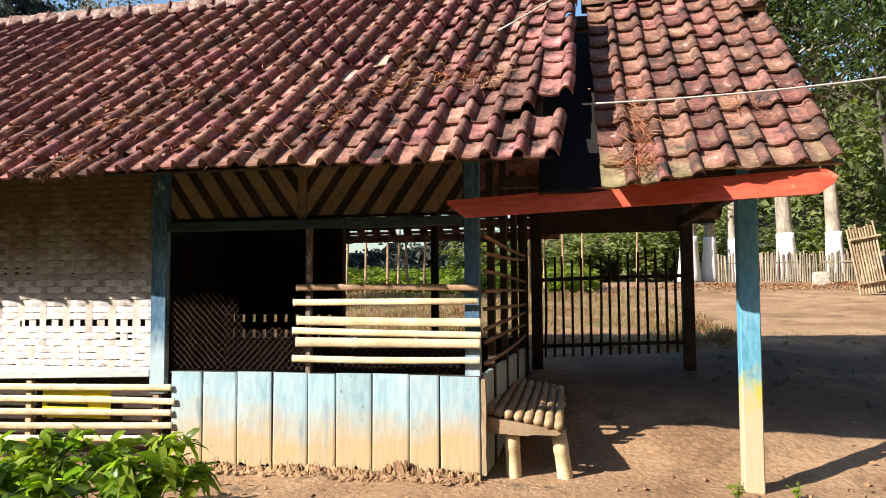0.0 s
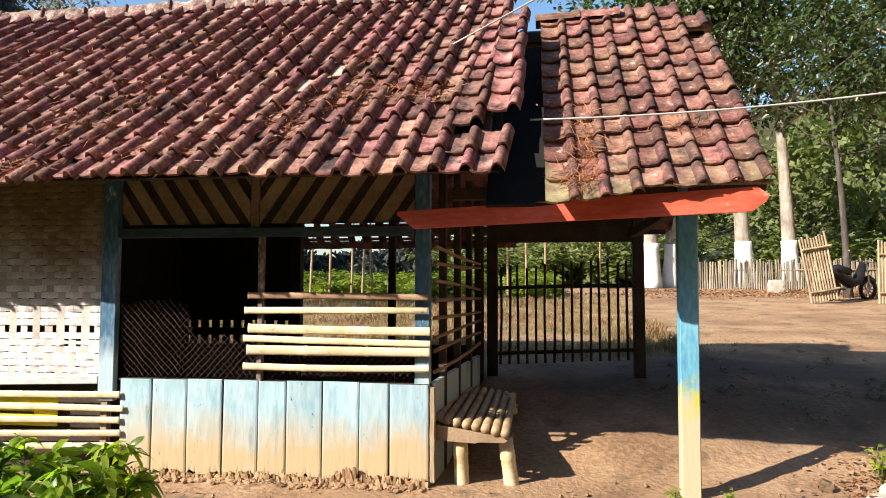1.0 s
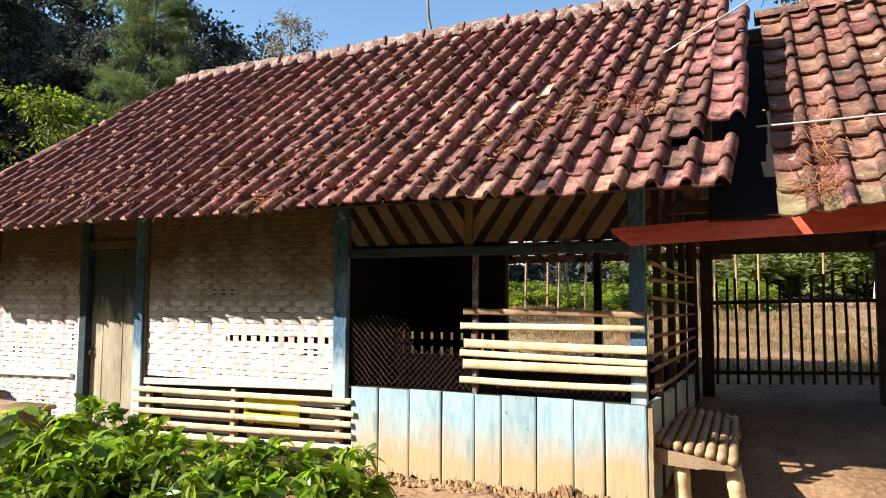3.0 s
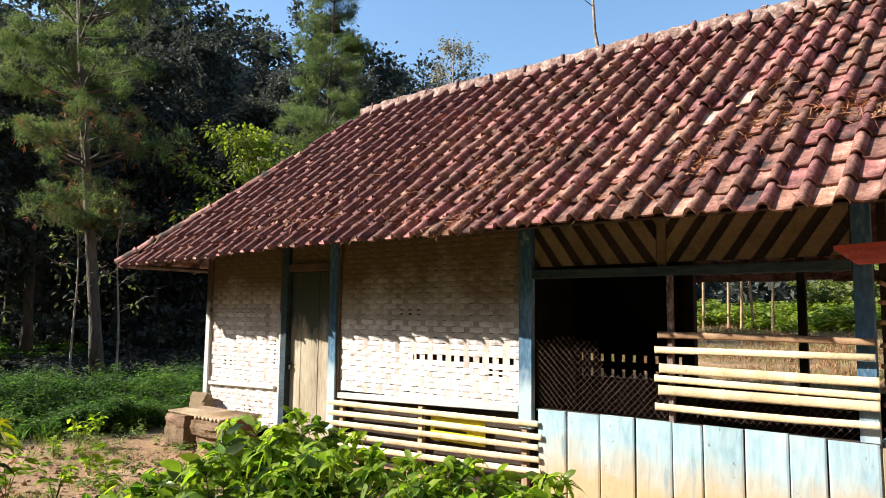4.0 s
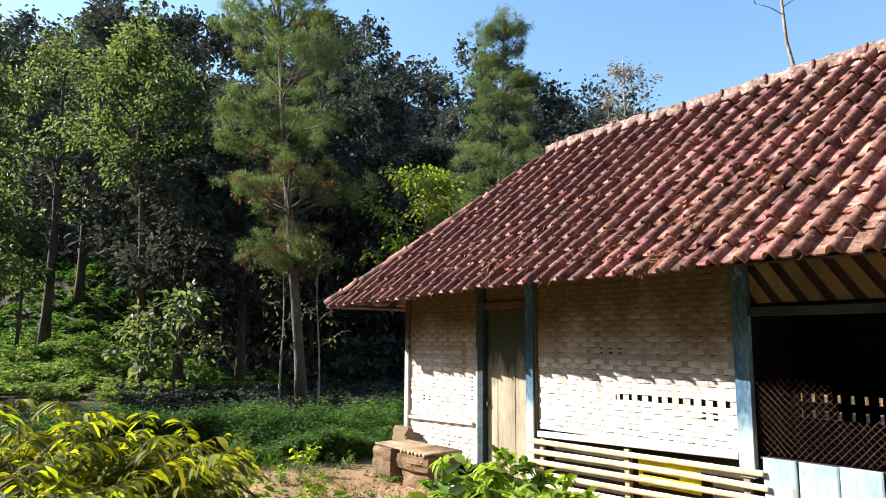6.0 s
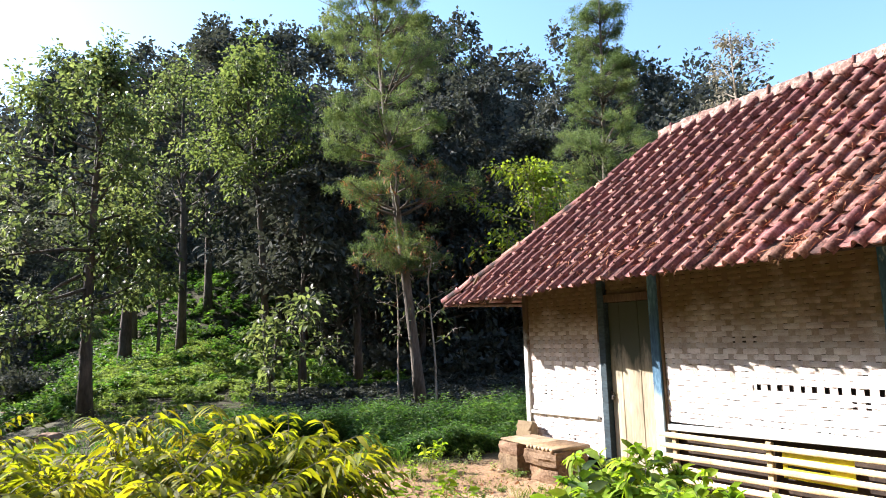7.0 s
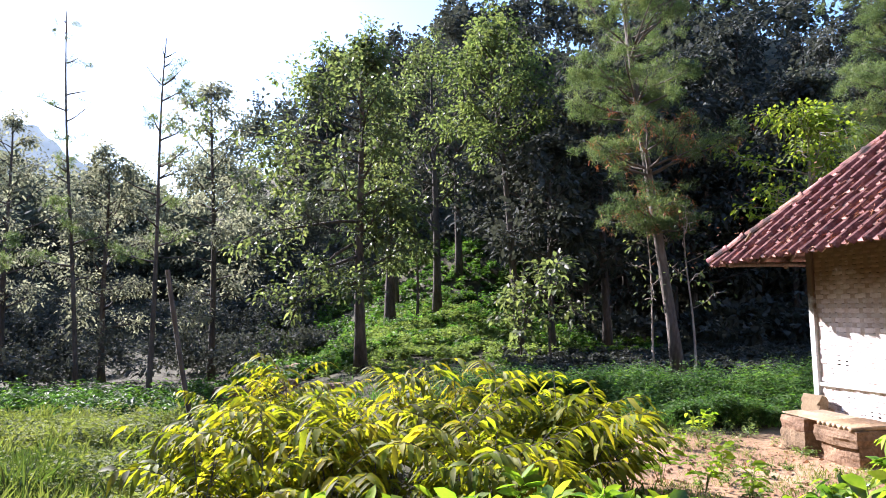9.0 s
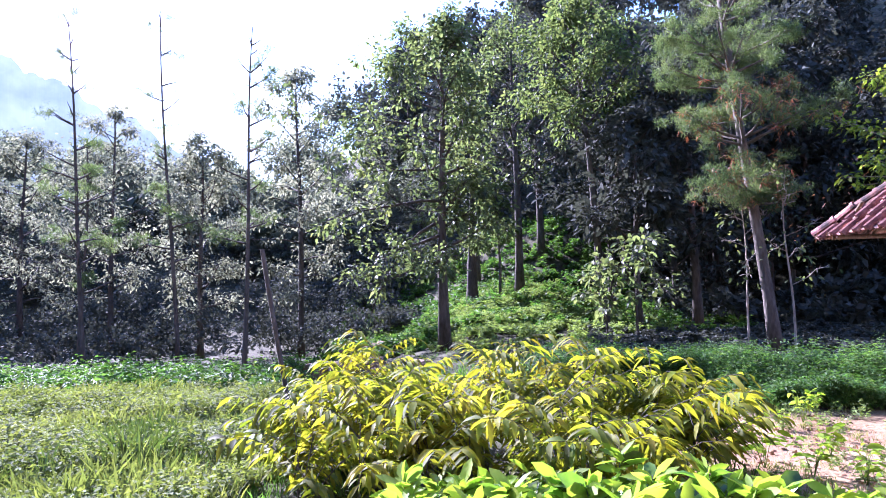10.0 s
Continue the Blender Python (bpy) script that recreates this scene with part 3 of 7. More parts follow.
tagged(part("backdrop", mesh_of("backdrop", rv, rfc), ridge_mat), "wooded ridge far across the valley, haze put into its pale glow", "hill", kind="structure")


# ---- plants ----
def limb(p0, d, length, r0, rng, wander=0.25, up=0.0, steps=5):
    pts, rad = [Vector(p0)], [r0]
    d = Vector(d).normalized()
    for i in range(steps):
        d = (d + Vector((rng.uniform(-wander, wander), rng.uniform(-wander, wander), rng.uniform(-wander, wander) + up))).normalized()
        pts.append(pts[-1] + d * (length / steps))
        rad.append(r0 * (1 - 0.85 * (i + 1) / steps) + 0.003)
    return pts, rad


def trunk_line(height, lean, rng, wander, r0, steps=9):
    pts, rad = [], []
    wx, wy = rng.uniform(0, 6), rng.uniform(0, 6)
    for i in range(steps + 1):
        s = i / steps
        pts.append(Vector((lean[0] * s + wander * math.sin(wx + 4 * s) * s, lean[1] * s + wander * math.sin(wy + 5 * s) * s, height * s - 0.25 * (i == 0))))
        rad.append(r0 * (1.0 - 0.82 * s) * (1.35 if i == 0 else 1.0))
    return pts, rad


def at_height(pts, f):
    f = max(0, min(0.999, f)) * (len(pts) - 1)
    i = int(f)
    return pts[i].lerp(pts[i + 1], f - i)


def broad_tree(x, y, height, crown_from, spread, r0, seed, leaf="leaf_broad", per=12, size=0.22, lean=(0, 0), limbs=16, bark="bark", label="", gap=0.25, whitewash=0.0, skew=(0, 0), fall=0.0, wide=0.55, loose=0.16, dead=0, name="tree"):
    """A tapered trunk whose limbs fork twice; each twig carries a loose rosette of drooping leaves. skew: the side to which the crown reaches; fall: how far low limbs hang."""
    rng, R = random.Random(seed), np.random.default_rng(seed)
    ob = thing(name, label, "tree", pose(x, y, gz(x, y)))
    pts, rad = trunk_line(height * 0.93, lean, rng, 0.12, r0)
    part("trunk", tube(pts, rad, 10), M[bark], ob)
    if whitewash:
        ring = [whitewash * k / 6 - 0.1 for k in range(7)]
        f = [max(0.0, (z + 0.25) / (pts[1].z + 0.25)) for z in ring]
        spots = [pts[0].lerp(pts[1], q) if q <= 1 else pts[1].lerp(pts[2], min(1, (q - 1))) for q in f]
        wide_at = [(rad[0] + (rad[1] - rad[0]) * min(1, q)) * 1.03 + 0.012 for q in f]
        part("whitewash_band", tube(spots, wide_at, 14), M["whitewash"], ob, "whitewashed foot")
    arms, spots, ways = [], [], []
    for i in range(limbs):
        f = crown_from + (0.97 - crown_from) * (i + rng.random()) / limbs
        q = at_height(pts, f)
        a = i * 2.4 + rng.uniform(-0.5, 0.5)
        g = (f - crown_from) / (1 - crown_from)
        reach = spread * (0.55 + 0.45 * math.sin(math.pi * min(1, 0.25 + g * 0.75))) * rng.uniform(0.6, 1.08) * (1 - 0.5 * max(0, g - 0.6) / 0.4)
        reach *= max(0.35, 1 + skew[0] * math.cos(a) + skew[1] * math.sin(a))
        hang = fall * (1 - g)
        if skew != (0, 0):
            hang *= max(0.0, (skew[0] * math.cos(a) + skew[1] * math.sin(a)) / math.hypot(*skew))
        pp, rr = limb(q, (math.cos(a), math.sin(a), 0.35 + 0.5 * g - hang), reach, r0 * 0.33 * (1.1 - g * 0.7), rng, 0.22, 0.05 - 0.12 * hang)
        arms.append((pp, rr))
        ends = [(pp[k], pp[k] - pp[k - 1]) for k in (3, 4, 5)]
        for k in range(4):
            j = rng.randrange(2, len(pp))
            q2, r2 = limb(pp[j], (math.cos(a) * 0.5 + rng.uniform(-1, 1), math.sin(a) * 0.5 + rng.uniform(-1, 1), rng.uniform(-0.25, 0.65)), reach * rng.uniform(0.28, 0.5), max(0.008, rr[j] * 0.6), rng, 0.3, 0.03, 3)
            arms.append((q2, r2))
            ends += [(q2[k2], q2[k2] - q2[k2 - 1]) for k2 in (2, 3)]
            q3, r3 = limb(q2[rng.choice((1, 2))], (rng.uniform(-1, 1), rng.uniform(-1, 1), rng.uniform(-0.4, 0.6)), reach * 0.24, 0.007, rng, 0.3, 0.0, 2)
            arms.append((q3, r3))
            ends.append((q3[2], q3[2] - q3[1]))
        for e, d in ends:
            if rng.random() > gap:
                spots.append(e)
                ways.append(d.normalized())
    spots += [pts[-1], pts[-1] - Vector((0, 0, 0.3))]
    ways += [Vector((0, 0, 1))] * 2
    tagged(part("branching", tubes(arms, 5), M[bark], ob), kind="stuff")
    S, O = np.array([tuple(q) for q in spots]), np.array([tuple(q) for q in ways])
    k = np.repeat(np.arange(len(S)), (per * (0.5 + R.random(len(S)))).astype(int))
    n = len(k)
    off = R.normal(size=(n, 3)) * np.array([1, 1, 0.7]) * loose
    way = O[k] * 0.35 + off / max(loose, 0.01) * 0.5 + R.normal(size=(n, 3)) * 0.35 + np.array([0, 0, -0.12])
    near = math.hypot(x, y) < 31
    tagged(part("crown", leaves("crown", S[k] + off, way, size * (0.55 + 0.75 * R.random(n)), wide, R, 0.18, 0.30, near), M[leaf], ob), kind="stuff")
    if dead:
        c = S[R.integers(0, len(S), 3)][R.integers(0, 3, dead)] + R.normal(size=(dead, 3)) * 0.25
        tagged(part("dead_leaves", leaves("dead_leaves", c, R.normal(size=(dead, 3)) + np.array([0, 0, -0.8]), size * (0.6 + 0.6 * R.random(dead)), 0.4, R, 0.2, 0.3, True), M["leaf_pale"], ob), "withered pale brown leaves", kind="stuff")
    return ob


def pine_tree(x, y, height, crown_from, spread, r0, seed, lean=(0, 0), tufts=900, label="", leaf="leaf_pine", needle=0.125, bark="pine_bark", bare=0.0, per=15, withered=0, cone=False):
    """A straight trunk with whorls of thin branches, each carrying tufts of needles."""
    rng, R = random.Random(seed), np.random.default_rng(seed)
    ob = thing("pine_tree", label, "tree", pose(x, y, gz(x, y)))
    pts, rad = trunk_line(height, lean, rng, 0.10, r0, 12)
    part("trunk", tube(pts, rad, 10), M[bark], ob)
    arms, spots, outs = [], [], []
    whorls = max(5, int((1 - crown_from) * height / (0.55 if bare else 0.40)))
    for i in range(whorls):
        g = (i + rng.random()) / whorls
        pad = 0
        if not bare and not cone:
            pad = int(g * 8)
            g = (pad + 0.15 + 0.6 * (g * 8 - pad)) / 8
        f = crown_from + (0.985 - crown_from) * g
        q = at_height(pts, f)
        for k in range(rng.choice((1, 1, 2, 2)) if bare else rng.choice((3, 4, 5))):
            a = rng.uniform(0, 6.283)
            swell = (0.34 + 0.66 * math.sin(math.pi * min(1, 0.14 + 0.86 * g))) * (0.62, 1.0, 0.92, 0.70, 1.05, 0.85, 1.0, 0.8)[(pad + seed) % 8]
            if cone:
                swell = 0.16 + 0.84 * (1 - g) ** 0.8
            if bare:
                swell = (1.0 - 0.6 * g) * rng.uniform(0.5, 1.0)
            reach = max(0.3, spread * swell * rng.uniform(0.55, 1.15))
            pp, rr = limb(q, (math.cos(a), math.sin(a), 0.15 + 0.5 * g), reach, 0.024 + 0.016 * (1 - g), rng, 0.16, 0.05)
            arms.append((pp, rr))
            if rng.random() < bare:
                continue
            spots += [pp[3], pp[4], pp[5]]
            outs += [(pp[j] - pp[j - 1]).normalized() for j in (3, 4, 5)]
            for e in range(2):
                p2, r2 = limb(pp[rng.choice((2, 3))], (math.cos(a + rng.uniform(-1, 1)), math.sin(a + rng.uniform(-1, 1)), rng.uniform(0.1, 0.6)), reach * 0.45, 0.010, rng, 0.2, 0.05, 3)
                arms.append((p2, r2))
                spots += [p2[-1], p2[-2]]
                outs += [(p2[-1] - p2[-2]).normalized()] * 2
    spots.append(pts[-1])
    outs.append(Vector((0, 0, 1)))
    tagged(part("branching", tubes(arms, 4), M[bark], ob), kind="stuff")
    S, O = np.array([tuple(s) for s in spots]), np.array([tuple(o) for o in outs])
    wt = (0.6 if bare else 0.12) + R.random(len(S)) ** 2
    pick = R.choice(len(S), tufts, p=wt / wt.sum())
    pad = R.normal(size=(len(S), 3)) * 0.06
    spray = S[pick[:tufts // 13]] + pad[pick[:tufts // 13]] + R.normal(size=(tufts // 13, 3)) * np.array([0.20, 0.20, 0.10])
    c = spray[R.integers(0, len(spray), tufts)] + R.normal(size=(tufts, 3)) * np.array([0.095, 0.095, 0.06])
    o = unit(O[pick] * 0.6 + R.normal(size=(tufts, 3)) * 0.4 + np.array([0, 0, 0.75]))
    B = np.repeat(c, per, 0) + R.normal(size=(tufts * per, 3)) * 0.03
    way = np.repeat(o, per, 0) * 0.8 + R.normal(size=(tufts * per, 3)) * 0.75
    tagged(part("crown", leaves("crown", B, way, needle * (0.7 + 0.6 * R.random(tufts * per)), 0.075, R, 0.1, 0.1), M[leaf], ob), kind="stuff")
    if withered:
        low = S[S[:, 2] < height * (crown_from + 0.22)]
        c = low[R.integers(0, len(low), withered)] + R.normal(size=(withered, 3)) * 0.12
        B = np.repeat(c, 10, 0)
        tagged(part("withered_needles", leaves("withered_needles", B, R.normal(size=B.shape) + np.array([0, 0, -0.4]), 0.16 * (0.7 + 0.6 * R.random(len(B))), 0.08, R, 0.1, 0.1), M["needle_dry"], ob, "rusty dead needles"), "rusty dead needles", kind="stuff")
    return ob


pine_tree(-15.55, 7.36, 15.0, 0.20, 2.35, 0.14, 11, (-0.63, -1.3), 11500, "tall pine with tufted olive needles beside the fern bed", withered=260)
pine_tree(-16.2, 14.6, 13.0, 0.20, 2.7, 0.15, 12, (0.1, 0.1), 9500, "dense green pine standing behind the house", cone=True)
broad_tree(-20.57, -0.02, 10.9, 0.22, 2.75, 0.18, 21, limbs=36, per=27, size=0.152, label="tall tree with big drooping leaves lit at the edges", gap=0.25, skew=(0.05, -0.42), fall=1.0)
broad_tree(-28.46, 3.5, 12.2, 0.42, 3.3, 0.19, 22, limbs=22, per=20, size=0.165, label="large dark-trunked tree on a grassy mound", gap=0.35)
broad_tree(-22.1, 5.3, 11.6, 0.56, 2.6, 0.15, 23, leaf="leaf_mid", limbs=22, per=26, size=0.15, label="slender bare-trunked tree, sunlight put into its bright green top", gap=0.2, lean=(-0.2, -0.8))
broad_tree(-28.2, 1.5, 6.4, 0.40, 1.5, 0.26, 24, limbs=8, per=8, size=0.24, label="old tree with a swollen dark foot on the mound")
broad_tree(-27.1, 2.5, 5.2, 0.45, 1.2, 0.07, 37, limbs=7, per=8, size=0.22, label="slim young tree on the mound")
# Dark-leaved trees stand in for the shaded lower crown of the bright-topped one.
broad_tree(-24.4, 6.2, 9.0, 0.28, 2.5, 0.17, 25, leaf="leaf_hill", limbs=24, per=13, size=0.25, label="broadleaf tree with deep shade put into its dark leaves", gap=0.15, dead=260)
# Added to hide the bright-topped tree's trunk behind a shade-dark crown.
broad_tree(-21.5, 6.2, 7.6, 0.30, 2.0, 0.12, 57, leaf="leaf_hill", limbs=20, per=12, size=0.24, label="broadleaf tree with deep shade put into its dark leaves", gap=0.15)
broad_tree(-23.2, 8.8, 11.5, 0.22, 2.6, 0.17, 38, leaf="leaf_hill", limbs=26, per=13, size=0.26, label="tall dark tree behind the pine", gap=0.12)
broad_tree(-15.3, 11.0, 7.0, 0.50, 1.7, 0.09, 26, leaf="leaf_yellow", limbs=14, per=17, size=0.135, label="small tree with yellow-green sunlit leaves", gap=0.2, bark="pale_bark", fall=0.8, skew=(-0.35, -0.4))
broad_tree(-18.82, 5.25, 3.0, 0.38, 1.15, 0.045, 27, limbs=10, per=4, size=0.23, label="low shrub tree with broad shining leaves", gap=0.45, fall=0.3)
broad_tree(-19.6, 4.6, 2.4, 0.40, 0.9, 0.035, 39, limbs=8, per=4, size=0.22, label="low shrub tree with broad shining leaves", gap=0.45, fall=0.3)
broad_tree(-15.99, 6.93, 4.2, 0.45, 0.9, 0.032, 40, limbs=7, per=3, size=0.11, label="thin pale sapling at the forest edge", gap=0.5, bark="pale_bark")
broad_tree(-15.11, 7.53, 4.6, 0.35, 0.9, 0.032, 41, limbs=8, per=3, size=0.11, label="thin pale sapling at the forest edge", gap=0.5, bark="pale_bark")
broad_tree(-16.0, 21.6, 14.2, 0.60, 1.6, 0.11, 28, leaf="leaf_pale", limbs=18, per=11, size=0.12, label="thin tree with pale sparse foliage against the sky", bark="pale_bark")
for i, (a, b, h, sp, s, cf) in enumerate(((-27.9, -5.5, 12.6, 2.5, 42, 0.22), (-28.9, -9.8, 9.8, 2.5, 43, 0.2), (-30.6, -14.2, 11.6, 2.8, 44, 0.2), (-31.5, -18.6, 10.0, 2.8, 45, 0.15))):
    broad_tree(a, b, h, cf, sp, 0.14, s, leaf="leaf_hazed", limbs=26, per=22, size=0.15, label="tree beyond the stream, leaves paled for haze", gap=0.18, fall=0.3)
for i, (a, b, h, sp, s) in enumerate(((-33.9, 2.2, 13.5, 3.6, 46), (-34.5, 5.6, 15.0, 3.8, 47), (-32.0, 9.2, 14.0, 3.6, 48), (-30.5, 12.5, 13.0, 3.4, 49))):
    broad_tree(a, b, h, 0.25, sp, 0.2, s, leaf="leaf_hill", limbs=26, per=12, size=0.32, label="tall dark forest tree on the slope", gap=0.15)
for i, (a, b, h, s, ln) in enumerate(((-21.2, -6.1, 11.0, 31, (0.0, 0.35)), (-24.0, -9.0, 12.8, 32, (0.3, -0.6)), (-22.0, -11.2, 11.5, 33, (0.3, -0.5)), (-24.5, -12.6, 8.2, 35, (0.1, 0.3)))):
    pine_tree(a, b, h, 0.28, 1.9, 0.085, s, ln, 620, "thin half-bare pine with sparse needles", bare=0.62, bark="bark")

# ---- woods and undergrowth ----
def canopy(name, spots, mat, seed, per, size, label, category="woods"):
    """Joined crowns for woods too far off to count: spots are (x, y, z, width, height)."""
    R = np.random.default_rng(seed)
    S = np.array(spots)
    n = len(S)
    lobes = 9
    lob = R.normal(size=(n, lobes, 3))
    lob /= np.linalg.norm(lob, axis=2, keepdims=True)
    lob[:, :, 2] = np.abs(lob[:, :, 2]) * 1.1 - 0.25
    i = np.repeat(np.arange(n), per)
    j = R.integers(0, lobes, n * per)
    off = lob[i, j] * (0.62 + 0.25 * R.random((n * per, 1))) + R.normal(size=(n * per, 3)) * 0.12
    B = S[i, :3] + off * np.stack([S[i, 3], S[i, 3], S[i, 4]], 1)
    way = unit(off) + R.normal(size=off.shape) * 0.8 + np.array([0, 0, -0.2])
    me = leaves(name, B, way, size * (0.6 + 0.8 * R.random(len(B))), 0.6, R, 0.2, 0.1)
    return tagged(part(name, me, M[mat]), label, category, kind="stuff")


R1 = np.random.default_rng(77)
far_spots, low_spots = [], []
protos = []
for k in range(7):
    b, r = 36 + k * 6.2, 33 + 1.5 * (k % 3)
    x, y = -r * math.sin(math.radians(b)), r * math.cos(math.radians(b))
    protos.append(tagged(broad_tree(x, y, 9.5 + k % 4, 0.14, 2.9, 0.16, 200 + k, leaf="leaf_hill", per=16, size=0.27, limbs=20, label="dark forest tree at the foot of the hill", gap=0.15, loose=0.2), group="forest trees"))
# Copies of the forest trees, recoloured paler to stand in for haze.
groves = []
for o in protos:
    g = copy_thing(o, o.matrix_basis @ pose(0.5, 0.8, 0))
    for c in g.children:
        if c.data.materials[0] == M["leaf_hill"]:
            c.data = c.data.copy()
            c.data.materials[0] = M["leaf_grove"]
    groves.append(tagged(g, "forest tree on the valley side, leaves greyed for haze", group="valley trees"))
made = 0
while made < 92:
    b, r = R1.uniform(28, 136), R1.uniform(30, 54)
    if b > 90:
        r += 12
    if 84 < b < 115 and r < 52 or 76 < b <= 84 and r < 37:
        continue
    x, y = -r * math.sin(math.radians(b)), r * math.cos(math.radians(b))
    k = (0.55 if b > 96 else 1.0) * R1.uniform(0.75, 1.15)
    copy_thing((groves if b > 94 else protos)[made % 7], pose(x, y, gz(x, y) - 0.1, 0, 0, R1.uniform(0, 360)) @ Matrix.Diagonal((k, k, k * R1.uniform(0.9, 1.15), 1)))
    made += 1
for i in range(26):
    b, r = R1.uniform(87, 106), R1.uniform(42, 60)
    x, y = -r * math.sin(math.radians(b)), r * math.cos(math.radians(b))
    k = R1.uniform(0.42, 0.66)
    copy_thing(groves[i % 7], pose(x, y, gz(x, y) - 0.6, 0, 0, R1.uniform(0, 360)) @ Matrix.Diagonal((k * 1.3, k * 1.3, k, 1)))
while len(far_spots) < 340:
    b, r = (R1.uniform(28, 136) if R1.random() < 0.6 else R1.uniform(-55, 180)), R1.uniform(48, 98)
    x, y = -r * math.sin(math.radians(b)), r * math.cos(math.radians(b))
    h = R1.uniform(7, 12) * (0.6 if 97 < b < 128 else 1.0)
    if -8 < b < 29:
        h = R1.uniform(2.8, 4.2)
    far_spots.append((x, y, gz(x, y) + h * 0.5, R1.uniform(2.6, 4.4), h * 0.55))
while len(low_spots) < 300:
    b, r = R1.uniform(22, 136), R1.uniform(26, 50)
    x, y = -r * math.sin(math.radians(b)), r * math.cos(math.radians(b))
    if math.hypot((x + 31) / 9, (y - 5) / 6) < 1:
        continue
    h = R1.uniform(0.8, 2.2)
    low_spots.append((x, y, gz(x, y) + h * 0.4, R1.uniform(0.9, 1.9), h * 0.7))
while len(low_spots) < 430:
    b, r = R1.uniform(84, 122), R1.uniform(36, 62)
    x, y = -r * math.sin(math.radians(b)), r * math.cos(math.radians(b))
    h = R1.uniform(1.2, 3.0)
    low_spots.append((x, y, gz(x, y) + h * 0.4, R1.uniform(1.2, 2.2), h * 0.7))
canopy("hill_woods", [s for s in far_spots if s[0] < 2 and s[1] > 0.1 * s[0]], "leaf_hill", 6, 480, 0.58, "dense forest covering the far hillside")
yard_side = [s for s in far_spots if s[0] >= 2]
for i in range(70):
    b, r = R1.uniform(-42, 6), R1.uniform(36, 52)
    x, y = -r * math.sin(math.radians(b)), r * math.cos(math.radians(b))
    h = R1.uniform(3.0, 6.5) * (1.5 if b < -9 else 0.6)
    yard_side.append((x, y, gz(x, y) + h * 0.45, R1.uniform(1.8, 3.0), h * 0.6))
# Brighter leaves than hill_woods: this side's sunlight is put into the colour.
canopy("yard_woods", yard_side, "leaf_grass", 8, 340, 0.50, "forest on the hillside beyond the yard, sunlight put into its leaf colour")
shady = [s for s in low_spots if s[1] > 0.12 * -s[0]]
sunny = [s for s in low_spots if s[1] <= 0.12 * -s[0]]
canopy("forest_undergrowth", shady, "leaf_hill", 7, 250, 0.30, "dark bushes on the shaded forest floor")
canopy("valley_woods", [s for s in far_spots if s[0] < 2 and s[1] <= 0.1 * s[0]], "leaf_grove", 16, 480, 0.5, "woods on the valley side, leaves greyed for haze")
canopy("valley_bushes", sunny, "leaf_hill", 9, 520, 0.16, "green bushes on the far side of the valley")


def fronds(name, region, count, mat, seed, height, label, size=0.10, arms=5, pairs=7, wide=0.28, arch=0.55, nearer=0.0):
    """Low undergrowth: from each plant several arching stems, with small leaves in pairs along them. region: function giving x, y samples."""
    R = np.random.default_rng(seed)
    x, y = region(R, count)
    z = ground_z(x, y)
    hh = height * (0.45 + 0.4 * R.random(count)) * (1.15 + 0.55 * np.sin(x * 2.3 + 1.1 * np.sin(y * 1.9)))
    hh = hh * (1 + nearer * smooth_step(-14.5, -11.0, x))
    i = np.repeat(np.arange(count), arms)
    th = R.uniform(0, 6.283, len(i))
    out = hh[i] * arch * (0.4 + 0.9 * R.random(len(i)))
    top = hh[i] * (0.65 + 0.45 * R.random(len(i)))
    j = np.repeat(np.arange(len(i)), pairs * 2)
    f = np.tile(np.repeat((np.arange(pairs) + 0.8) / pairs, 2), len(i)) * 0.85 + 0.12
    sgn = np.tile(np.array([1.0, -1.0]), len(i) * pairs)
    dx, dy = np.cos(th)[j], np.sin(th)[j]
    r = out[j] * f ** 1.5
    B = np.stack([x[i][j] + dx * r, y[i][j] + dy * r, z[i][j] + top[j] * (1.5 * f - 0.62 * f * f)], 1)
    B += R.normal(size=B.shape) * 0.012
    way = np.stack([dx * 0.5 - dy * sgn, dy * 0.5 + dx * sgn, 0.15 + R.normal(size=len(j)) * 0.25], 1)
    me = leaves(name, B, way, size * (1.25 - 0.8 * f) * (0.7 + 0.6 * R.random(len(B))), wide, R, 0.15, 0.25)
    return tagged(part(name, me, M[mat]), label, "plants", kind="stuff")


def grass(name, region, count, mat, seed, height, label, wide=0.045):
    """Tufts of long bent blades."""
    R = np.random.default_rng(seed)
    x, y = region(R, count)
    z = ground_z(x, y)
    per = 14
    i = np.repeat(np.arange(count), per)
    B = np.stack([x[i] + R.normal(size=len(i)) * 0.05, y[i] + R.normal(size=len(i)) * 0.05, z[i] - 0.02], 1)
    W = np.concatenate([R.normal(size=(len(i), 2)) * 0.35, np.ones((len(i), 1))], 1)
    me = leaves(name, B, W, (height * (0.45 + 0.6 * R.random(count)) * (1.0 + 0.55 * np.sin(x * 1.3 + 2.0 * np.sin(y * 0.9)) * np.sin(y * 1.7 + x * 0.4)))[i] * (0.6 + 0.5 * R.random(len(i))), wide, R, 0.1, 0.22)
    return tagged(part(name, me, M[mat]), label, "grass", kind="stuff")


def clumped(R, n, x0, x1, y0, y1, clumps, spread):
    cx, cy = R.uniform(x0, x1, clumps), R.uniform(y0, y1, clumps)
    k = R.integers(0, clumps, n)
    return cx[k] + R.normal(size=n) * spread, cy[k] + R.normal(size=n) * spread


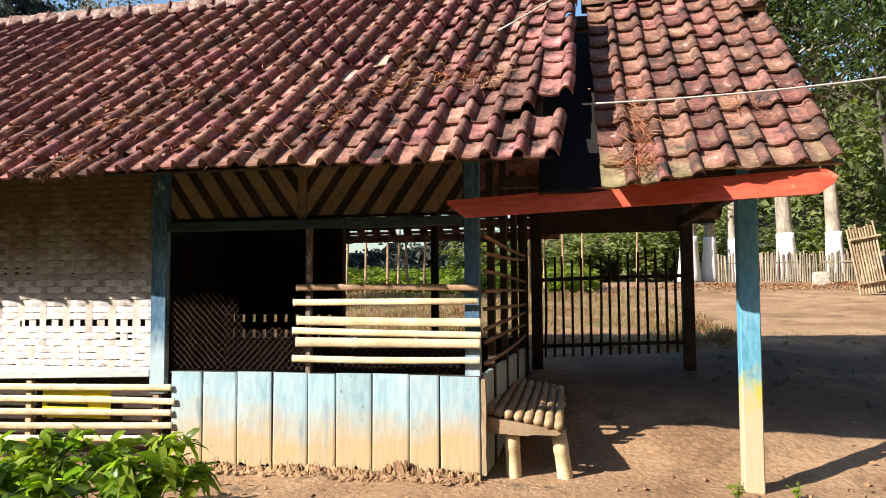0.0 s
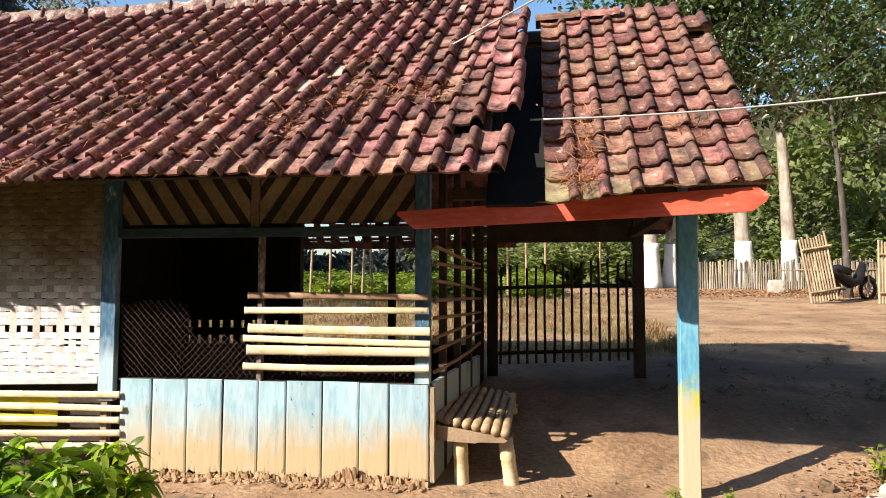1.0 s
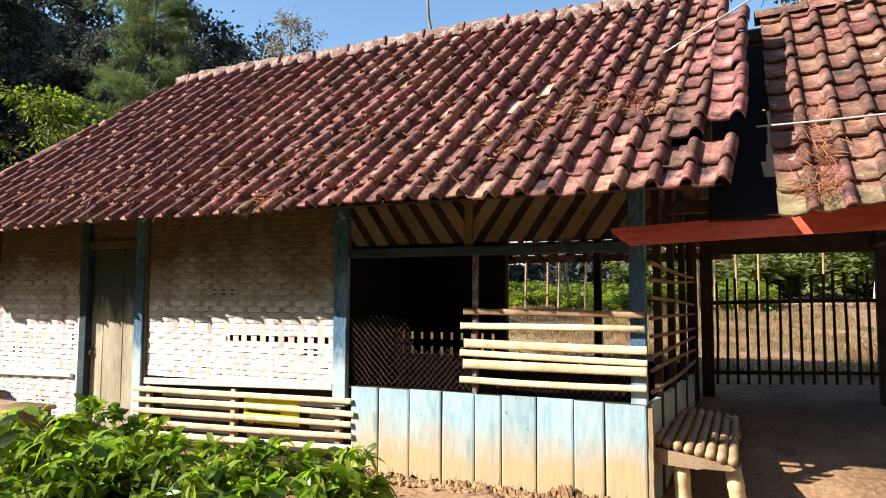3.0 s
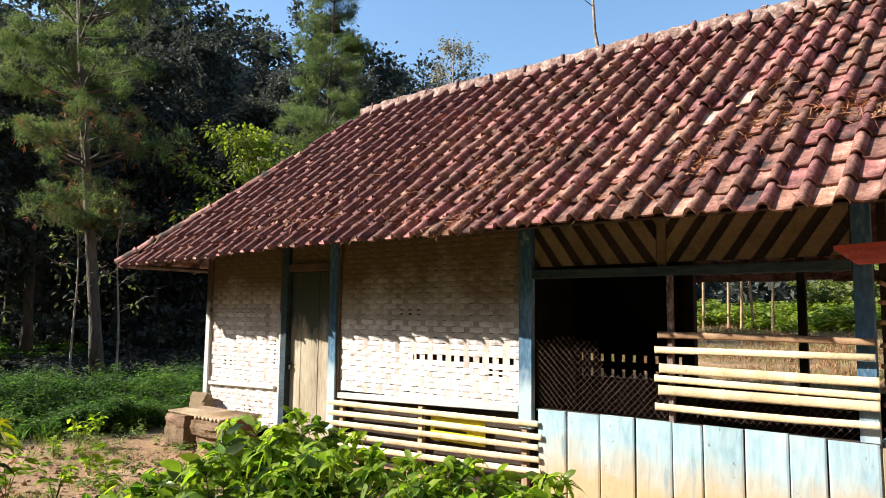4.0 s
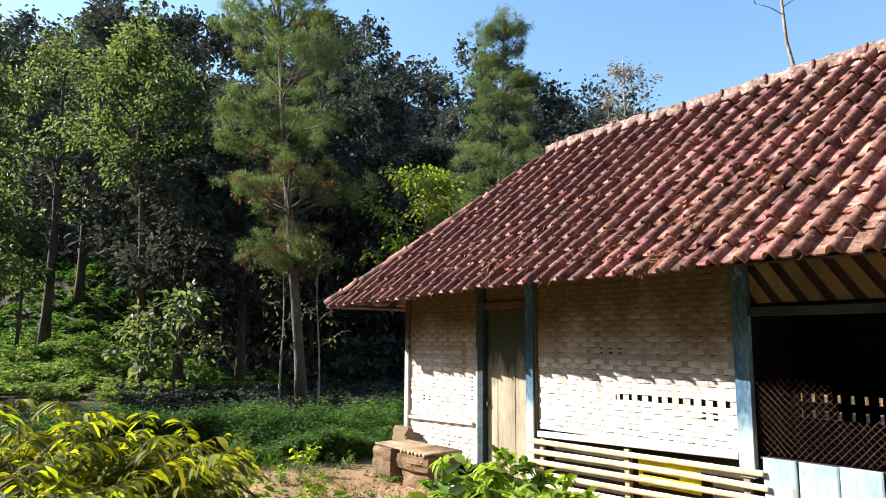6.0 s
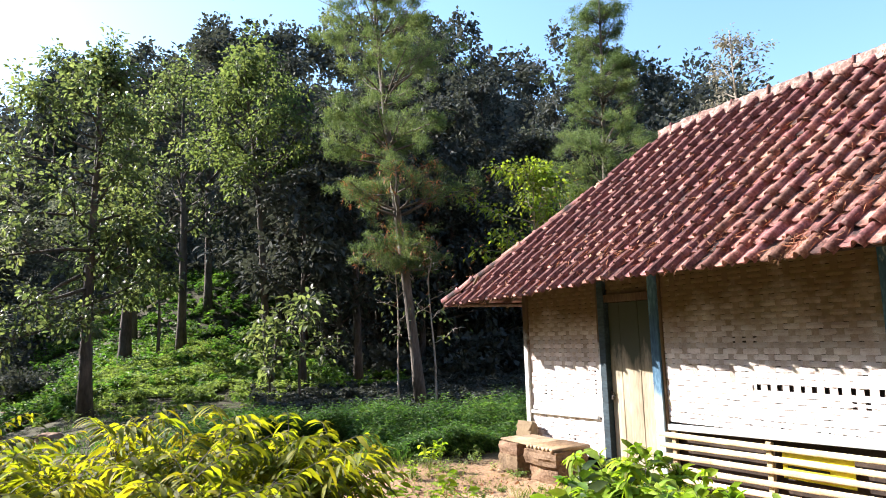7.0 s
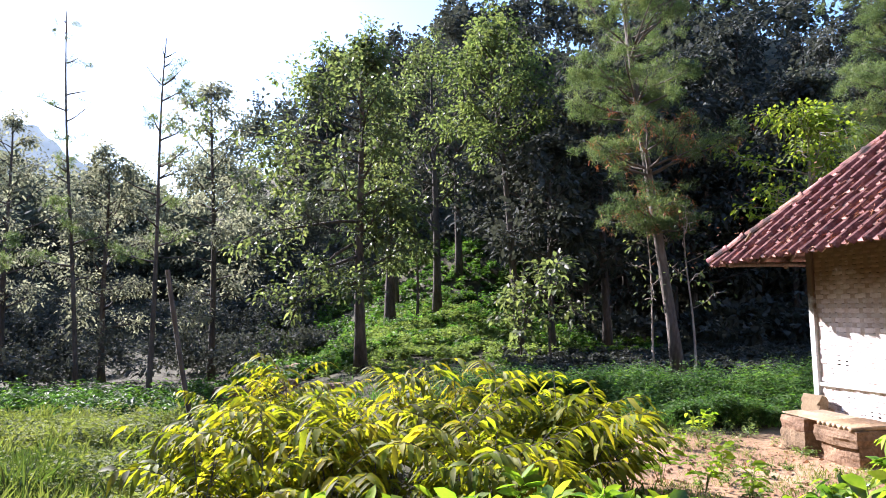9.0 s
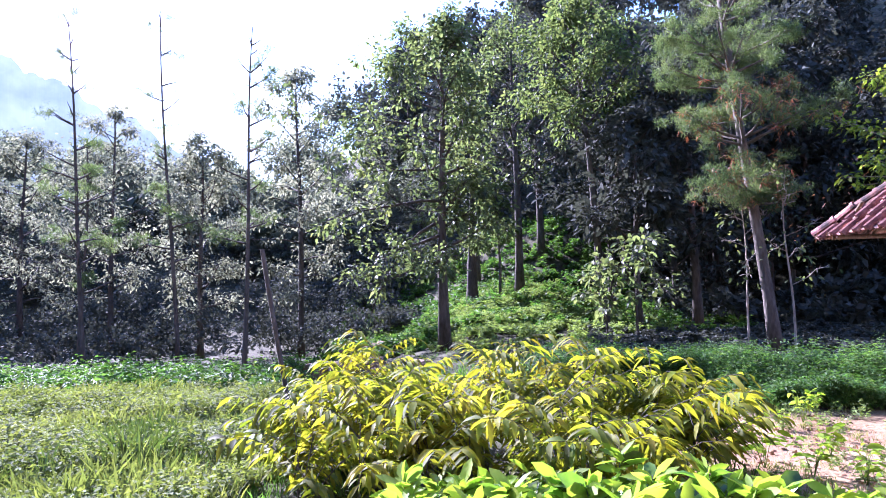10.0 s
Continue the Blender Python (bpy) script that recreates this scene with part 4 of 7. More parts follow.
def fern_bed(R, n):
    b, r = np.radians(R.uniform(42, 84, 120)), R.uniform(9.6, 12.4, 120)
    k = R.integers(0, 120, n)
    x, y = (-r * np.sin(b))[k] + R.normal(size=n) * 0.26, (r * np.cos(b))[k] + R.normal(size=n) * 0.26
    return np.where(y < 3.2, np.minimum(x, -10.2), np.minimum(x, -8.7)), y


def forest_floor(R, n):
    b, r = np.radians(R.uniform(36, 78, n)), R.uniform(12.8, 30, n)
    return -r * np.sin(b), r * np.cos(b)


def mound(R, n):
    return R.normal(-26.0, 2.4, n), R.normal(3.2, 2.2, n)


def valley(R, n):
    return clear_of_stream(*clumped(R, n, -21.5, -15, -15, -4.4, 170, 0.45))


def meadow(R, n):
    x = R.uniform(-12.3, -3.0, n)
    return x, R.uniform(-9, -1.9, n) - np.clip(x + 7.5, 0, 5) * 0.25


def clear_of_stream(x, y):
    """Moves plants off the stream bed, to its far bank."""
    c = np.clip(-2.0 + 0.9 * np.sin(x * 0.35), -4.5, 1.2)
    wet = (x < -16.5) & (x > -29) & (np.abs(y - c) < 1.25)
    y = np.where(wet, c - 1.3 - 1.5 * np.abs(y - c), y)
    r = np.hypot(x, y)
    k = np.where((y < -2.6) & (r > 12.6) & (r < 15.0), 1.2, 1.0)
    return x * k, y * k


def back_field(R, n):
    return R.uniform(-9, 1.0, n), R.uniform(18, 27, n)


def far_side(R, n):
    return R.uniform(-4, 26, n), R.uniform(25.5, 33, n)


fronds("fern_bed", fern_bed, 2500, "leaf_bed", 41, 0.43, "dense feathery green fern bed at the forest edge", 0.12, 6, 9, 0.20, 0.30, 0.45)
# Dark-leaved plants added over sunlit soil so the forest floor reads as shaded.
fronds("forest_floor_plants", forest_floor, 2600, "leaf_hill", 58, 0.26, "low plants, dark-leaved to give the forest floor its shade", 0.20, 5, 5, 0.45)
fronds("mound_plants", mound, 3400, "leaf_mound", 42, 0.34, "sunlit creeping plants on the grassy mound", 0.15, 6, 5, 0.5)
fronds("valley_plants", valley, 900, "leaf_bed", 43, 0.70, "tall waterside plants along the stream", 0.22, 5, 5, 0.3)
def cover(R, n):
    x, y = R.uniform(-20, -4.2, n), R.uniform(-10, 4.4, n)
    x = np.where(R.random(n) < 0.2, R.uniform(-11.5, -8.2, n), x)
    return clear_of_stream(x, np.where((x > -8.6) & (y > 1.6 + 0.12 * (x + 8)), y - 5.5, y))


def mound_side(R, n):
    return R.uniform(-42, -22, n), R.uniform(-4.5, 11, n)


grass("ground_grass", cover, 3800, "leaf_bed", 48, 0.22, "short green grass and creepers on the open ground", 0.06)
fronds("bank_plants", mound_side, 1500, "leaf_bed", 49, 0.55, "sunlit creepers on the bank behind the mound", 0.26, 5, 4, 0.45)
grass("meadow_grass", meadow, 4200, "leaf_grass", 44, 0.36, "long sunlit meadow grass")
fronds("meadow_weeds", meadow, 2000, "leaf_grass", 47, 0.36, "pale mixed weeds among the meadow grass", 0.085, 5, 5, 0.45)


def rank_patch(R, n):
    return clumped(R, n, -8.0, -6.7, -4.4, -3.3, 8, 0.22)


grass("rank_grass", rank_patch, 380, "leaf_dark", 59, 0.55, "dark rank grass clump in the meadow", 0.03)
def back_yard(R, n):
    return R.uniform(-9, 2.5, n), R.uniform(8.6, 18.5, n)


grass("back_grass", back_yard, 2600, "leaf_grass", 51, 0.15, "short green grass on the ground behind the house", 0.05)
grass("fallen_stalks", back_yard, 3000, "leaf_dry", 57, 0.20, "brown dead stalks on the ground behind the house", 0.06)
grass("dry_grass", back_yard, 3600, "straw", 50, 0.20, "short dry grass on the ground behind the house", 0.05)
fronds("field_crop", back_field, 1000, "leaf_yellow", 45, 0.52, "bright green crop in the field behind the house", 0.26, 5, 5, 0.4)
fronds("far_shrubs", far_side, 320, "leaf_grass", 46, 2.6, "green shrubs beyond the fence", 0.42, 9, 8, 0.5)


def house_front(R, n):
    return R.uniform(-9.0, -4.4, n), R.uniform(1.2, 4.4, n)


grass("yard_weeds", house_front, 700, "leaf_grass", 53, 0.12, "sparse short weeds on the earth before the house", 0.07)
fronds("creeping_weeds", house_front, 110, "leaf_fern", 54, 0.16, "small creeping weeds on the trodden earth", 0.05, 5, 4, 0.45)


def shade_edge(R, n):
    return R.normal(2.2, 1.3, n), R.normal(10.6, 0.7, n)


def shaded_yard(R, n):
    return clumped(R, n, 1.9, 5.6, 6.6, 9.2, 40, 0.22)


fronds("shade_weeds", shaded_yard, 120, "leaf_dark", 60, 0.08, "small dark weeds on the shadowed earth beside the porch", 0.035, 4, 3, 0.45)
grass("shade_grass", shade_edge, 420, "leaf_fern", 55, 0.07, "short green grass at the edge of the shade", 0.07)

# stream in the valley
wx = np.linspace(-29, -17, 41)
wv, wf = [], []
for i, x in enumerate(wx):
    c = min(1.2, max(-4.5, -2.0 + 0.9 * math.sin(x * 0.35)))
    wv += [(x, c - 0.5 - 0.2 * math.sin(x), -0.60), (x, c + 0.4 + 0.2 * math.cos(x * 1.3), -0.60)]
for i in range(40):
    wf.append((2 * i, 2 * i + 2, 2 * i + 3, 2 * i + 1))
tagged(part("stream_water", mesh_of("stream_water", wv, wf), M["water"]), "dark shallow stream water in the valley", "water", kind="structure")

# ---- house ----
WALL_Y, BACK_Y = 5.0, 7.5
house = thing("house", "old bamboo and timber house with clay tile roof and blue trim", "house")
rnd = random.Random(9)


def upright(name, x0, x1, y0, y1, z0, z1, mat, parent=house, label="", bevel=0.005):
    return part(name, boxed(x0, x1, y0, y1, z0, z1, bevel), M[mat], parent, label)


def woven_panel(x0, x1, z0, z1, y, seed, warp_pitch=0.108, weft_pitch=0.055, holes=(), slots=()):
    """Limed bamboo matting: broad upright strips with flat cross strips passing in front and behind."""
    R = random.Random(seed)
    nw = max(2, round((x1 - x0) / warp_pitch))
    xs = [x0 + (i + 0.5) * (x1 - x0) / nw for i in range(nw)]
    ww = (x1 - x0) / nw
    # Dark backing sheet stands in for the unlit room behind the gaps.
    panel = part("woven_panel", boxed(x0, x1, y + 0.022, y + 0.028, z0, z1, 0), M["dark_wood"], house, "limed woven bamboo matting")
    for x in xs:
        a, b = x - ww * R.uniform(0.24, 0.36), x + ww * R.uniform(0.24, 0.36)
        vs, fs = [], []
        for z in (z0, (z0 + z1) / 2, z1):
            o = R.uniform(-0.006, 0.006)
            vs += [(a + o, y, z), (b + o, y, z), (b + o, y + 0.003, z), (a + o, y + 0.003, z)]
        for s in range(2):
            for e in range(4):
                g = (e + 1) % 4
                fs.append((s * 4 + e, s * 4 + g, s * 4 + 4 + g, s * 4 + 4 + e))
        part("upright_strip", mesh_of("upright_strip", vs, fs), M["warp"], panel)
    nz = round((z1 - z0) / weft_pitch)
    for j in range(nz):
        z = z0 + (j + 0.5) * (z1 - z0) / nz
        h = (z1 - z0) / nz * R.uniform(0.43, 0.495)
        vs, fs = [], []
        shift = j + (R.random() < 0.15)
        gap_row = any(lo < z < hi for lo, hi in holes)
        torn = [q for q in slots if abs(q[0] - z) < 0.028]
        for i in range(nw * 2 + 1):
            x = x0 + i * ww / 2
            if gap_row and x > x0 + 0.46 * (x1 - x0):
                break
            c = i // 2
            over = (c + shift) % 2 == 0
            d = (0.0095 if over else -0.0085) if i % 2 else 0.001
            if i == 0 or i == nw * 2:
                d = -0.002
            w = R.uniform(-0.003, 0.003)
            hh = h * 0.5 if any(q[1] < x < q[2] for q in torn) else h
            yy = y - d
            vs += [(x, yy, z - hh + w), (x, yy - 0.0032 * hh / h, z + w), (x, yy, z + hh + w)]
        for i in range(len(vs) // 3 - 1):
            for e in range(2):
                k = i * 3 + e
                fs.append((k, k + 3, k + 4, k + 1))
        part("bamboo_strip", mesh_of("bamboo_strip", vs, fs), M["weave"], panel)
    return panel


def flat_along(a, b, k=0.4):
    """Like along(), but flattened towards the wall."""
    a, b = Vector(a), Vector(b)
    z = (b - a).normalized()
    y = Vector((0, 1, 0))
    x = y.cross(z).normalized()
    y = z.cross(x)
    return Matrix(((x.x, y.x * k, z.x, a.x), (x.y, y.y * k, z.y, a.y), (x.z, y.z * k, z.z, a.z), (0, 0, 0, 1)))


# front posts, sills and lintels
upright("corner_post", -7.86, -7.77, 4.97, 5.06, -0.1, 2.75, "rail_paint", label="limed corner post")
upright("jamb_strip", -6.365, -6.322, 4.972, 5.03, 0.1, 2.70, "rail_paint", label="limed strip beside the door")
upright("door_jamb", -6.32, -6.215, 4.955, 5.06, -0.1, 2.75, "lintel_wood", label="dark blue painted jamb")
upright("door_jamb", -5.505, -5.385, 4.955, 5.06, -0.1, 2.85, "paint_blue")
upright("jamb_strip", -5.383, -5.362, 4.975, 5.03, 0.6, 2.75, "old_wood")
upright("door_head", -6.213, -5.507, 4.965, 5.06, 2.05, 2.14, "old_wood")
upright("window_post", -3.07, -2.935, 4.968, 5.03, 0.58, 2.75, "paint_blue", label="blue painted window post")
upright("window_post", -0.485, -0.37, 4.999, 5.09, -0.1, 2.75, "paint_blue", label="blue painted corner post")
upright("mullion", -1.742, -1.698, 4.985, 5.035, 0.74, 1.9, "mottled_wood", label="mottled grey-brown pole")
upright("lintel", -2.933, -0.487, 4.962, 5.06, 1.892, 1.965, "lintel_wood", label="dark blue-grey lintel beam")
part("waist_rail", boxed(-1.14, 1.14, -0.012, 0.03, -0.034, 0.03, 0.005), M["rail_paint"], house, "pale worn rail", pose(-4.21, 4.978, 0.715, 0, -1.6, 0))
part("waist_rail", boxed(-0.66, 0.66, -0.010, 0.03, -0.022, 0.022, 0.005), M["rail_paint"], house, "", pose(-7.09, 4.978, 0.67, 0, -1.2, 0))

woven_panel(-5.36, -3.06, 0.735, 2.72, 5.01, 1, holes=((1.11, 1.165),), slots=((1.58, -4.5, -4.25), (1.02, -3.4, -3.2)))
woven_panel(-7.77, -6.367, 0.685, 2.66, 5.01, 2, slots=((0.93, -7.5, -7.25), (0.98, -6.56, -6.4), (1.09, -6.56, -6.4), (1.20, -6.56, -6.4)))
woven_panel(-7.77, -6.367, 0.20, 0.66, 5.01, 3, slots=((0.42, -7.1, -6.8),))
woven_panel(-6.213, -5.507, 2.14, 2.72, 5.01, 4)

# plank door with hasp
door = part("door", boxed(-6.21, -5.51, 5.052, 5.065, 0.0, 2.048, 0.002), M["dark_wood"], house, "closed weathered plank door")
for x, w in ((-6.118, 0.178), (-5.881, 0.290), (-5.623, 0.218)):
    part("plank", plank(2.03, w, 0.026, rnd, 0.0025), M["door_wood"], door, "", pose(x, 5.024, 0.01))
part("padlock", boxed(-0.022, 0.022, -0.02, 0.008, -0.05, 0.0, 0.006), M["iron"], door, "iron padlock", pose(-6.18, 5.005, 0.96))
part("hasp", tube([(-6.20, 5.02, 0.955), (-6.20, 4.995, 1.0), (-6.16, 4.995, 1.0), (-6.16, 5.02, 0.955)], 0.006, 6), M["iron"], door)

# bamboo slats low on the wall with a yellow sheet behind
for i, (zl, zr) in enumerate(((0.60, 0.635), (0.49, 0.525), (0.385, 0.435), (0.27, 0.335), (0.16, 0.235))):
    a, b = Vector((-5.47 + rnd.uniform(-0.02, 0.02), 4.962, zl)), Vector((-2.86 + rnd.uniform(-0.02, 0.03), 4.95, zr))
    part("bamboo_slat", bamboo((b - a).length, 0.03, rnd, 0.4, 0.012), M["bamboo"], house, "", flat_along(a, b))
for x in (-5.3, -4.2, -3.02):
    upright("slat_stud", x - 0.03, x + 0.03, 4.985, 5.03, -0.1, 0.66, "bare_wood")
upright("wall_footing", -5.37, -2.9, 5.06, 5.09, -0.1, 0.7, "dark_wood")
banner = tagged(part("yellow_banner", boxed(-4.08, -3.44, 5.002, 5.006, 0.36, 0.59, 0), M["yellow"]), "bright yellow printed sheet behind the bamboo slats", "banner")
for i in range(3):
    part("print_bar", boxed(-4.03, -3.55 - 0.1 * i, 4.9985, 5.001, 0.39 + i * 0.065, 0.41 + i * 0.065, 0), M["black"], banner)

# half wall of painted boards with a rotted foot
edges = (-2.876, -2.600, -2.304, -2.009, -1.720, -1.487, -1.202, -0.912, -0.678, -0.366)
half_wall = part("half_wall", boxed(-2.88, -0.40, 5.03, 5.06, 0.10, 0.74, 0.002), M["dark_wood"], house, "low wall of worn blue boards")


def rotted_board(width, height, rng):
    """A board whose foot is eaten away in an uneven line."""
    n, ph = 22, rng.random() * 6
    vs, fs = [], []
    low = [0.015 + 0.022 * rng.random() + 0.035 * max(0, math.sin(i * 0.42 + ph) + 0.3 * math.sin(i * 1.3 + 2 * ph)) for i in range(n + 1)]
    for side in (0, 1):
        for r in range(4):
            for i in range(n + 1):
                z = (low[i], low[i] + 0.05, 0.4 * height, height)[r]
                x = -width / 2 + width * i / n
                y = (0.0 if side == 0 else 0.024) + (0.006 * rng.random() if r == 0 and side == 0 else 0)
                if side == 0 and i in (0, n):
                    y += 0.004
                vs.append((x, y, z))
    m = n + 1
    for r in range(3):
        for i in range(n):
            a = r * m + i
            fs.append((a, a + 1, a + m + 1, a + m))
            b = a + 4 * m
            fs.append((b, b + m, b + m + 1, b + 1))
    for r in range(3):
        a, b = r * m, r * m + 4 * m
        fs.append((a, a + m, b + m, b))
        a, b = r * m + n, r * m + n + 4 * m
        fs.append((a, b, b + m, a + m))
    for i in range(n):
        fs.append((i, i + 4 * m, i + 4 * m + 1, i + 1))
        a = 3 * m + i
        fs.append((a, a + 1, a + 1 + 4 * m, a + 4 * m))
    return mesh_of("board", vs, fs)


for i in range(9):
    w = edges[i + 1] - edges[i] - rnd.uniform(0.008, 0.02)
    part("board", rotted_board(w, 0.765 + rnd.uniform(-0.012, 0.006), rnd), M["plank_blue"], half_wall, "", pose((edges[i] + edges[i + 1]) / 2, 4.972 + rnd.uniform(-0.004, 0.004), 0, 0, rnd.uniform(-0.4, 0.4), 0))
part("corner_board", plank(0.70, 0.035, 0.06, rnd, 0.003), M["bare_wood"], half_wall, "", pose(-0.345, 4.975, 0.04))
part("sill", boxed(-2.90, -0.36, 4.985, 5.06, 0.742, 0.762, 0.004), M["dark_wood"], half_wall)

# window slats
for z, d, mt, xl in ((1.41, 0.0, "bamboo_brown", -1.80), (1.307, 0.0, "bamboo", -1.825), (1.165, 0.004, "bamboo", -1.79), (1.075, 0.0, "bamboo", -1.83), (0.997, 0.003, "bamboo", -1.80), (0.877, 0.0, "bamboo", -1.83)):
    a, b = Vector((xl, 4.945 - d, z + rnd.uniform(0, 0.02))), Vector((-0.362 + rnd.uniform(-0.01, 0.01), 4.945 - d, z + rnd.uniform(-0.012, 0.012)))
    thick = {1.165: 0.036, 0.997: 0.038}.get(z, 0.027)
    part("window_slat", bamboo((b - a).length, thick, rnd, 0.45, 0.01), M[mt], house, "", flat_along(a, b))

# chevron boards over the window
# Dark sheet stands in for the shade seen through open gaps between boards.
chev = part("chevron_panel", boxed(-2.96, -0.49, 5.035, 5.05, 1.999, 2.62, 0.002), M["dark_wood"], house, "slanting tan gable boards on a dark sheet for shaded gaps")
vee = -1.783


def clipped(poly, axis, limit, keep_above):
    out = []
    for i, p in enumerate(poly):
        q = poly[(i + 1) % len(poly)]
        a, b = (p[axis] >= limit) == keep_above, (q[axis] >= limit) == keep_above
        if a:
            out.append(p)
        if a != b:
            t = (limit - p[axis]) / (q[axis] - p[axis])
            out.append((p[0] + (q[0] - p[0]) * t, p[1] + (q[1] - p[1]) * t))
    return out


for side in (-1, 1):
    reach = 1.145 if side < 0 else 1.290
    for i in range(-3, 6):
        u = 0.06 + i * 0.208
        poly = [(u, 1.90), (u + 0.120, 1.90), (u + 0.120 + 0.55, 2.70), (u + 0.55, 2.70)]
        for axis, limit, above in ((0, 0.04, True), (0, reach, False), (1, 1.999, True), (1, 2.60, False)):
            poly = clipped(poly, axis, limit, above) if poly else poly
        if len(poly) < 3:
            continue
        bm = bmesh.new()
        dy = rnd.uniform(-0.003, 0.003)
        f0 = [bm.verts.new((vee + side * q, 5.012 + dy, w)) for q, w in poly]
        f1 = [bm.verts.new((vee + side * q, 5.032, w)) for q, w in poly]
        bm.faces.new(f0), bm.faces.new(f1[::-1])
        for e in range(len(f0)):
            g = (e + 1) % len(f0)
            bm.faces.new((f0[e], f1[e], f1[g], f0[g]))
        bmesh.ops.recalc_face_normals(bm, faces=bm.faces)
        part("chevron_board", bm, M["panel_wood"], chev)
part("chevron_post", boxed(vee - 0.035, vee + 0.035, 5.002, 5.03, 1.967, 2.6, 0.004), M["panel_wood"], chev)

# wire netting
vs, fs = [], []
runs = []
cell = 0.055
for fam in (1, -1):
    c = -3.9
    while c < 0.3:
        pts = []
        for k in range(24):
            z = 0.765 + k * 0.027
            x = c + fam * (z - 0.765) * 0.95 + (0.33 if fam < 0 else -0.33)
            top = 1.38 + 0.012 * math.sin(x * 9) - 0.27 * float(smooth_step(-2.36, -2.26, x)) - 0.12 * float(smooth_step(-2.0, -1.7, x))
            if -2.925 < x < -0.49 and z < top:
                pts.append((x, 5.03 + 0.006 * math.sin(x * 40) + 0.012 * math.sin(x * 7 + z * 5), z))
            else:
                if len(pts) > 1:
                    runs.append((pts, 0.0018))
                pts = []
        if len(pts) > 1:
            runs.append((pts, 0.0018))
        c += cell
part("wire_netting", tubes(runs, 3), M["wire"], house, "rusty diamond wire netting")

# side wall on the porch side, back wall and partition
side = Matrix.Translation((-0.37, 5.07, 0)) @ pose(0, 0, 0, 0, 0, -4.0)
for z, mt in ((0.86, "bamboo_brown"), (0.99, "bamboo_brown"), (1.12, "bamboo_brown"), (1.26, "bamboo_brown"), (1.40, "bamboo_brown"), (1.54, "bamboo_brown"), (1.68, "bamboo_brown"), (1.82, "bamboo_brown")):
    a, b = side @ Vector((0.03, 0.0, z + rnd.uniform(-0.02, 0.02))), side @ Vector((0.03, 2.3, z + rnd.uniform(-0.06, 0.06)))
    part("side_slat", bamboo((b - a).length, 0.016, rnd, 0.4, 0.02), M[mt], house, "", along(a, b))
for yy in (0.45, 1.1, 1.75, 2.38):
    part("side_stud", boxed(-0.03, 0.03, yy - 0.035, yy + 0.035, 0.0, 2.6, 0.004), M["dark_wood"], house, "", side)
part("side_boarding", boxed(-0.02, 0.02, 0.0, 2.36, 0.0, 0.76, 0.003), M["paint_blue"], house, "dark blue board side wall", side)
# Room surfaces in near-black, so the unlit interior is in their colour.
part("back_wall", boxed(-7.8, -2.35, 7.5, 7.54, 1.12, 2.5, 0.003), M["shade_black"], house, "board back wall with the room's shade in its near-black colour")
part("back_wall", boxed(-7.8, -3.68, 7.5, 7.54, 0.0, 1.118, 0.003), M["shade_black"], house)
part("back_sill", boxed(-3.68, -2.35, 7.49, 7.55, 0.0, 0.85, 0.003), M["shade_black"], house)
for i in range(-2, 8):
    part("back_picket", boxed(-3.385 + i * 0.135, -3.29 + i * 0.135, 7.505, 7.53, 0.85, 1.119, 0.003), M["shade_black"], house)
part("back_lattice_rail", boxed(-3.68, -2.4, 7.485, 7.503, 0.945, 1.035, 0.003), M["shade_black"], house)
part("back_sill", boxed(-2.28, -0.25, 7.49, 7.53, 0.0, 0.86, 0.003), M["shade_black"], house)
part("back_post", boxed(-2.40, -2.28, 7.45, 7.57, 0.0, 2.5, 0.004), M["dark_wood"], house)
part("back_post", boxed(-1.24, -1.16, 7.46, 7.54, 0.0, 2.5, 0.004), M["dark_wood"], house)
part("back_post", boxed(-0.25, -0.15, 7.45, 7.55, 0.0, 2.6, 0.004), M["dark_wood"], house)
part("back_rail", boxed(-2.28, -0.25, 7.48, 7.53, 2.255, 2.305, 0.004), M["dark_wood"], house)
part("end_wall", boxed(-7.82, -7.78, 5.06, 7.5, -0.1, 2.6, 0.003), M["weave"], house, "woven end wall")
part("partition", boxed(-3.80, -3.76, 5.07, 7.49, 0.0, 2.8, 0.003), M["shade_black"], house, "dark inner partition")

# rotted wood fibres and crumbled soil along the foot of the boards
R8 = random.Random(31)
sv, sf = [], []
for i in range(330):
    x = R8.uniform(-2.89, -0.38)
    tall = 0.035 + 0.05 * abs(math.sin(x * 3.1 + 0.4)) * R8.random() + 0.10 * math.exp(-((x + 0.98) / 0.13) ** 2) * R8.random()
    w, dep, lx, ly = R8.uniform(0.007, 0.02), R8.uniform(0.008, 0.02), R8.uniform(-0.25, 0.25), R8.uniform(-0.35, 0.05)
    y = 4.968 - 0.022 * R8.random()
    k = len(sv)
    for z, f in ((-0.02, 1.0), (tall * 0.6, R8.uniform(0.8, 1.05)), (tall, R8.uniform(0.25, 0.8))):
        for u, v in ((-1, -1), (1, -1), (1, 1), (-1, 1)):
            sv.append((x + lx * z + u * w * f, y + ly * z + v * dep * f, z + R8.uniform(-0.006, 0.006) * (z > 0)))
    for a in (0, 4):
        sf += [(k + a + e, k + a + (e + 1) % 4, k + a + 4 + (e + 1) % 4, k + a + 4 + e) for e in range(4)]
    sf.append((k + 8, k + 9, k + 10, k + 11))
M["rotten_wood"] = material("rotten_wood", [(0.16, 0.095, 0.05), (0.32, 0.205, 0.11), (0.44, 0.30, 0.175)], 14, 0.95, 0.6, 60, stretch=(1, 1, 0.3), vary=0.35, island=True)
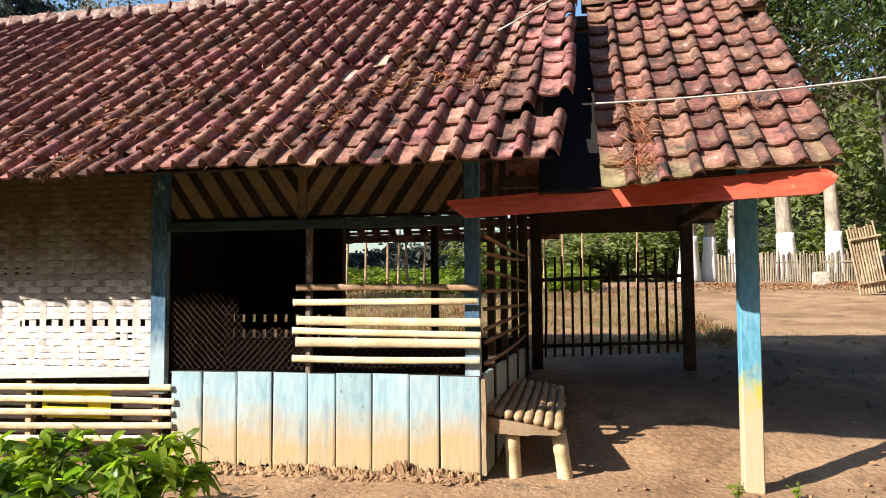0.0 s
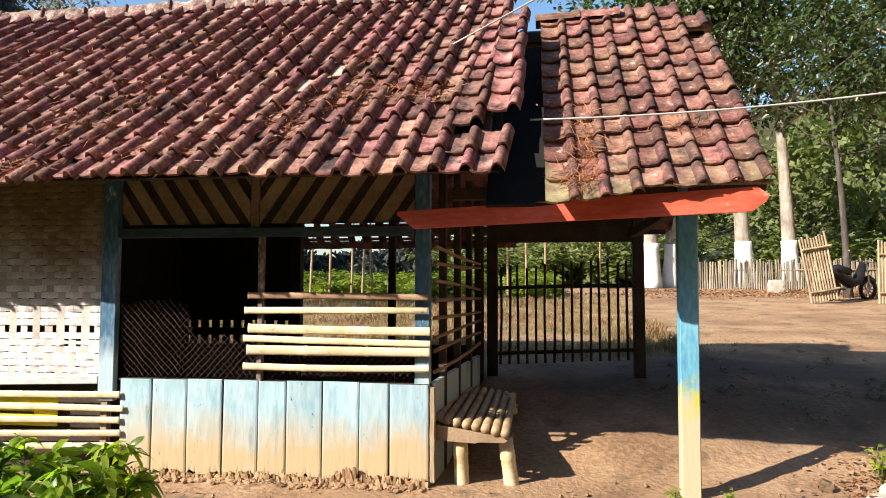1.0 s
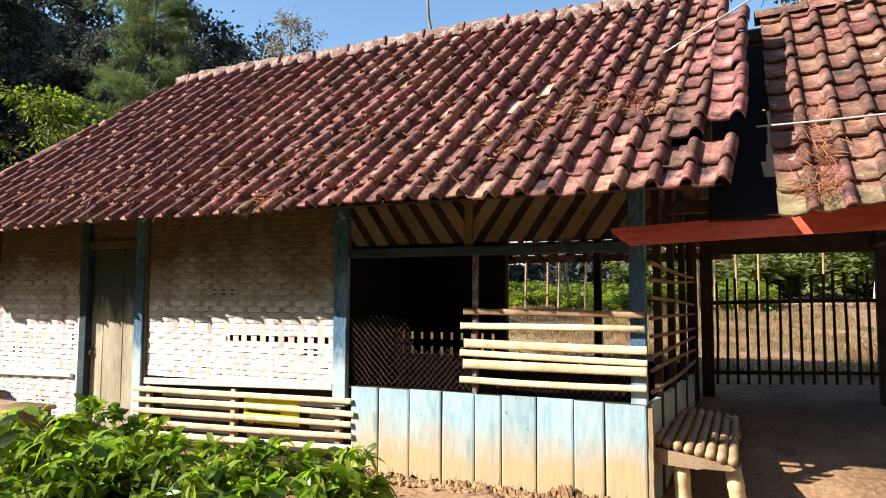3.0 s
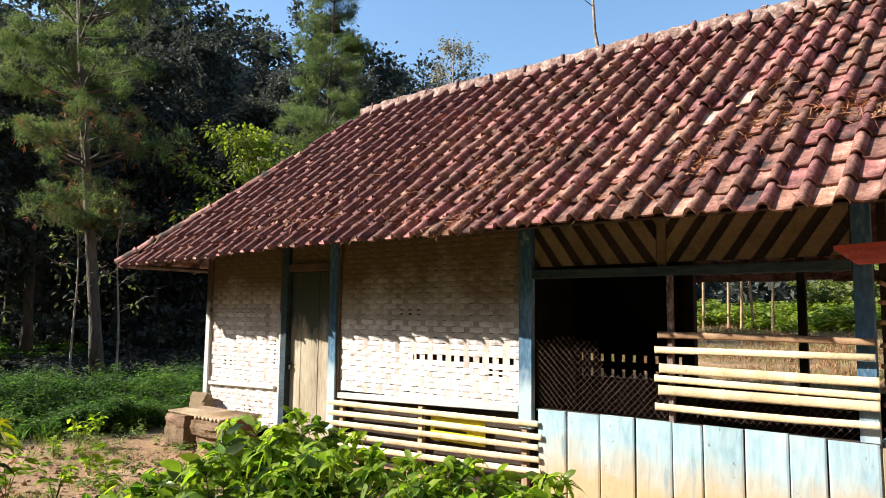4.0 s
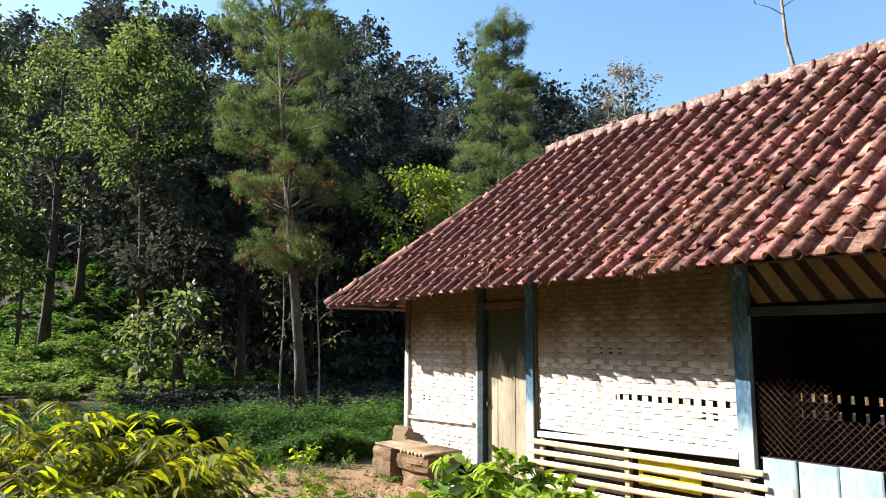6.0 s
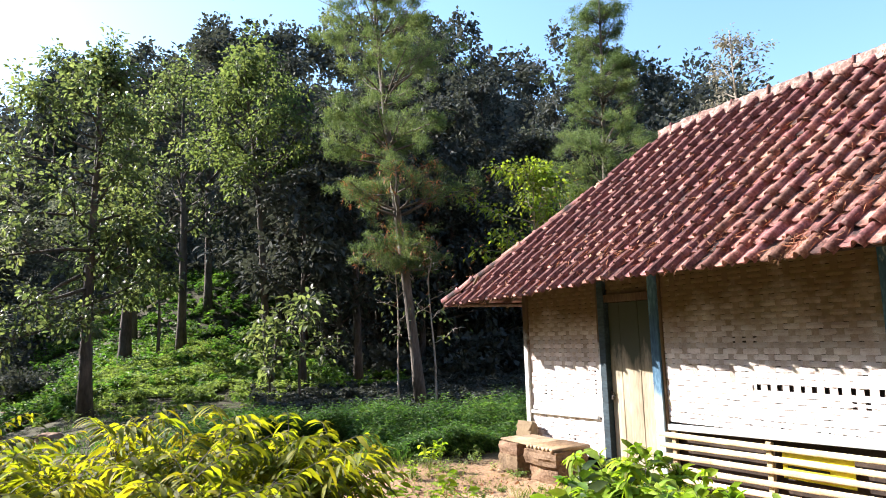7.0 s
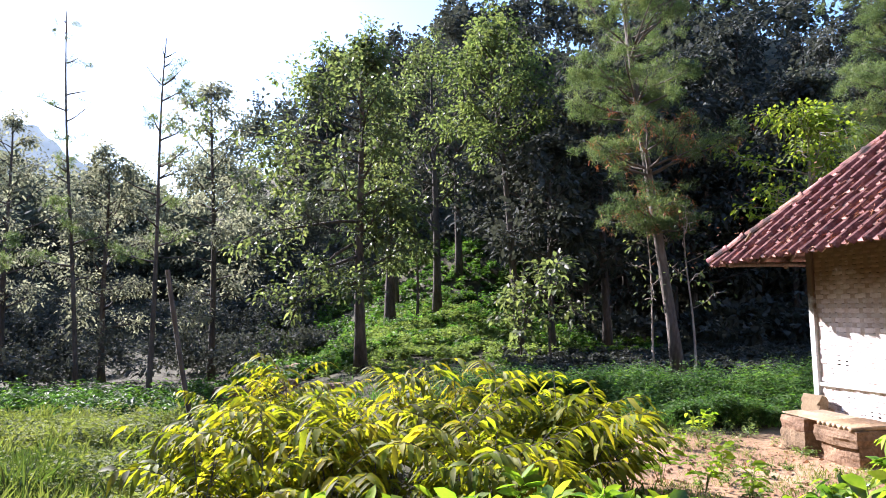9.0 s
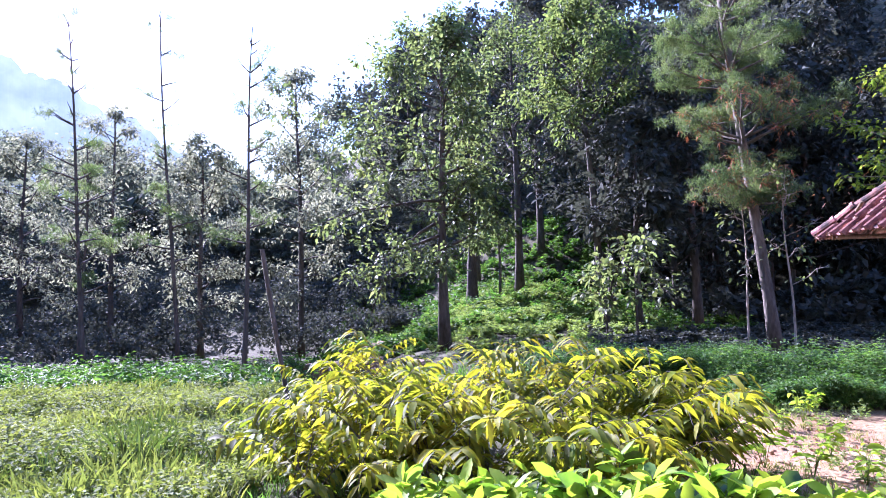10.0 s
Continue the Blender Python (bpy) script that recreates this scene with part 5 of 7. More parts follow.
tagged(part("rotted_fibre", mesh_of("rotted_fibre", sv, sf), M["rotten_wood"], half_wall), "splintered rotten fibres", kind="stuff")


def crumbs(name, spots, mat, seed, label):
    """Small broken lumps lying on the earth: spots are (x, y, size)."""
    R = random.Random(seed)
    vs, fs = [], []
    for x, y, s in spots:
        bm = bmesh.new()
        bmesh.ops.create_icosphere(bm, subdivisions=1, radius=1.0)
        k = len(vs)
        sx, sy, sz = s * R.uniform(0.6, 1.4), s * R.uniform(0.6, 1.3), s * R.uniform(0.4, 0.9)
        a = R.uniform(0, 6.283)
        z = gz(x, y) + sz * 0.4
        for v in bm.verts:
            j = R.uniform(0.65, 1.25)
            u, w = v.co.x * sx * j, v.co.y * sy * j
            vs.append((x + u * math.cos(a) - w * math.sin(a), y + u * math.sin(a) + w * math.cos(a), z + v.co.z * sz * j))
        fs += [tuple(q.index + k for q in f.verts) for f in bm.faces]
        bm.free()
    return tagged(part(name, mesh_of(name, vs, fs), M[mat]), label, "soil", kind="stuff")


rc = random.Random(41)
heaps_at = [rc.uniform(-2.85, -0.4) for i in range(14)]
foot = []
for i in range(650):
    x = rc.choice(heaps_at) + rc.gauss(0, 0.07) if rc.random() < 0.6 else rc.uniform(-2.9, -0.35)
    foot.append((x, 4.955 - abs(rc.gauss(0, 0.05)), 0.009 + 0.028 * rc.random() ** 2))
crumbs("crumbled_soil", foot, "earth", 5, "crumbled earth and rotten wood heaped along the wall foot")
scatter = [(rc.uniform(-3.2, 3.6), rc.uniform(3.9, 5.4), 0.006 + 0.02 * rc.random() ** 3) for i in range(260)]
scatter += [(rc.uniform(-8.6, -4.6), rc.uniform(2.0, 4.4), 0.008 + 0.03 * rc.random() ** 3) for i in range(220)]
scatter = [q for q in scatter if not (q[0] < 0 and q[1] > 4.93)]
crumbs("loose_pebbles", scatter, "earth", 6, "loose pebbles and clods on the trodden earth")

# Floor slab added near-black to keep the room dark.
part("earth_floor", boxed(-7.78, -0.35, 5.09, 7.5, -0.05, 0.03, 0.004), M["shade_black"], house, "packed earth floor with the room's shade in its near-black colour")

# ---- roofs ----
SLOPE = math.atan(1.06)
PITCH, ROW = 0.2105, 0.2165


def tile_mesh(name, roll=1.0, broad=False):
    """A clay tile: shallow pan with a rounded roll on one side and a thick lip; u across, v up the slope."""
    prof = ((-0.006, 0.008), (0.012, -0.003), (0.07, -0.006), (0.140, -0.003), (0.149, 0.024), (0.161, 0.046), (0.180, 0.055), (0.199, 0.046), (0.212, 0.022), (0.219, 0.002))
    if broad:
        prof = prof[:2] + ((0.06, -0.006), (0.127, -0.003), (0.136, 0.022), (0.152, 0.046), (0.173, 0.056), (0.194, 0.047), (0.211, 0.024), (0.219, 0.002))
    prof = tuple((u, h * roll if h > 0 else h) for u, h in prof)
    vs, fs = [], []
    n = len(prof)
    for v, w in ((-0.010, 0.036), (0.13, 0.021), (0.262, 0.004)):
        for u, h in prof:
            sag = -0.012 * math.sin(math.pi * min(1, max(0, u / 0.14))) if v < 0 else 0.0
            vs.append((u, v + sag, h + w))
    for u, h in prof:
        sag = -0.012 * math.sin(math.pi * min(1, max(0, u / 0.14)))
        vs.append((u, -0.006 + sag, h + 0.036 - 0.019))
    for u, h in prof:
        vs.append((u, 0.262, h - 0.012))
    for r in range(2):
        for i in range(n - 1):
            a = r * n + i
            fs.append((a, a + 1, a + n + 1, a + n))
    for i in range(n - 1):
        fs.append((3 * n + i, 3 * n + i + 1, i + 1, i))
        fs.append((4 * n + i + 1, 4 * n + i, 3 * n + i, 3 * n + i + 1)[::-1])
    me = mesh_of(name, vs, fs)
    sm = [i < 2 * (n - 1) for i in range(len(me.polygons))]
    me.polygons.foreach_set("use_smooth", sm)
    me.polygons.foreach_set("material_index", [1 if i < 4 * (n - 1) and i % (n - 1) >= 3 else 0 for i in range(len(me.polygons))])
    return me


def roof_frame(x, v, y0, z0, dz=0.0):
    """Pose on the slope: local x along the eave, y up the slope, z out of it."""
    c, s = math.cos(SLOPE), math.sin(SLOPE)
    return Matrix(((1, 0, 0, x), (0, c, -s, y0 + v * c), (0, s, c, z0 + v * s + dz), (0, 0, 0, 1)))


def crown_dz(x):
    return -0.11 * ((x + 2.8) / 5.9) ** 2 + 0.012 * math.sin(x * 2.1)


def column_lean(x):
    """Sideways drift of a column of tiles for each metre up the slope."""
    return 0.085 + 0.065 * min(3.2, max(0.0, -x))


EAVE_Y, EAVE_Z, LENGTH = 4.17, 2.24, 3.06
tile_data = tile_mesh("roof_tile", 1.08, True)
rt = random.Random(4)
roof = part("roof", boxed(-6.0, 0.2, 6.22, 6.30, 4.20, 4.32, 0.01), M["dark_wood"], house, "weathered clay tile roof sprinkled with dry needles")
shared = tile_data
rest_v, rest_f = [], []
tv = np.array([v.co[:] for v in tile_data.vertices])
tf = [tuple(p.vertices) for p in tile_data.polygons]
tile_data.materials.append(M["tile"])
tile_data.materials.append(M["tile_roll"])
bleached = tile_mesh("bleached_tile", 1.08, True)
bleached.materials.append(M["pale_tile"])
bleached.materials.append(M["tile_roll"])
placed = 0
for col in range(48):
    for row in range(13):
        x = 0.03 - col * PITCH
        v = row * ROW
        hip = -8.60 + 2.72 * (v / LENGTH)
        lean = column_lean(x)
        x += lean * v
        if x < hip - 0.03:
            continue
        if (col == 0 and row > 8) or (col == 1 and row > 11):
            continue
        jit = rt.uniform(-0.018, 0.018)
        m = roof_frame(x + (0.045 if col == 0 and row in (2, 3, 4) else 0.0) + rt.uniform(-0.006, 0.006), v + jit, EAVE_Y, EAVE_Z, crown_dz(x) + rt.uniform(0, 0.006) + ((0.16, 0.05)[col] if col < 2 and row > 1 else 0.0)) @ pose(0, 0, 0, rt.uniform(-2.0, 1.4), rt.uniform(-2.2, 2.2), rt.uniform(-2.3, 2.3) - math.degrees(lean) * 0.85)
        if x > -4.3 and placed < 300:
            part("roof_tile", bleached if rt.random() < 0.03 else shared, None, roof, "", m)
            placed += 1
        else:
            mm = np.array(m)
            k = len(rest_v)
            rest_v += (tv @ mm[:3, :3].T + mm[:3, 3]).tolist()
            rest_f += [tuple(a + k for a in f) for f in tf]
rest = mesh_of("farther_tiles", rest_v, rest_f)
rest.materials.append(M["tile_rest"])
rest.materials.append(M["tile_roll"])
rest.polygons.foreach_set("material_index", [p.material_index for p in tile_data.polygons] * (len(rest_v) // len(tv)))
tagged(part("farther_tiles", rest, None, roof), kind="stuff")


def cap_run(a, b, count, radius, parent, mat, seed, name="ridge_cap"):
    """Half-round cap tiles that overlap along a line."""
    R = random.Random(seed)
    a, b = Vector(a), Vector(b)
    step = (b - a) / count
    for i in range(count):
        p = a + step * i + Vector((0, R.uniform(-0.012, 0.012), R.uniform(-0.01, 0.012)))
        q = a + step * (i + 1.12) + Vector((0, R.uniform(-0.012, 0.012), R.uniform(-0.01, 0.012)))
        vs, fs = [], []
        d = (q - p).normalized()
        sdir = d.cross(Vector((0, 0, 1))).normalized()
        up = sdir.cross(d)
        for e, (c, r) in enumerate(((p, radius), (p.lerp(q, 0.86), radius * 0.97), (p.lerp(q, 0.87), radius * 1.12), (q, radius * 1.12))):
            for j in range(9):
                t = math.pi * j / 8
                vs.append(c + sdir * (math.cos(t) * r) + up * (math.sin(t) * r * 0.9))
        for r in range(3):
            for j in range(8):
                fs.append((r * 9 + j, r * 9 + j + 1, r * 9 + 10 + j, r * 9 + 9 + j))
        part(name, mesh_of(name, vs, fs), M[mat], parent)


RIDGE_Y = 6.27
cap_run((-6.15, RIDGE_Y, 4.22), (-3.0, RIDGE_Y, 4.34), 9, 0.11, roof, "mortar", 1)
cap_run((-3.0, RIDGE_Y, 4.34), (-0.15, RIDGE_Y, 4.33), 8, 0.11, roof, "mortar", 2)
cap_run((-8.60, 4.14, 2.17), (-6.1, 6.2, 4.22), 14, 0.085, roof, "tile", 3, "hip_cap")
# mortar bedding under the caps
vs, fs = [], []
R5 = random.Random(8)
for i in range(121):
    x = -6.1 + i * 0.05
    h = 4.385 + crown_dz(x) * 0.9 + R5.uniform(-0.014, 0.014)
    vs += [(x, 5.96 + R5.uniform(-0.025, 0.025), h - 0.19), (x, 5.99 + R5.uniform(-0.015, 0.015), h - 0.07), (x, 6.10 + R5.uniform(-0.01, 0.01), h - 0.02), (x, 6.27, h + 0.02), (x, 6.42, h - 0.16)]
for i in range(120):
    for j in range(4):
        k = i * 5 + j
        fs.append((k, k + 1, k + 6, k + 5))
part("ridge_bedding", mesh_of("ridge_bedding", vs, fs, True), M["mortar"], roof, "crumbling pale ridge mortar")

for i in range(13):
    x = -5.9 + i * 0.46
    part("cap_joint", boxed(-0.014, 0.014, -0.13, 0.06, -0.15, -0.06 + 0.015 * (i % 3 == 0), 0.006), M["tile_roll"], roof, "", pose(x, 6.12, 4.37 + crown_dz(x) * 0.9, -12, R5.uniform(-12, 12), 0))

# back and hip slopes, rafters and battens under the tiles
def slab(corners, thick, name, mat, parent, label=""):
    bm = bmesh.new()
    lo = [bm.verts.new(Vector(c)) for c in corners]
    nrm = (Vector(corners[1]) - Vector(corners[0])).cross(Vector(corners[2]) - Vector(corners[0])).normalized()
    hi = [bm.verts.new(Vector(c) + nrm * thick) for c in corners]
    bm.faces.new(lo[::-1]), bm.faces.new(hi)
    k = len(lo)
    for i in range(k):
        bm.faces.new((lo[i], lo[(i + 1) % k], hi[(i + 1) % k], hi[i]))
    bmesh.ops.recalc_face_normals(bm, faces=bm.faces)
    return part(name, bm, M[mat], parent, label)


slab([(0.2, 6.3, 4.30), (-6.1, 6.3, 4.20), (-7.96, 7.8, 2.385), (0.2, 7.8, 2.385)], 0.03, "back_slope", "tile_rest", roof)
bv, bf = [], []
for row in range(3):
    for col in range(42):
        x = -8.2 + col * 0.2
        y1 = 7.79 + row * 0.16 + (0.162 if row < 2 else rt.uniform(0.07, 0.10))
        pieces = [(x, x + 0.2, 7.79 + row * 0.16, y1)]
        if row < 2 and rt.random() < 0.9:
            cut, lip = rt.uniform(0.09, 0.13), rt.uniform(0.058, 0.082)
            pieces = [(x, x + 0.2, y1 - 0.162, y1 - lip), (x + cut, x + 0.2, y1 - lip, y1)]
            if rt.random() < 0.75:
                pieces.append((x, x + cut, y1 - 0.6 * lip, y1 - 0.28 * lip))
        for xa, xb, ya, yb in pieces:
            k = len(bv)
            for d in (0.0, 0.015):
                bv += [(xa, ya, 2.385 - (ya - 7.79) * 0.97 + d), (xb, ya, 2.385 - (ya - 7.79) * 0.97 + d), (xb, yb, 2.385 - (yb - 7.79) * 0.97 + d), (xa, yb, 2.385 - (yb - 7.79) * 0.97 + d)]
            bf += [(k + 3, k + 2, k + 1, k), (k + 4, k + 5, k + 6, k + 7), (k, k + 1, k + 5, k + 4), (k + 1, k + 2, k + 6, k + 5), (k + 2, k + 3, k + 7, k + 6), (k + 3, k, k + 4, k + 7)]
tagged(part("back_eave_tiles", mesh_of("back_eave_tiles", bv, bf), M["tile_rest"], roof), "loose back eave tiles with chinks of light", kind="stuff")
slab([(-6.1, 6.25, 4.20), (-8.60, 4.2, 2.15), (-8.60, 8.4, 2.15)], 0.03, "hip_slope", "tile_rest", roof)
for i in range(15):
    x = -8.3 + i * 0.6
    top = LENGTH - 0.03 if x > -6.0 else max(0.3, (x + 8.72) / 2.72 * LENGTH - 0.1)
    part("rafter", boxed(-0.03, 0.03, 0.13, top, -0.10, -0.035, 0.004), M["old_wood"], roof, "", roof_frame(x, 0, EAVE_Y, EAVE_Z, crown_dz(x)))
for i in range(13):
    v = 0.12 + i * ROW
    lo = max(-8.5, -8.60 + 2.72 * v / LENGTH + 0.12)
    part("batten", boxed(lo, 0.15, -0.018, 0.018, -0.034, -0.012, 0.002), M["dark_wood"], roof, "", roof_frame(0, v, EAVE_Y, EAVE_Z, -0.06))
for x0, x1, dv in ((-8.2, -5.2, 0.50), (-5.3, -2.4, 0.48), (-2.5, 0.1, 0.50)):
    a, b = roof_frame(x0, dv, EAVE_Y, EAVE_Z, crown_dz(x0) - 0.13).translation, roof_frame(x1, dv, EAVE_Y, EAVE_Z, crown_dz(x1) - 0.13).translation
    part("eave_pole", bamboo((b - a).length, 0.028, rt, 0.4, 0.015), M["dark_wood"], roof, "", along(a, b))
for i in range(9):
    y = 4.35 + i * 0.42
    a = Vector((-8.52 + rt.uniform(-0.04, 0.06), y, 2.12 + rt.uniform(-0.02, 0.02)))
    part("hip_rafter_end", bamboo(0.62, 0.024, rt, 0.3, 0.01, 6), M["old_wood"], roof, "", along(a, a + Vector((0.50, 0.0, 0.41))))
part("hip_eave_pole", bamboo(3.9, 0.030, rt, 0.4, 0.02), M["old_wood"], roof, "", along((-8.40, 4.25, 2.14), (-8.40, 8.1, 2.14)))
# Added near-black sheet that closes a slit of light under the verge.
part("verge_board", boxed(-0.16, 0.20, 0.10, 2.75, -0.11, -0.085, 0.003), M["shade_black"], roof, "added near-black sheet closing a light slit under the verge tiles", roof_frame(0, 0, EAVE_Y, EAVE_Z, 0))
part("broken_batten", boxed(-0.05, 0.42, -0.03, 0.03, -0.02, 0.02, 0.004), M["bare_wood"], roof, "bare broken batten", pose(-0.2, 6.15, 4.20, 0, -4, 6))
part("broken_batten", boxed(-0.05, 0.30, -0.03, 0.03, -0.02, 0.02, 0.004), M["bare_wood"], roof, "", pose(-0.1, 6.0, 3.98, 0, 3, -5))

# dry needles and leaves caught on the tiles

def roof_debris(name, clusters, y0, z0, mat, size, wide, n, seed, label):
    R = np.random.default_rng(seed)
    B, W = [], []
    c, s = math.cos(SLOPE), math.sin(SLOPE)
    for x, v, sx, sv, k in clusters:
        m = int(n * k)
        xs, vv = R.normal(x, sx, m), np.clip(R.normal(v, sv, m), 0.02, 2.9)
        up = 0.055 + 0.02 * R.random(m)
        dz = np.array([crown_dz(q) if y0 < 4.25 else 0.0 for q in xs])
        B.append(np.stack([xs, y0 + vv * c - up * s, z0 + vv * s + up * c + dz], 1))
        a = R.uniform(0, 6.283, m)
        lift = R.normal(size=m) * 0.18
        W.append(np.stack([np.cos(a), np.sin(a) * c - lift * s, np.sin(a) * s + lift * c], 1))
    me = leaves(name, np.concatenate(B), np.concatenate(W), size * (0.5 + R.random(sum(len(b) for b in B))), wide, R, 0.1, 0.05)
    return tagged(part(name, me, M[mat]), label, "debris", kind="stuff")


heaps = [(-1.35, 0.55, 0.10, 0.10, 1), (-1.05, 0.85, 0.12, 0.12, 1), (-0.75, 1.05, 0.16, 0.10, 1), (-0.35, 0.95, 0.12, 0.12, 1.2), (-1.0, 1.5, 0.08, 0.08, 0.5), (-3.1, 0.62, 0.18, 0.12, 1.2), (-3.9, 0.3, 0.3, 0.12, 1), (-2.7, 1.0, 0.25, 0.2, 0.7), (-5.2, 0.35, 0.5, 0.18, 1.4), (-4.6, 1.1, 0.5, 0.3, 1), (-6.4, 0.5, 0.5, 0.2, 0.9), (-3.6, 1.6, 0.8, 0.4, 1), (-2.2, 0.25, 0.3, 0.08, 0.5), (-4.5, 1.2, 2.5, 0.8, 3), (-3.2, 0.1, 0.1, 0.05, 0.7), (-7.4, 0.3, 0.4, 0.15, 0.5)]
roof_debris("dry_needles", heaps, EAVE_Y, EAVE_Z, "needle_dry", 0.11, 0.045, 120, 1, "rusty dry needles strewn over the tiles")
roof_debris("dead_leaves", heaps, EAVE_Y, EAVE_Z, "leaf_dry", 0.045, 0.5, 26, 2, "small dead leaves caught on the tiles")
roof_debris("porch_needles", [(0.72, 0.05, 0.06, 0.10, 1.3), (0.75, 0.38, 0.05, 0.10, 1), (0.8, 0.75, 0.06, 0.12, 0.6), (1.5, 0.65, 0.10, 0.06, 0.4)], 4.30, 2.10, "needle_dry", 0.13, 0.04, 150, 3, "rusty needles lodged between porch tiles")
roof_debris("hanging_straw", [(-3.35, 0.02, 0.05, 0.02, 0.9), (-5.0, 0.02, 0.3, 0.02, 0.6), (-2.2, 0.02, 0.06, 0.02, 0.3), (-4.3, 0.02, 0.08, 0.02, 0.5), (-6.6, 0.02, 0.3, 0.02, 0.8), (-7.8, 0.02, 0.3, 0.02, 0.8), (-8.45, 0.03, 0.08, 0.03, 1.6)], EAVE_Y, EAVE_Z - 0.035, "leaf_dry", 0.09, 0.04, 60, 4, "straw hanging from the eave")
bare = thing("bare_tree", "thin pale bare tree standing behind the house", "tree", pose(-5.9, 13.6, gz(-5.9, 13.6)))
part("trunk", tube([(0, 0, -0.2), (0.03, 0, 2.5), (-0.03, -0.03, 5.2), (-0.12, -0.10, 6.35), (-0.21, -0.20, 7.0), (-0.25, -0.23, 8.0), (-0.24, -0.22, 9.6)], [0.075, 0.06, 0.045, 0.040, 0.036, 0.030, 0.016], 8), M["pale_bark"], bare)
for a, b in (((-0.24, -0.22, 7.6), (-0.60, -0.65, 7.85)), ((-0.60, -0.65, 7.85), (-0.75, -0.70, 8.2)), ((-0.245, -0.225, 7.75), (-0.05, 0.02, 7.95)), ((-0.245, -0.22, 8.2), (-0.5, -0.5, 8.9)), ((-0.24, -0.22, 8.6), (0.1, 0.1, 9.2))):
    part("twig", tube([a, (Vector(a) + Vector(b)) / 2 + Vector((0.02, 0, 0.03)), b], [0.012, 0.009, 0.005], 5), M["pale_bark"], bare)

# ---- porch ----
porch = thing("porch", "open porch with tile roof on blue posts and red beam", "porch")
PY, PZ = 4.30, 2.10
p_roof = part("porch_roof", boxed(0.3, 1.9, 5.98, 6.06, 3.72, 3.82, 0.01), M["dark_wood"], porch, "sunlit pale clay tile porch roof")
porch_tile = tile_mesh("porch_tile", 0.72)
porch_tile.materials.append(M["porch_tile"])
porch_tile.materials.append(M["porch_roll"])
for col in range(8):
    x = 0.300 + col * 0.1985
    for row in range(12):
        v = row * ROW
        slide = (-0.10, -0.13, -0.10, -0.06, 0.0, 0.0, 0.0, 0.02)[col]
        if (col == 7 and row in (9, 11)) or col == 0:
            continue
        m = roof_frame(x + rt.uniform(-0.006, 0.006), v + slide * (1 - row / 12) + rt.uniform(-0.012, 0.012), PY, PZ, rt.uniform(0, 0.008) + 0.004 * col) @ pose(0, 0, 0, rt.uniform(-1.5, 1.5), rt.uniform(-2, 2), rt.uniform(-1.8, 1.8))
        part("roof_tile", porch_tile, None, p_roof, "", m)
# Added near-black sheet: stands in for deep shade and stops light leaks.
part("valley_board", boxed(0.10, 0.62, 0.05, 2.3, -0.16, -0.135, 0.003), M["shade_black"], p_roof, "added near-black sheet standing in for shade between the roofs", roof_frame(0, 0, PY, PZ, 0))
cap_run((0.45, 6.02, 3.90), (1.15, 6.02, 3.92), 2, 0.10, p_roof, "porch_tile", 5)
cap_run((1.15, 6.02, 3.88), (1.92, 6.04, 3.84), 2, 0.07, p_roof, "dark_wood", 6)
slab([(2.0, 6.05, 3.86), (0.2, 6.05, 3.86), (0.2, 8.05, 2.20), (2.0, 8.05, 2.20)], 0.03, "back_slope", "tile_rest", p_roof)
for i in range(4):
    part("rafter", boxed(-0.025, 0.025, 0.08, 2.45, -0.09, -0.03, 0.004), M["dark_wood"], p_roof, "", roof_frame(0.60 + i * 0.42, 0, PY, PZ, 0))
for i in range(12):
    part("batten", boxed(0.55, 1.92, -0.018, 0.018, -0.03, -0.010, 0.002), M["bare_wood"], p_roof, "", roof_frame(0, 0.1 + i * ROW, PY, PZ, 0))
# red fascia beam with a pointed end
bm = bmesh.new()
outline = ((0.0, 0.10), (0.12, 0.0), (2.31, 0.0), (2.40, 0.06), (2.42, 0.10), (2.35, 0.155), (0.0, 0.125))
f0 = [bm.verts.new((u, 0, w)) for u, w in outline]
f1 = [bm.verts.new((u, 0.04, w)) for u, w in outline]
bm.faces.new(f0), bm.faces.new(f1[::-1])
for i in range(len(f0)):
    j = (i + 1) % len(f0)
    bm.faces.new((f0[i], f1[i], f1[j], f0[j]))
bmesh.ops.recalc_face_normals(bm, faces=bm.faces)
part("red_beam", bm, M["red"], porch, "red painted eave board", Matrix.Translation((-0.53, 4.54, 1.895)) @ pose(0, 0, 0, 0, -1.7, -5.5))
post = part("post", boxed(-0.068, 0.068, -0.05, 0.05, -0.3, 2.3, 0.008), M["post_paint"], porch, "square blue post worn to bare wood and yellow below", pose(1.515, 5.02, 0.0, 0, 0.3, 0))
part("tie_beam", boxed(-0.04, 0.04, 4.60, 7.9, 2.06, 2.15, 0.004), M["dark_wood"], porch, "", pose(1.5, 0, 0))
part("tie_beam", boxed(-0.2, 2.0, 4.98, 5.06, 2.16, 2.25, 0.004), M["dark_wood"], porch)
part("back_beam", boxed(-0.02, 1.60, 7.60, 7.68, 2.02, 2.32, 0.006), M["dark_wood"], porch, "dark heavy back beam")
part("back_post", boxed(1.50, 1.62, 7.58, 7.70, 0.2, 2.7, 0.006), M["dark_wood"], porch)
part("back_post", boxed(-0.12, 0.0, 7.58, 7.70, 0.2, 2.7, 0.006), M["dark_wood"], porch)
part("peg", boxed(1.62, 1.86, 7.62, 7.66, 2.10, 2.15, 0.004), M["dark_wood"], porch)

# ---- gate ----
gate = thing("gate", "dark picket gate of upright poles, closed", "gate")
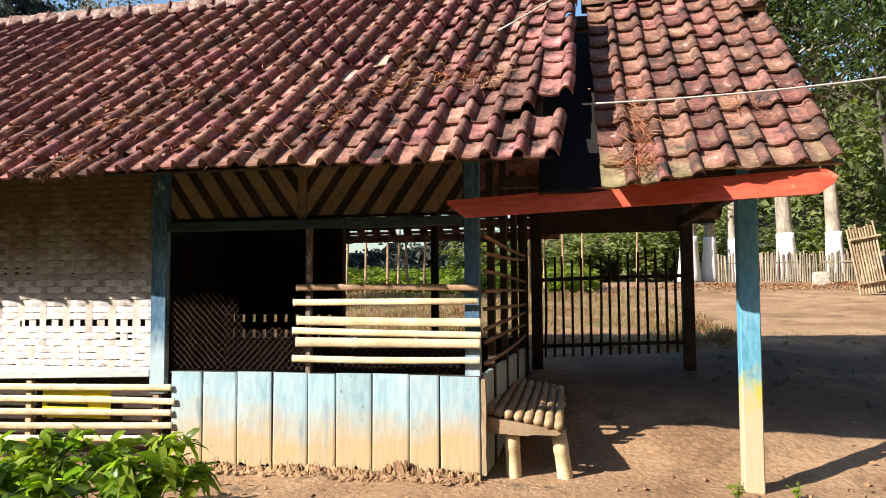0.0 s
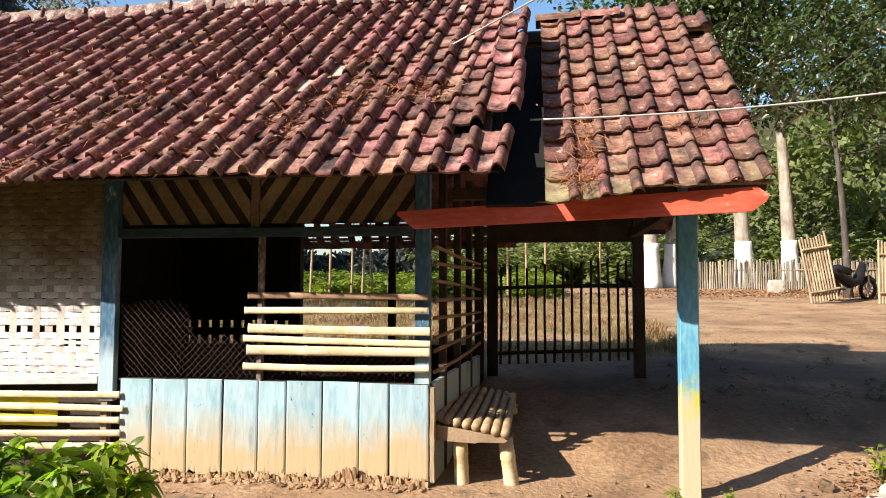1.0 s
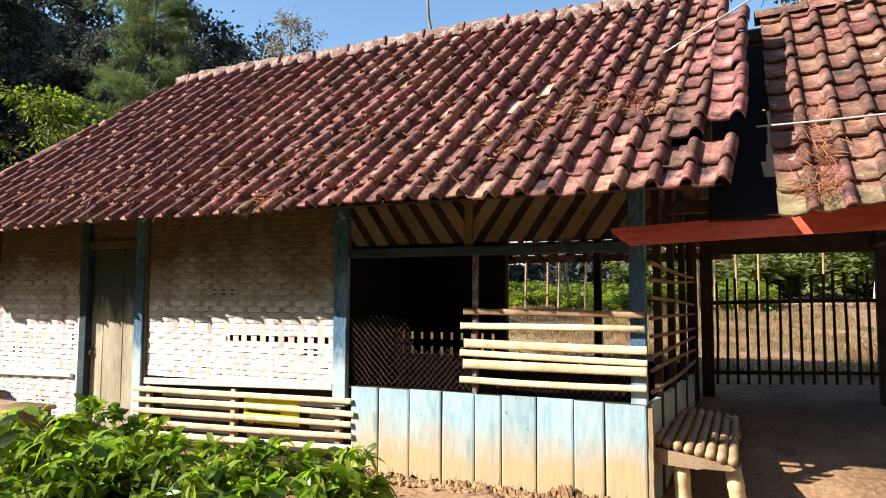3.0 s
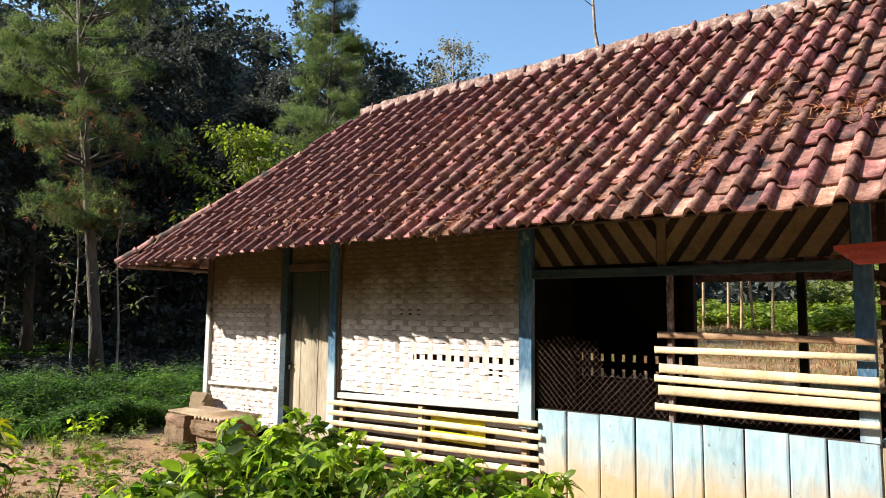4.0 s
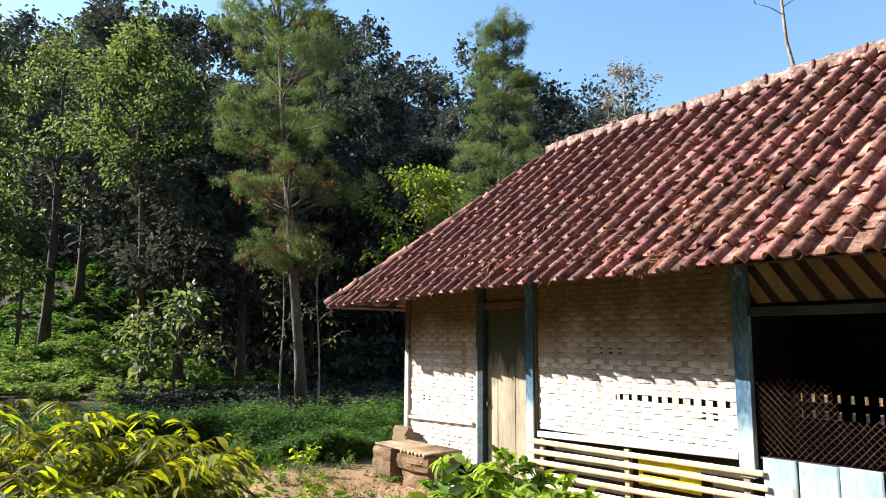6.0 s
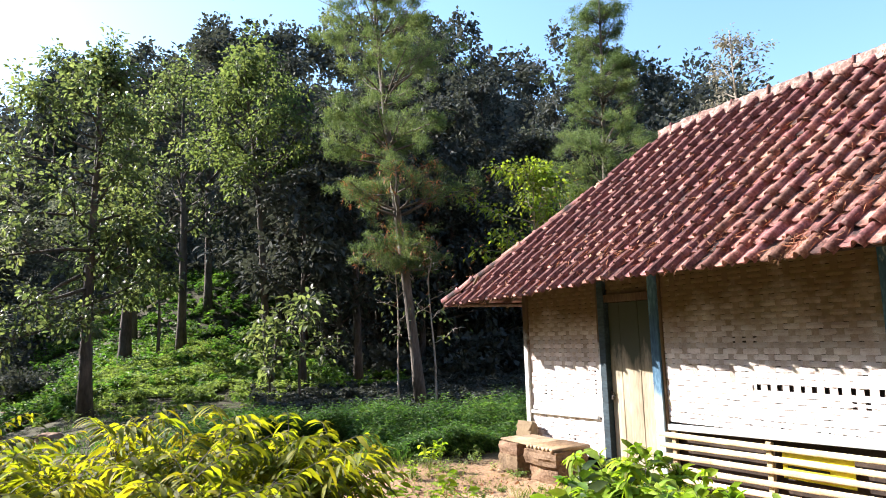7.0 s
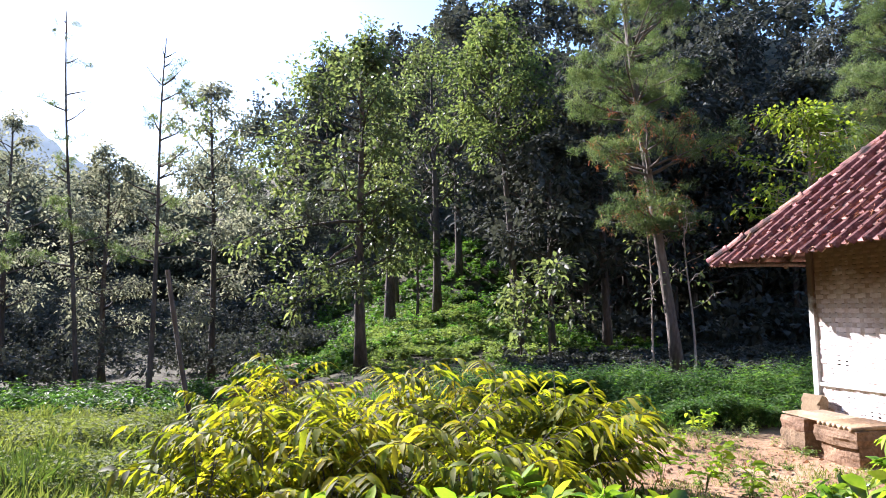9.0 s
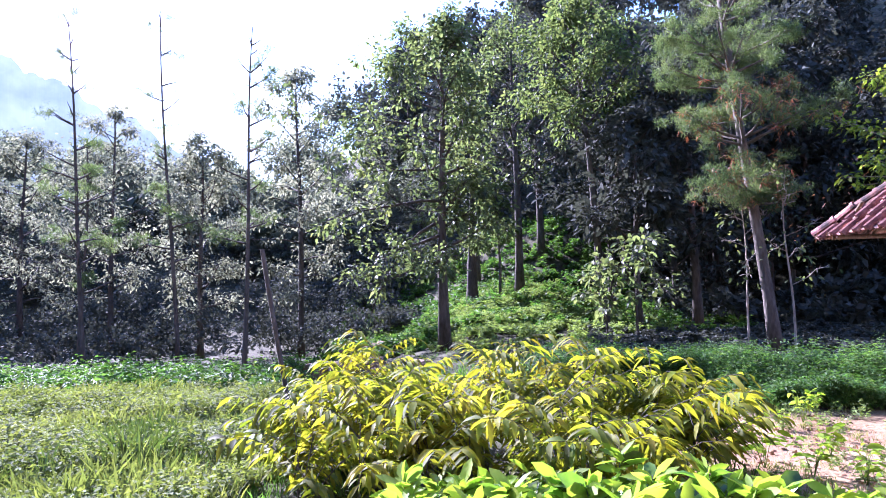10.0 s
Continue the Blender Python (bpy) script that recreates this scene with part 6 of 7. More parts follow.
for i in range(15):
    x = 0.03 + i * 0.1005
    part("picket", bamboo(1.10 + rt.uniform(-0.03, 0.05), 0.017, rt, 0.5, 0.01, 6), M["dark_wood"], gate, "", pose(x, 7.62, 0.64 + 0.005 * i, 0, rt.uniform(-1, 1), 0))
for z0, z1 in ((1.50, 1.535), (0.76, 0.82)):
    a, b = Vector((-0.02, 7.655, z0)), Vector((1.52, 7.655, z1))
    part("rail", bamboo((b - a).length, 0.022, rt, 0.4, 0.01, 6), M["dark_wood"], gate, "", along(a, b))

# ---- bench under the porch ----
bench = thing("bench", "bamboo bench with split cane seat on thick legs", "bench", pose(-0.05, 5.12, 0))
rb = random.Random(6)
for i in range(8):
    x = -0.27 + i * 0.074
    top = 0.487 - 0.011 * i
    pts = [(x + rb.uniform(-0.004, 0.004), -0.02 - 0.018 * i + 0.02 * rb.random(), top)] + [(x, k * 0.44, top) for k in range(1, 5)]
    part("seat_cane", tube(pts, [0.035, 0.035, 0.034, 0.035, 0.034], 10), M["bamboo_old"], bench)
bm = bmesh.new()
outline = ((-0.30, 0.335), (0.02, 0.325), (0.05, 0.335), (0.24, 0.340), (0.27, 0.360), (0.20, 0.385), (0.06, 0.405), (-0.30, 0.452))
f0 = [bm.verts.new((u, -0.06 - 0.10 * (u + 0.3), w)) for u, w in outline]
f1 = [bm.verts.new((u, -0.03 - 0.10 * (u + 0.3), w)) for u, w in outline]
bm.faces.new(f0), bm.faces.new(f1[::-1])
for i in range(len(f0)):
    j = (i + 1) % len(f0)
    bm.faces.new((f0[i], f1[i], f1[j], f0[j]))
bmesh.ops.recalc_face_normals(bm, faces=bm.faces)
part("end_board", bm, M["panel_wood"], bench, "broken tan end board")
for y in (0.07, 1.5):
    part("cross_bar", bamboo(0.60, 0.028, rb, 0.3), M["bamboo_old"], bench, "", pose(-0.29, y, 0.425, 0, 98.5, 0))
for x, y, lx, h in ((-0.09, 0.03, -2.5, 0.37), (0.29, 0.03, -8, 0.345), (-0.15, 1.5, -2, 0.22), (0.24, 1.5, -8, 0.18)):
    part("leg", tube([(0, 0, -0.12), (0, 0, 0.02), (0, 0, h * 0.55), (0, 0, h * 0.57), (0, 0, h)], [0.060, 0.058, 0.056, 0.060, 0.055], 14), M["bamboo"], bench, "", pose(x, y, gz(x, y + 5.12), 0, lx, 0))


# ---- stone seat by the door ----
def rock(sx, sy, sz, seed, rough=0.10, square=0.84):
    bm = bmesh.new()
    bmesh.ops.create_icosphere(bm, subdivisions=3, radius=1.0)
    for v in bm.verts:
        c = v.co.copy()
        k = max(abs(c.x), abs(c.y), abs(c.z))
        c = c.lerp(c / k, square)
        c *= 1 + rough * noise.noise(v.co * 1.6 + Vector((seed * 3.1, seed, 0))) + 0.022 * noise.noise(v.co * 5 + Vector((seed, 0, 0)))
        v.co = Vector((c.x * sx, c.y * sy, c.z * sz))
    return bm


def block(sx, sy, sz, seed, rough=0.10):
    """A roughly squared stone with worn corners and uneven faces."""
    bm = bmesh.new()
    bmesh.ops.create_cube(bm, size=2.0)
    bmesh.ops.subdivide_edges(bm, edges=bm.edges[:], cuts=5, use_grid_fill=True)
    for v in bm.verts:
        c = v.co.copy()
        c = c.lerp(c.normalized() * 1.25, 0.16)
        c *= 1 + rough * noise.noise(v.co * 1.1 + Vector((seed * 3.1, seed, 0))) + 0.05 * noise.noise(v.co * 3.1 + Vector((seed, 0, 0)))
        v.co = Vector((c.x * sx, c.y * sy, c.z * sz))
    return bm


seat = thing("stone_bench", "low seat of stacked rough stones topped with board and canes", "bench", pose(-6.95, 4.55, 0))
for x, y, z, sx, sy, sz, s in ((-0.39, 0.0, 0.10, 0.22, 0.28, 0.125, 1), (-0.40, -0.01, 0.285, 0.20, 0.27, 0.075, 2), (0.30, -0.03, 0.08, 0.24, 0.24, 0.11, 3), (0.27, -0.06, 0.265, 0.28, 0.26, 0.085, 4)):
    part("stone", block(sx, sy, sz, s), M["stone"], seat, "", pose(x, y, z, 0, 0, 3 * s - 6))
part("seat_board", boxed(-0.60, 0.12, -0.22, 0.04, 0.0, 0.020, 0.004), M["bare_wood"], seat, "", pose(0, 0, 0.362, 1, 1.5, 3))
part("seat_board", boxed(-0.56, 0.10, 0.06, 0.27, 0.0, 0.020, 0.004), M["bare_wood"], seat, "", pose(0, 0, 0.365, 0, 0.8, 1))
for i in range(10):
    x = 0.06 + i * 0.05
    part("seat_cane", tube([(x, -0.30 + 0.012 * (i % 3), 0.366), (x + 0.005, 0.0, 0.372), (x, 0.26, 0.370)], 0.026, 8), M["bamboo_old"], seat)
tagged(part("wood_block", rock(0.15, 0.07, 0.12, 9, 0.05, 0.93), M["panel_wood"], m=pose(-7.72, 4.86, 0.42, -8, 0, 4)), "tan sawn block leaning by the wall corner", "block")


# ---- wires ----
def sagging(a, b, sag, n=24):
    a, b = Vector(a), Vector(b)
    return [a.lerp(b, i / n) - Vector((0, 0, sag * 4 * (i / n) * (1 - i / n))) for i in range(n + 1)]


tagged(part("cable", tube(sagging((0.40, 4.6, 2.66), (4.6, 4.7, 3.05), 0.10), 0.007, 6), M["cable"]), "pale cable strung across from the porch roof", "cable")


tagged(part("cable", tube(sagging((-0.23, 5.23, 3.46), (3.6, 5.7, 5.7), 0.03), 0.007, 6), M["cable"]), "pale cable rising from the roof tiles", "cable")

# ---- foreground bushes ----
def bush(name, x, y, radius, height, stems, per, size, wide, seed, label, group="", young=0.3, limp=0.55):
    """Leafy stems from one foot: dark glossy leaves along them, pale limp young ones at the tips."""
    R = np.random.default_rng(seed)
    ob = thing(name, label, "bush", pose(x, y, gz(x, y)), group)
    lines, B, W, T, V = [], [], [], [], []
    for s in range(stems):
        a = R.uniform(0, 6.283)
        q = R.random() ** 0.5
        foot = np.array([math.cos(a) * radius[0] * q, math.sin(a) * radius[1] * q, -0.05])
        top = height * R.uniform(0.6, 1.05) * (1 - 0.25 * q)
        out = np.array([math.cos(a), math.sin(a)]) * R.uniform(0.02, 0.2)
        pts = [tuple(foot + np.array([out[0] * f * f, out[1] * f * f, top * f])) for f in (0, 0.2, 0.4, 0.6, 0.8, 1.0)]
        lines.append((pts, [0.007 * (1 - 0.7 * k / 5) for k in range(6)]))
        P = np.array(pts)
        f = 0.2 + 0.75 * R.random(per) ** 0.6
        i = np.minimum((f * 5).astype(int), 4)
        u = (f * 5 - i)[:, None]
        B.append(P[i] * (1 - u) + P[i + 1] * u)
        th = R.uniform(0, 6.283, per)
        W.append(np.stack([np.cos(th), np.sin(th), 0.15 + 0.8 * f + R.normal(size=per) * 0.25], 1))
        if R.random() < young:
            k = 14
            th = R.uniform(0, 6.283, k)
            T.append(P[-1] - np.array([0, 0, 1]) * (R.random((k, 1)) * 0.08))
            V.append(np.stack([np.cos(th), np.sin(th), 0.5 + R.normal(size=k) * 0.4], 1))
    tagged(part("stem_frame", tubes(lines, 4), M["bark"], ob), kind="stuff")
    B, W = np.concatenate(B), np.concatenate(W)
    tagged(part("foliage", leaves("foliage", B, W, size * (0.55 + 0.75 * R.random(len(B))), wide, R, 0.16, 0.28, True), M["leaf_bush"], ob), kind="stuff")
    T, V = np.concatenate(T), np.concatenate(V)
    part("young_growth", leaves("young_growth", T, V, size * (0.55 + 0.6 * R.random(len(T))), wide * 0.85, R, 0.12, limp, True), M["leaf_young"], ob, "pale young leaves")["kind"] = "stuff"
    return ob


def feather_bush(name, x, y, radius, height, stems, seed, label, group="", size=0.14, wide=0.24):
    """Thin stems with arching side twigs, each twig carrying two ranks of long hanging leaves."""
    R = np.random.default_rng(seed)
    ob = thing(name, label, "bush", pose(x, y, gz(x, y)), group)
    lines, B, W = [], [], []
    for s in range(stems):
        a = R.uniform(0, 6.283)
        q = R.random() ** 0.5
        foot = np.array([math.cos(a) * radius[0] * q, math.sin(a) * radius[1] * q, -0.05])
        top = height * R.uniform(0.45, 1.22) * (1 - 0.2 * q)
        lean = R.normal(size=2) * 0.12
        pts = [foot + np.array([lean[0] * f, lean[1] * f, top * f]) for f in (0, 0.25, 0.5, 0.75, 1.0)]
        lines.append(([tuple(p) for p in pts], [0.010, 0.009, 0.007, 0.005, 0.004]))
        for k in range(R.integers(4, 7)):
            f = 0.35 + 0.65 * (k + R.random()) / 6
            i = min(int(f * 4), 3)
            p = pts[i] * (1 - (f * 4 - i)) + pts[i + 1] * (f * 4 - i)
            th = R.uniform(0, 6.283)
            ln = R.uniform(0.25, 0.6)
            d = np.array([math.cos(th), math.sin(th)])
            tw = [p + np.array([d[0] * ln * g, d[1] * ln * g, ln * (1.4 * g - 0.75 * g * g)]) for g in (0, 0.25, 0.5, 0.75, 1.0)]
            lines.append(([tuple(v) for v in tw], [0.004, 0.0035, 0.003, 0.0025, 0.002]))
            m = 9
            for g in (np.arange(m) + 0.8) / m:
                j = min(int(g * 4), 3)
                c = tw[j] * (1 - (g * 4 - j)) + tw[j + 1] * (g * 4 - j)
                for sg in (1, -1):
                    B.append(c)
                    W.append((d[0] * 0.75 - d[1] * sg, d[1] * 0.75 + d[0] * sg, 0.05 + 0.25 * R.normal()))
    tagged(part("stem_frame", tubes(lines, 3), M["bark"], ob), kind="stuff")
    B, W = np.array(B), np.array(W)
    tagged(part("foliage", leaves("foliage", B, W, size * (0.65 + 0.6 * R.random(len(B))), wide, R, 0.10, 0.55, True), M["leaf_willow"], ob), kind="stuff")
    return ob


G1, G2, G3 = "bushes before the house", "yellow-green bushes", "glossy plants at the front"
for i, (x, y, rx, ry, h, st) in enumerate(((-3.9, 2.6, 0.6, 0.5, 0.78, 34), (-3.1, 3.2, 0.55, 0.5, 0.78, 32), (-2.35, 3.4, 0.45, 0.4, 0.72, 26), (-4.4, 3.5, 0.45, 0.4, 0.84, 22))):
    bush("leafy_bush", x, y, (rx, ry), h, st, 24, 0.172, 0.36, 60 + i, "green bush with glossy and pale young leaves", G1, 0.85, 0.8)
for i, (x, y, rx, ry, h, st) in enumerate(((-7.3, -1.3, 0.7, 0.7, 0.96, 24), (-6.5, 0.2, 0.7, 0.8, 0.97, 28), (-5.5, -1.1, 0.6, 0.7, 0.82, 24), (-5.8, 1.2, 0.6, 0.5, 0.82, 20), (-6.6, -1.75, 0.35, 0.3, 0.80, 9), (-5.2, 0.3, 0.5, 0.5, 0.80, 16))):
    feather_bush("feathery_bush", x, y, (rx, ry), h, st, 70 + i, "yellow-green bush with two ranks of hanging leaves", G2, 0.158, 0.235)
for i, (x, y, rx, ry, h, st) in enumerate(((-3.95, -0.7, 0.4, 0.4, 0.72, 22), (-3.85, 0.1, 0.4, 0.4, 0.78, 24), (-3.8, 0.8, 0.4, 0.4, 0.72, 22), (-3.8, 1.5, 0.4, 0.35, 0.6, 18), (-4.4, -0.3, 0.35, 0.5, 0.6, 16))):
    bush("glossy_bush", x, y, (rx, ry), h, st, 16, 0.19, 0.40, 80 + i, "glossy bush with bright upright leaves", G3, 1.0, 0.12)
tagged(part("stake", bamboo(2.3, 0.030, rb, 0.4, 0.02), M["bark"], m=along((-8.3, -2.26, gz(-8.3, -2.26) - 0.1), (-8.3, -2.65, 2.15))), "thin dark leaning bamboo stake", "stake")

# ---- yard beyond the porch ----
fence = thing("fence", "weathered bamboo picket fence across the yard", "fence")
rf = random.Random(12)
fy = 22.5
for i in range(130):
    x = 5.0 + i * 0.072
    y = fy + 0.12 * math.sin(x * 0.8)
    part("picket", bamboo(0.95 + rf.uniform(-0.08, 0.08), 0.035, rf, 0.5, 0.01, 5), M["weathered_cane"], fence, "", pose(x, y, gz(x, y) - 0.05, rf.uniform(-2, 2), rf.uniform(-2.5, 2.5), 0))
part("rail", tube([(5.0, fy + 0.05, gz(5, fy) + 0.6), (14.4, fy + 0.05, gz(14, fy) + 0.6)], 0.03, 6), M["bare_wood"], fence)


def leaning_panel(x, y, rz, tilt, w, h, seed):
    R = random.Random(seed)
    ob = thing("bamboo_panel", "loose panel of weathered bamboo canes tied upright", "panel", pose(x, y, gz(x, y), 0, tilt, rz), "bamboo panels")
    for i in range(int(w / 0.07)):
        part("cane", bamboo(h * R.uniform(0.95, 1.04), 0.028, R, 0.5, 0.01, 5), M["bare_wood"], ob, "", pose(i * 0.07, 0, 0))
    for z in (0.25, h * 0.8):
        part("rail", bamboo(w, 0.03, R, 0.4, 0.01, 5), M["bare_wood"], ob, "", pose(0, -0.05, z, 0, 90, 0))
    return ob


leaning_panel(6.93, 17.0, 10, -10, 0.72, 1.6, 1)
leaning_panel(8.42, 17.0, 0, 1, 2.4, 1.45, 2)
for i, (x, y, r, s, ln) in enumerate(((7.4, 23.6, 0.28, 91, (-0.6, 0)), (8.75, 23.4, 0.25, 92, (-0.3, 0)), (4.45, 24.5, 0.30, 93, (0.2, 0)), (5.2, 25.0, 0.22, 94, (0.5, 0)), (6.1, 25.4, 0.18, 95, (0.1, 0)))):
    broad_tree(x, y, 11.5, 0.50, 3.4, r, s, leaf="leaf_dark", per=17, size=0.20, limbs=22, lean=ln, bark="pale_bark", label="tall yard tree with whitewashed trunk foot", gap=0.2, whitewash=1.75)
broad_tree(8.6, 19.0, 8.5, 0.47, 2.3, 0.10, 97, leaf="leaf_dark", per=13, size=0.18, limbs=18, lean=(-0.3, 0), label="dark-stemmed leafy tree beside the yard gate", gap=0.35)
broad_tree(10.9, 20.2, 9.8, 0.48, 3.0, 0.16, 99, leaf="leaf_broad", per=17, size=0.20, limbs=24, bark="pale_bark", label="dense broad-leaved tree beyond the bamboo panels", gap=0.12)
broad_tree(13.5, 24.0, 9.5, 0.42, 3.6, 0.2, 98, per=14, size=0.26, limbs=20, label="leafy tree beyond the fence")
# poles in the field
poles = [(2.45, 22), (-0.70, 17.9), (-0.30, 17.9), (0.20, 17.9), (0.68, 18.0), (-5.75, 17.9), (-5.2, 17.9), (-4.6, 18.0), (-4.25, 17.8), (-4.0, 18.0), (-3.55, 17.9)]
for i, (x, y) in enumerate(poles):
    tagged(part("field_pole", bamboo(rf.uniform(2.8, 3.6), 0.036, rf, 0.5, 0.02, 6), M["bamboo_old"], m=pose(x, y, gz(x, y) - 0.1, rf.uniform(-2, 2), rf.uniform(-2, 2), 0)), "weathered upright bamboo pole in the field", "pole", "field poles")


# stones and leaf litter near the yard corner
for i, (x, y, s, mt) in enumerate(((2.75, 4.95, 0.08, "pale_stone"), (2.95, 5.25, 0.07, "pale_stone"), (2.55, 5.35, 0.06, "stone"), (3.2, 5.0, 0.09, "pale_stone"), (3.1, 5.6, 0.09, "stone"))):
    tagged(part("stone", rock(s, s * 0.8, s * 0.7, 20 + i), M[mt], m=pose(x, y, gz(x, y) + s * 0.35, 10 * i, 0, 40 * i)), "grey rubble stone among fallen leaves", "stone", "rubble stones")
R7 = np.random.default_rng(15)


def litter(name, cx, cy, sx, sy, n, size, label, mat="leaf_dry", lift=0.02):
    x, y = R7.normal(cx, sx, n), R7.normal(cy, sy, n)
    B = np.stack([x, y, ground_z(x, y) + R7.random(n) * lift + 0.012], 1)
    W = np.concatenate([R7.normal(size=(n, 2)), R7.normal(size=(n, 1)) * 0.25], 1)
    tagged(part(name, leaves(name, B, W, size * (0.5 + R7.random(n)), 0.5, R7, 0.2, 0.05), M[mat]), label, "leaves", kind="stuff")


litter("leaf_litter", 3.3, 5.25, 0.36, 0.36, 1300, 0.048, "brown fallen leaves heaped at the yard corner", lift=0.08)
litter("yard_litter", 7.0, 20.2, 3.0, 0.9, 3800, 0.085, "brown fallen leaves scattered before the fence")
litter("front_litter", -6.6, 3.0, 1.1, 0.8, 420, 0.06, "dry leaves fallen before the house")
litter("path_litter", -2.0, 4.4, 3.0, 0.5, 260, 0.04, "small dry scraps on the earth by the wall")

for a, b in (((-0.8, 20, gz(-0.8, 20) + 2.35), (0.3, 20, gz(0.2, 20) + 2.4)), ((-6.0, 20.1, gz(-6, 20) + 2.3), (-4.4, 20.2, gz(-4.4, 20) + 2.25))):
    tagged(part("cross_pole", bamboo((Vector(b) - Vector(a)).length, 0.04, rf, 0.5, 0.01, 6), M["bamboo"], m=along(a, b)), "pale bamboo pole tied across the field poles", "pole", "field poles")


def small_building(x, y, w, d, h, label):
    ob = thing("small_building", label, "building", pose(x, y, gz(x, y)))
    part("wall", boxed(0, w, 0, d, -0.3, h, 0.02), M["plaster"], ob)
    slab([(-0.3, -0.4, h + 0.02), (w + 0.3, -0.4, h + 0.02), (w + 0.3, d / 2, h + 0.9), (-0.3, d / 2, h + 0.9)], 0.06, "roof", "tile_rest", ob)
    slab([(-0.3, d / 2, h + 0.9), (w + 0.3, d / 2, h + 0.9), (w + 0.3, d + 0.4, h + 0.02), (-0.3, d + 0.4, h + 0.02)], 0.06, "back_roof", "tile_rest", ob)
    for i in range(2):
        part("window", boxed(w * (0.2 + 0.45 * i), w * (0.2 + 0.45 * i) + 0.6, -0.03, 0.02, h * 0.35, h * 0.75, 0.005), M["glass"], ob)
    return ob


small_building(-1.6, 33.0, 3.6, 3.0, 1.3, "low white plastered building far behind the gate")


def parked_car(x, y, rz):
    ob = thing("car", "white parked car behind the fence", "car", pose(x, y, gz(x, y), 0, 0, rz))
    bm = bmesh.new()
    side = ((-1.8, 0.35), (1.8, 0.35), (1.85, 0.75), (1.1, 0.92), (0.55, 1.42), (-1.2, 1.45), (-1.75, 0.95))
    for yy in (-0.75, 0.75):
        for u, w in side:
            bm.verts.new((u, yy, w))
    bm.verts.ensure_lookup_table()
    k = len(side)
    bm.faces.new(bm.verts[:k]), bm.faces.new(bm.verts[k:][::-1])
    for i in range(k):
        bm.faces.new((bm.verts[i], bm.verts[k + i], bm.verts[k + (i + 1) % k], bm.verts[(i + 1) % k]))
    bmesh.ops.recalc_face_normals(bm, faces=bm.faces)
    bmesh.ops.bevel(bm, geom=list(bm.edges), offset=0.06, segments=2, affect="EDGES")
    part("body", bm, M["white_paint"], ob)
    for yy in (-0.757, 0.757):
        part("side_window", boxed(-1.0, 0.42, yy - 0.004, yy + 0.004, 0.98, 1.34, 0.002), M["glass"], ob)
    part("rear_window", boxed(-1.0, 1.0, -0.6, 0.6, -0.004, 0.004, 0), M["glass"], ob, "", pose(-1.50, 0, 1.21, 0, -42, 0) @ Matrix.Diagonal((0.22, 1, 1, 1)))
    for u in (-1.15, 1.15):
        for yy in (-0.70, 0.70):
            wheel = part("wheel", tube([(u, yy - 0.09, 0.32), (u, yy + 0.09, 0.32)], 0.32, 16), M["plastic"], ob)
            part("rim", tube([(u, yy - 0.095, 0.32), (u, yy + 0.095, 0.32)], 0.19, 12), M["chrome"], wheel)
    return ob


parked_car(7.9, 27.5, 20)


def motorcycle(x, y, rz):
    """A scooter-like machine at rest on its stand."""
    ob = thing("motorcycle", "black motorcycle parked in the shade beside the bamboo panels", "motorcycle", pose(x, y, gz(x, y), 6, 0, rz))
    for u in (-0.58, 0.62):
        ring = [(u + 0.24 * math.cos(a), 0, 0.29 + 0.24 * math.sin(a)) for a in np.linspace(0, 2 * math.pi, 21)]
        wheel = part("wheel", tube(ring, 0.05, 8), M["plastic"], ob)
        for k in range(5):
            a = k * math.pi / 5
            part("spoke", tube([(u - 0.22 * math.cos(a), 0, 0.29 - 0.22 * math.sin(a)), (u + 0.22 * math.cos(a), 0, 0.29 + 0.22 * math.sin(a))], 0.012, 5), M["chrome"], wheel)
    part("body", tube([(-0.75, 0, 0.72), (-0.4, 0, 0.66), (0.0, 0, 0.45), (0.25, 0, 0.5), (0.42, 0, 0.95)], [0.07, 0.13, 0.14, 0.13, 0.09], 10), M["plastic"], ob)
    part("seat", tube([(-0.72, 0, 0.80), (-0.4, 0, 0.79), (-0.02, 0, 0.74)], [0.08, 0.13, 0.09], 10), M["plastic"], ob)
    for s in (-0.07, 0.07):
        part("fork", tube([(0.62, s, 0.29), (0.42, s, 0.95)], 0.022, 6), M["chrome"], ob)
    part("handlebar", tube([(0.36, -0.34, 1.02), (0.42, 0, 0.98), (0.36, 0.34, 1.02)], 0.016, 6), M["iron"], ob)
    part("headlamp", tube([(0.44, 0, 0.88), (0.53, 0, 0.87)], [0.09, 0.07], 12), M["chrome"], ob)
    part("mirror", tube([(0.36, 0.28, 1.02), (0.34, 0.34, 1.22), (0.34, 0.36, 1.28)], [0.008, 0.008, 0.05], 8), M["iron"], ob)
    part("exhaust", tube([(0.0, 0.12, 0.28), (-0.7, 0.14, 0.34)], [0.03, 0.055], 8), M["chrome"], ob)
    part("front_guard", tube([(0.40, 0, 0.52), (0.62, 0, 0.60), (0.84, 0, 0.50)], [0.05, 0.07, 0.04], 8), M["plastic"], ob)
    return ob


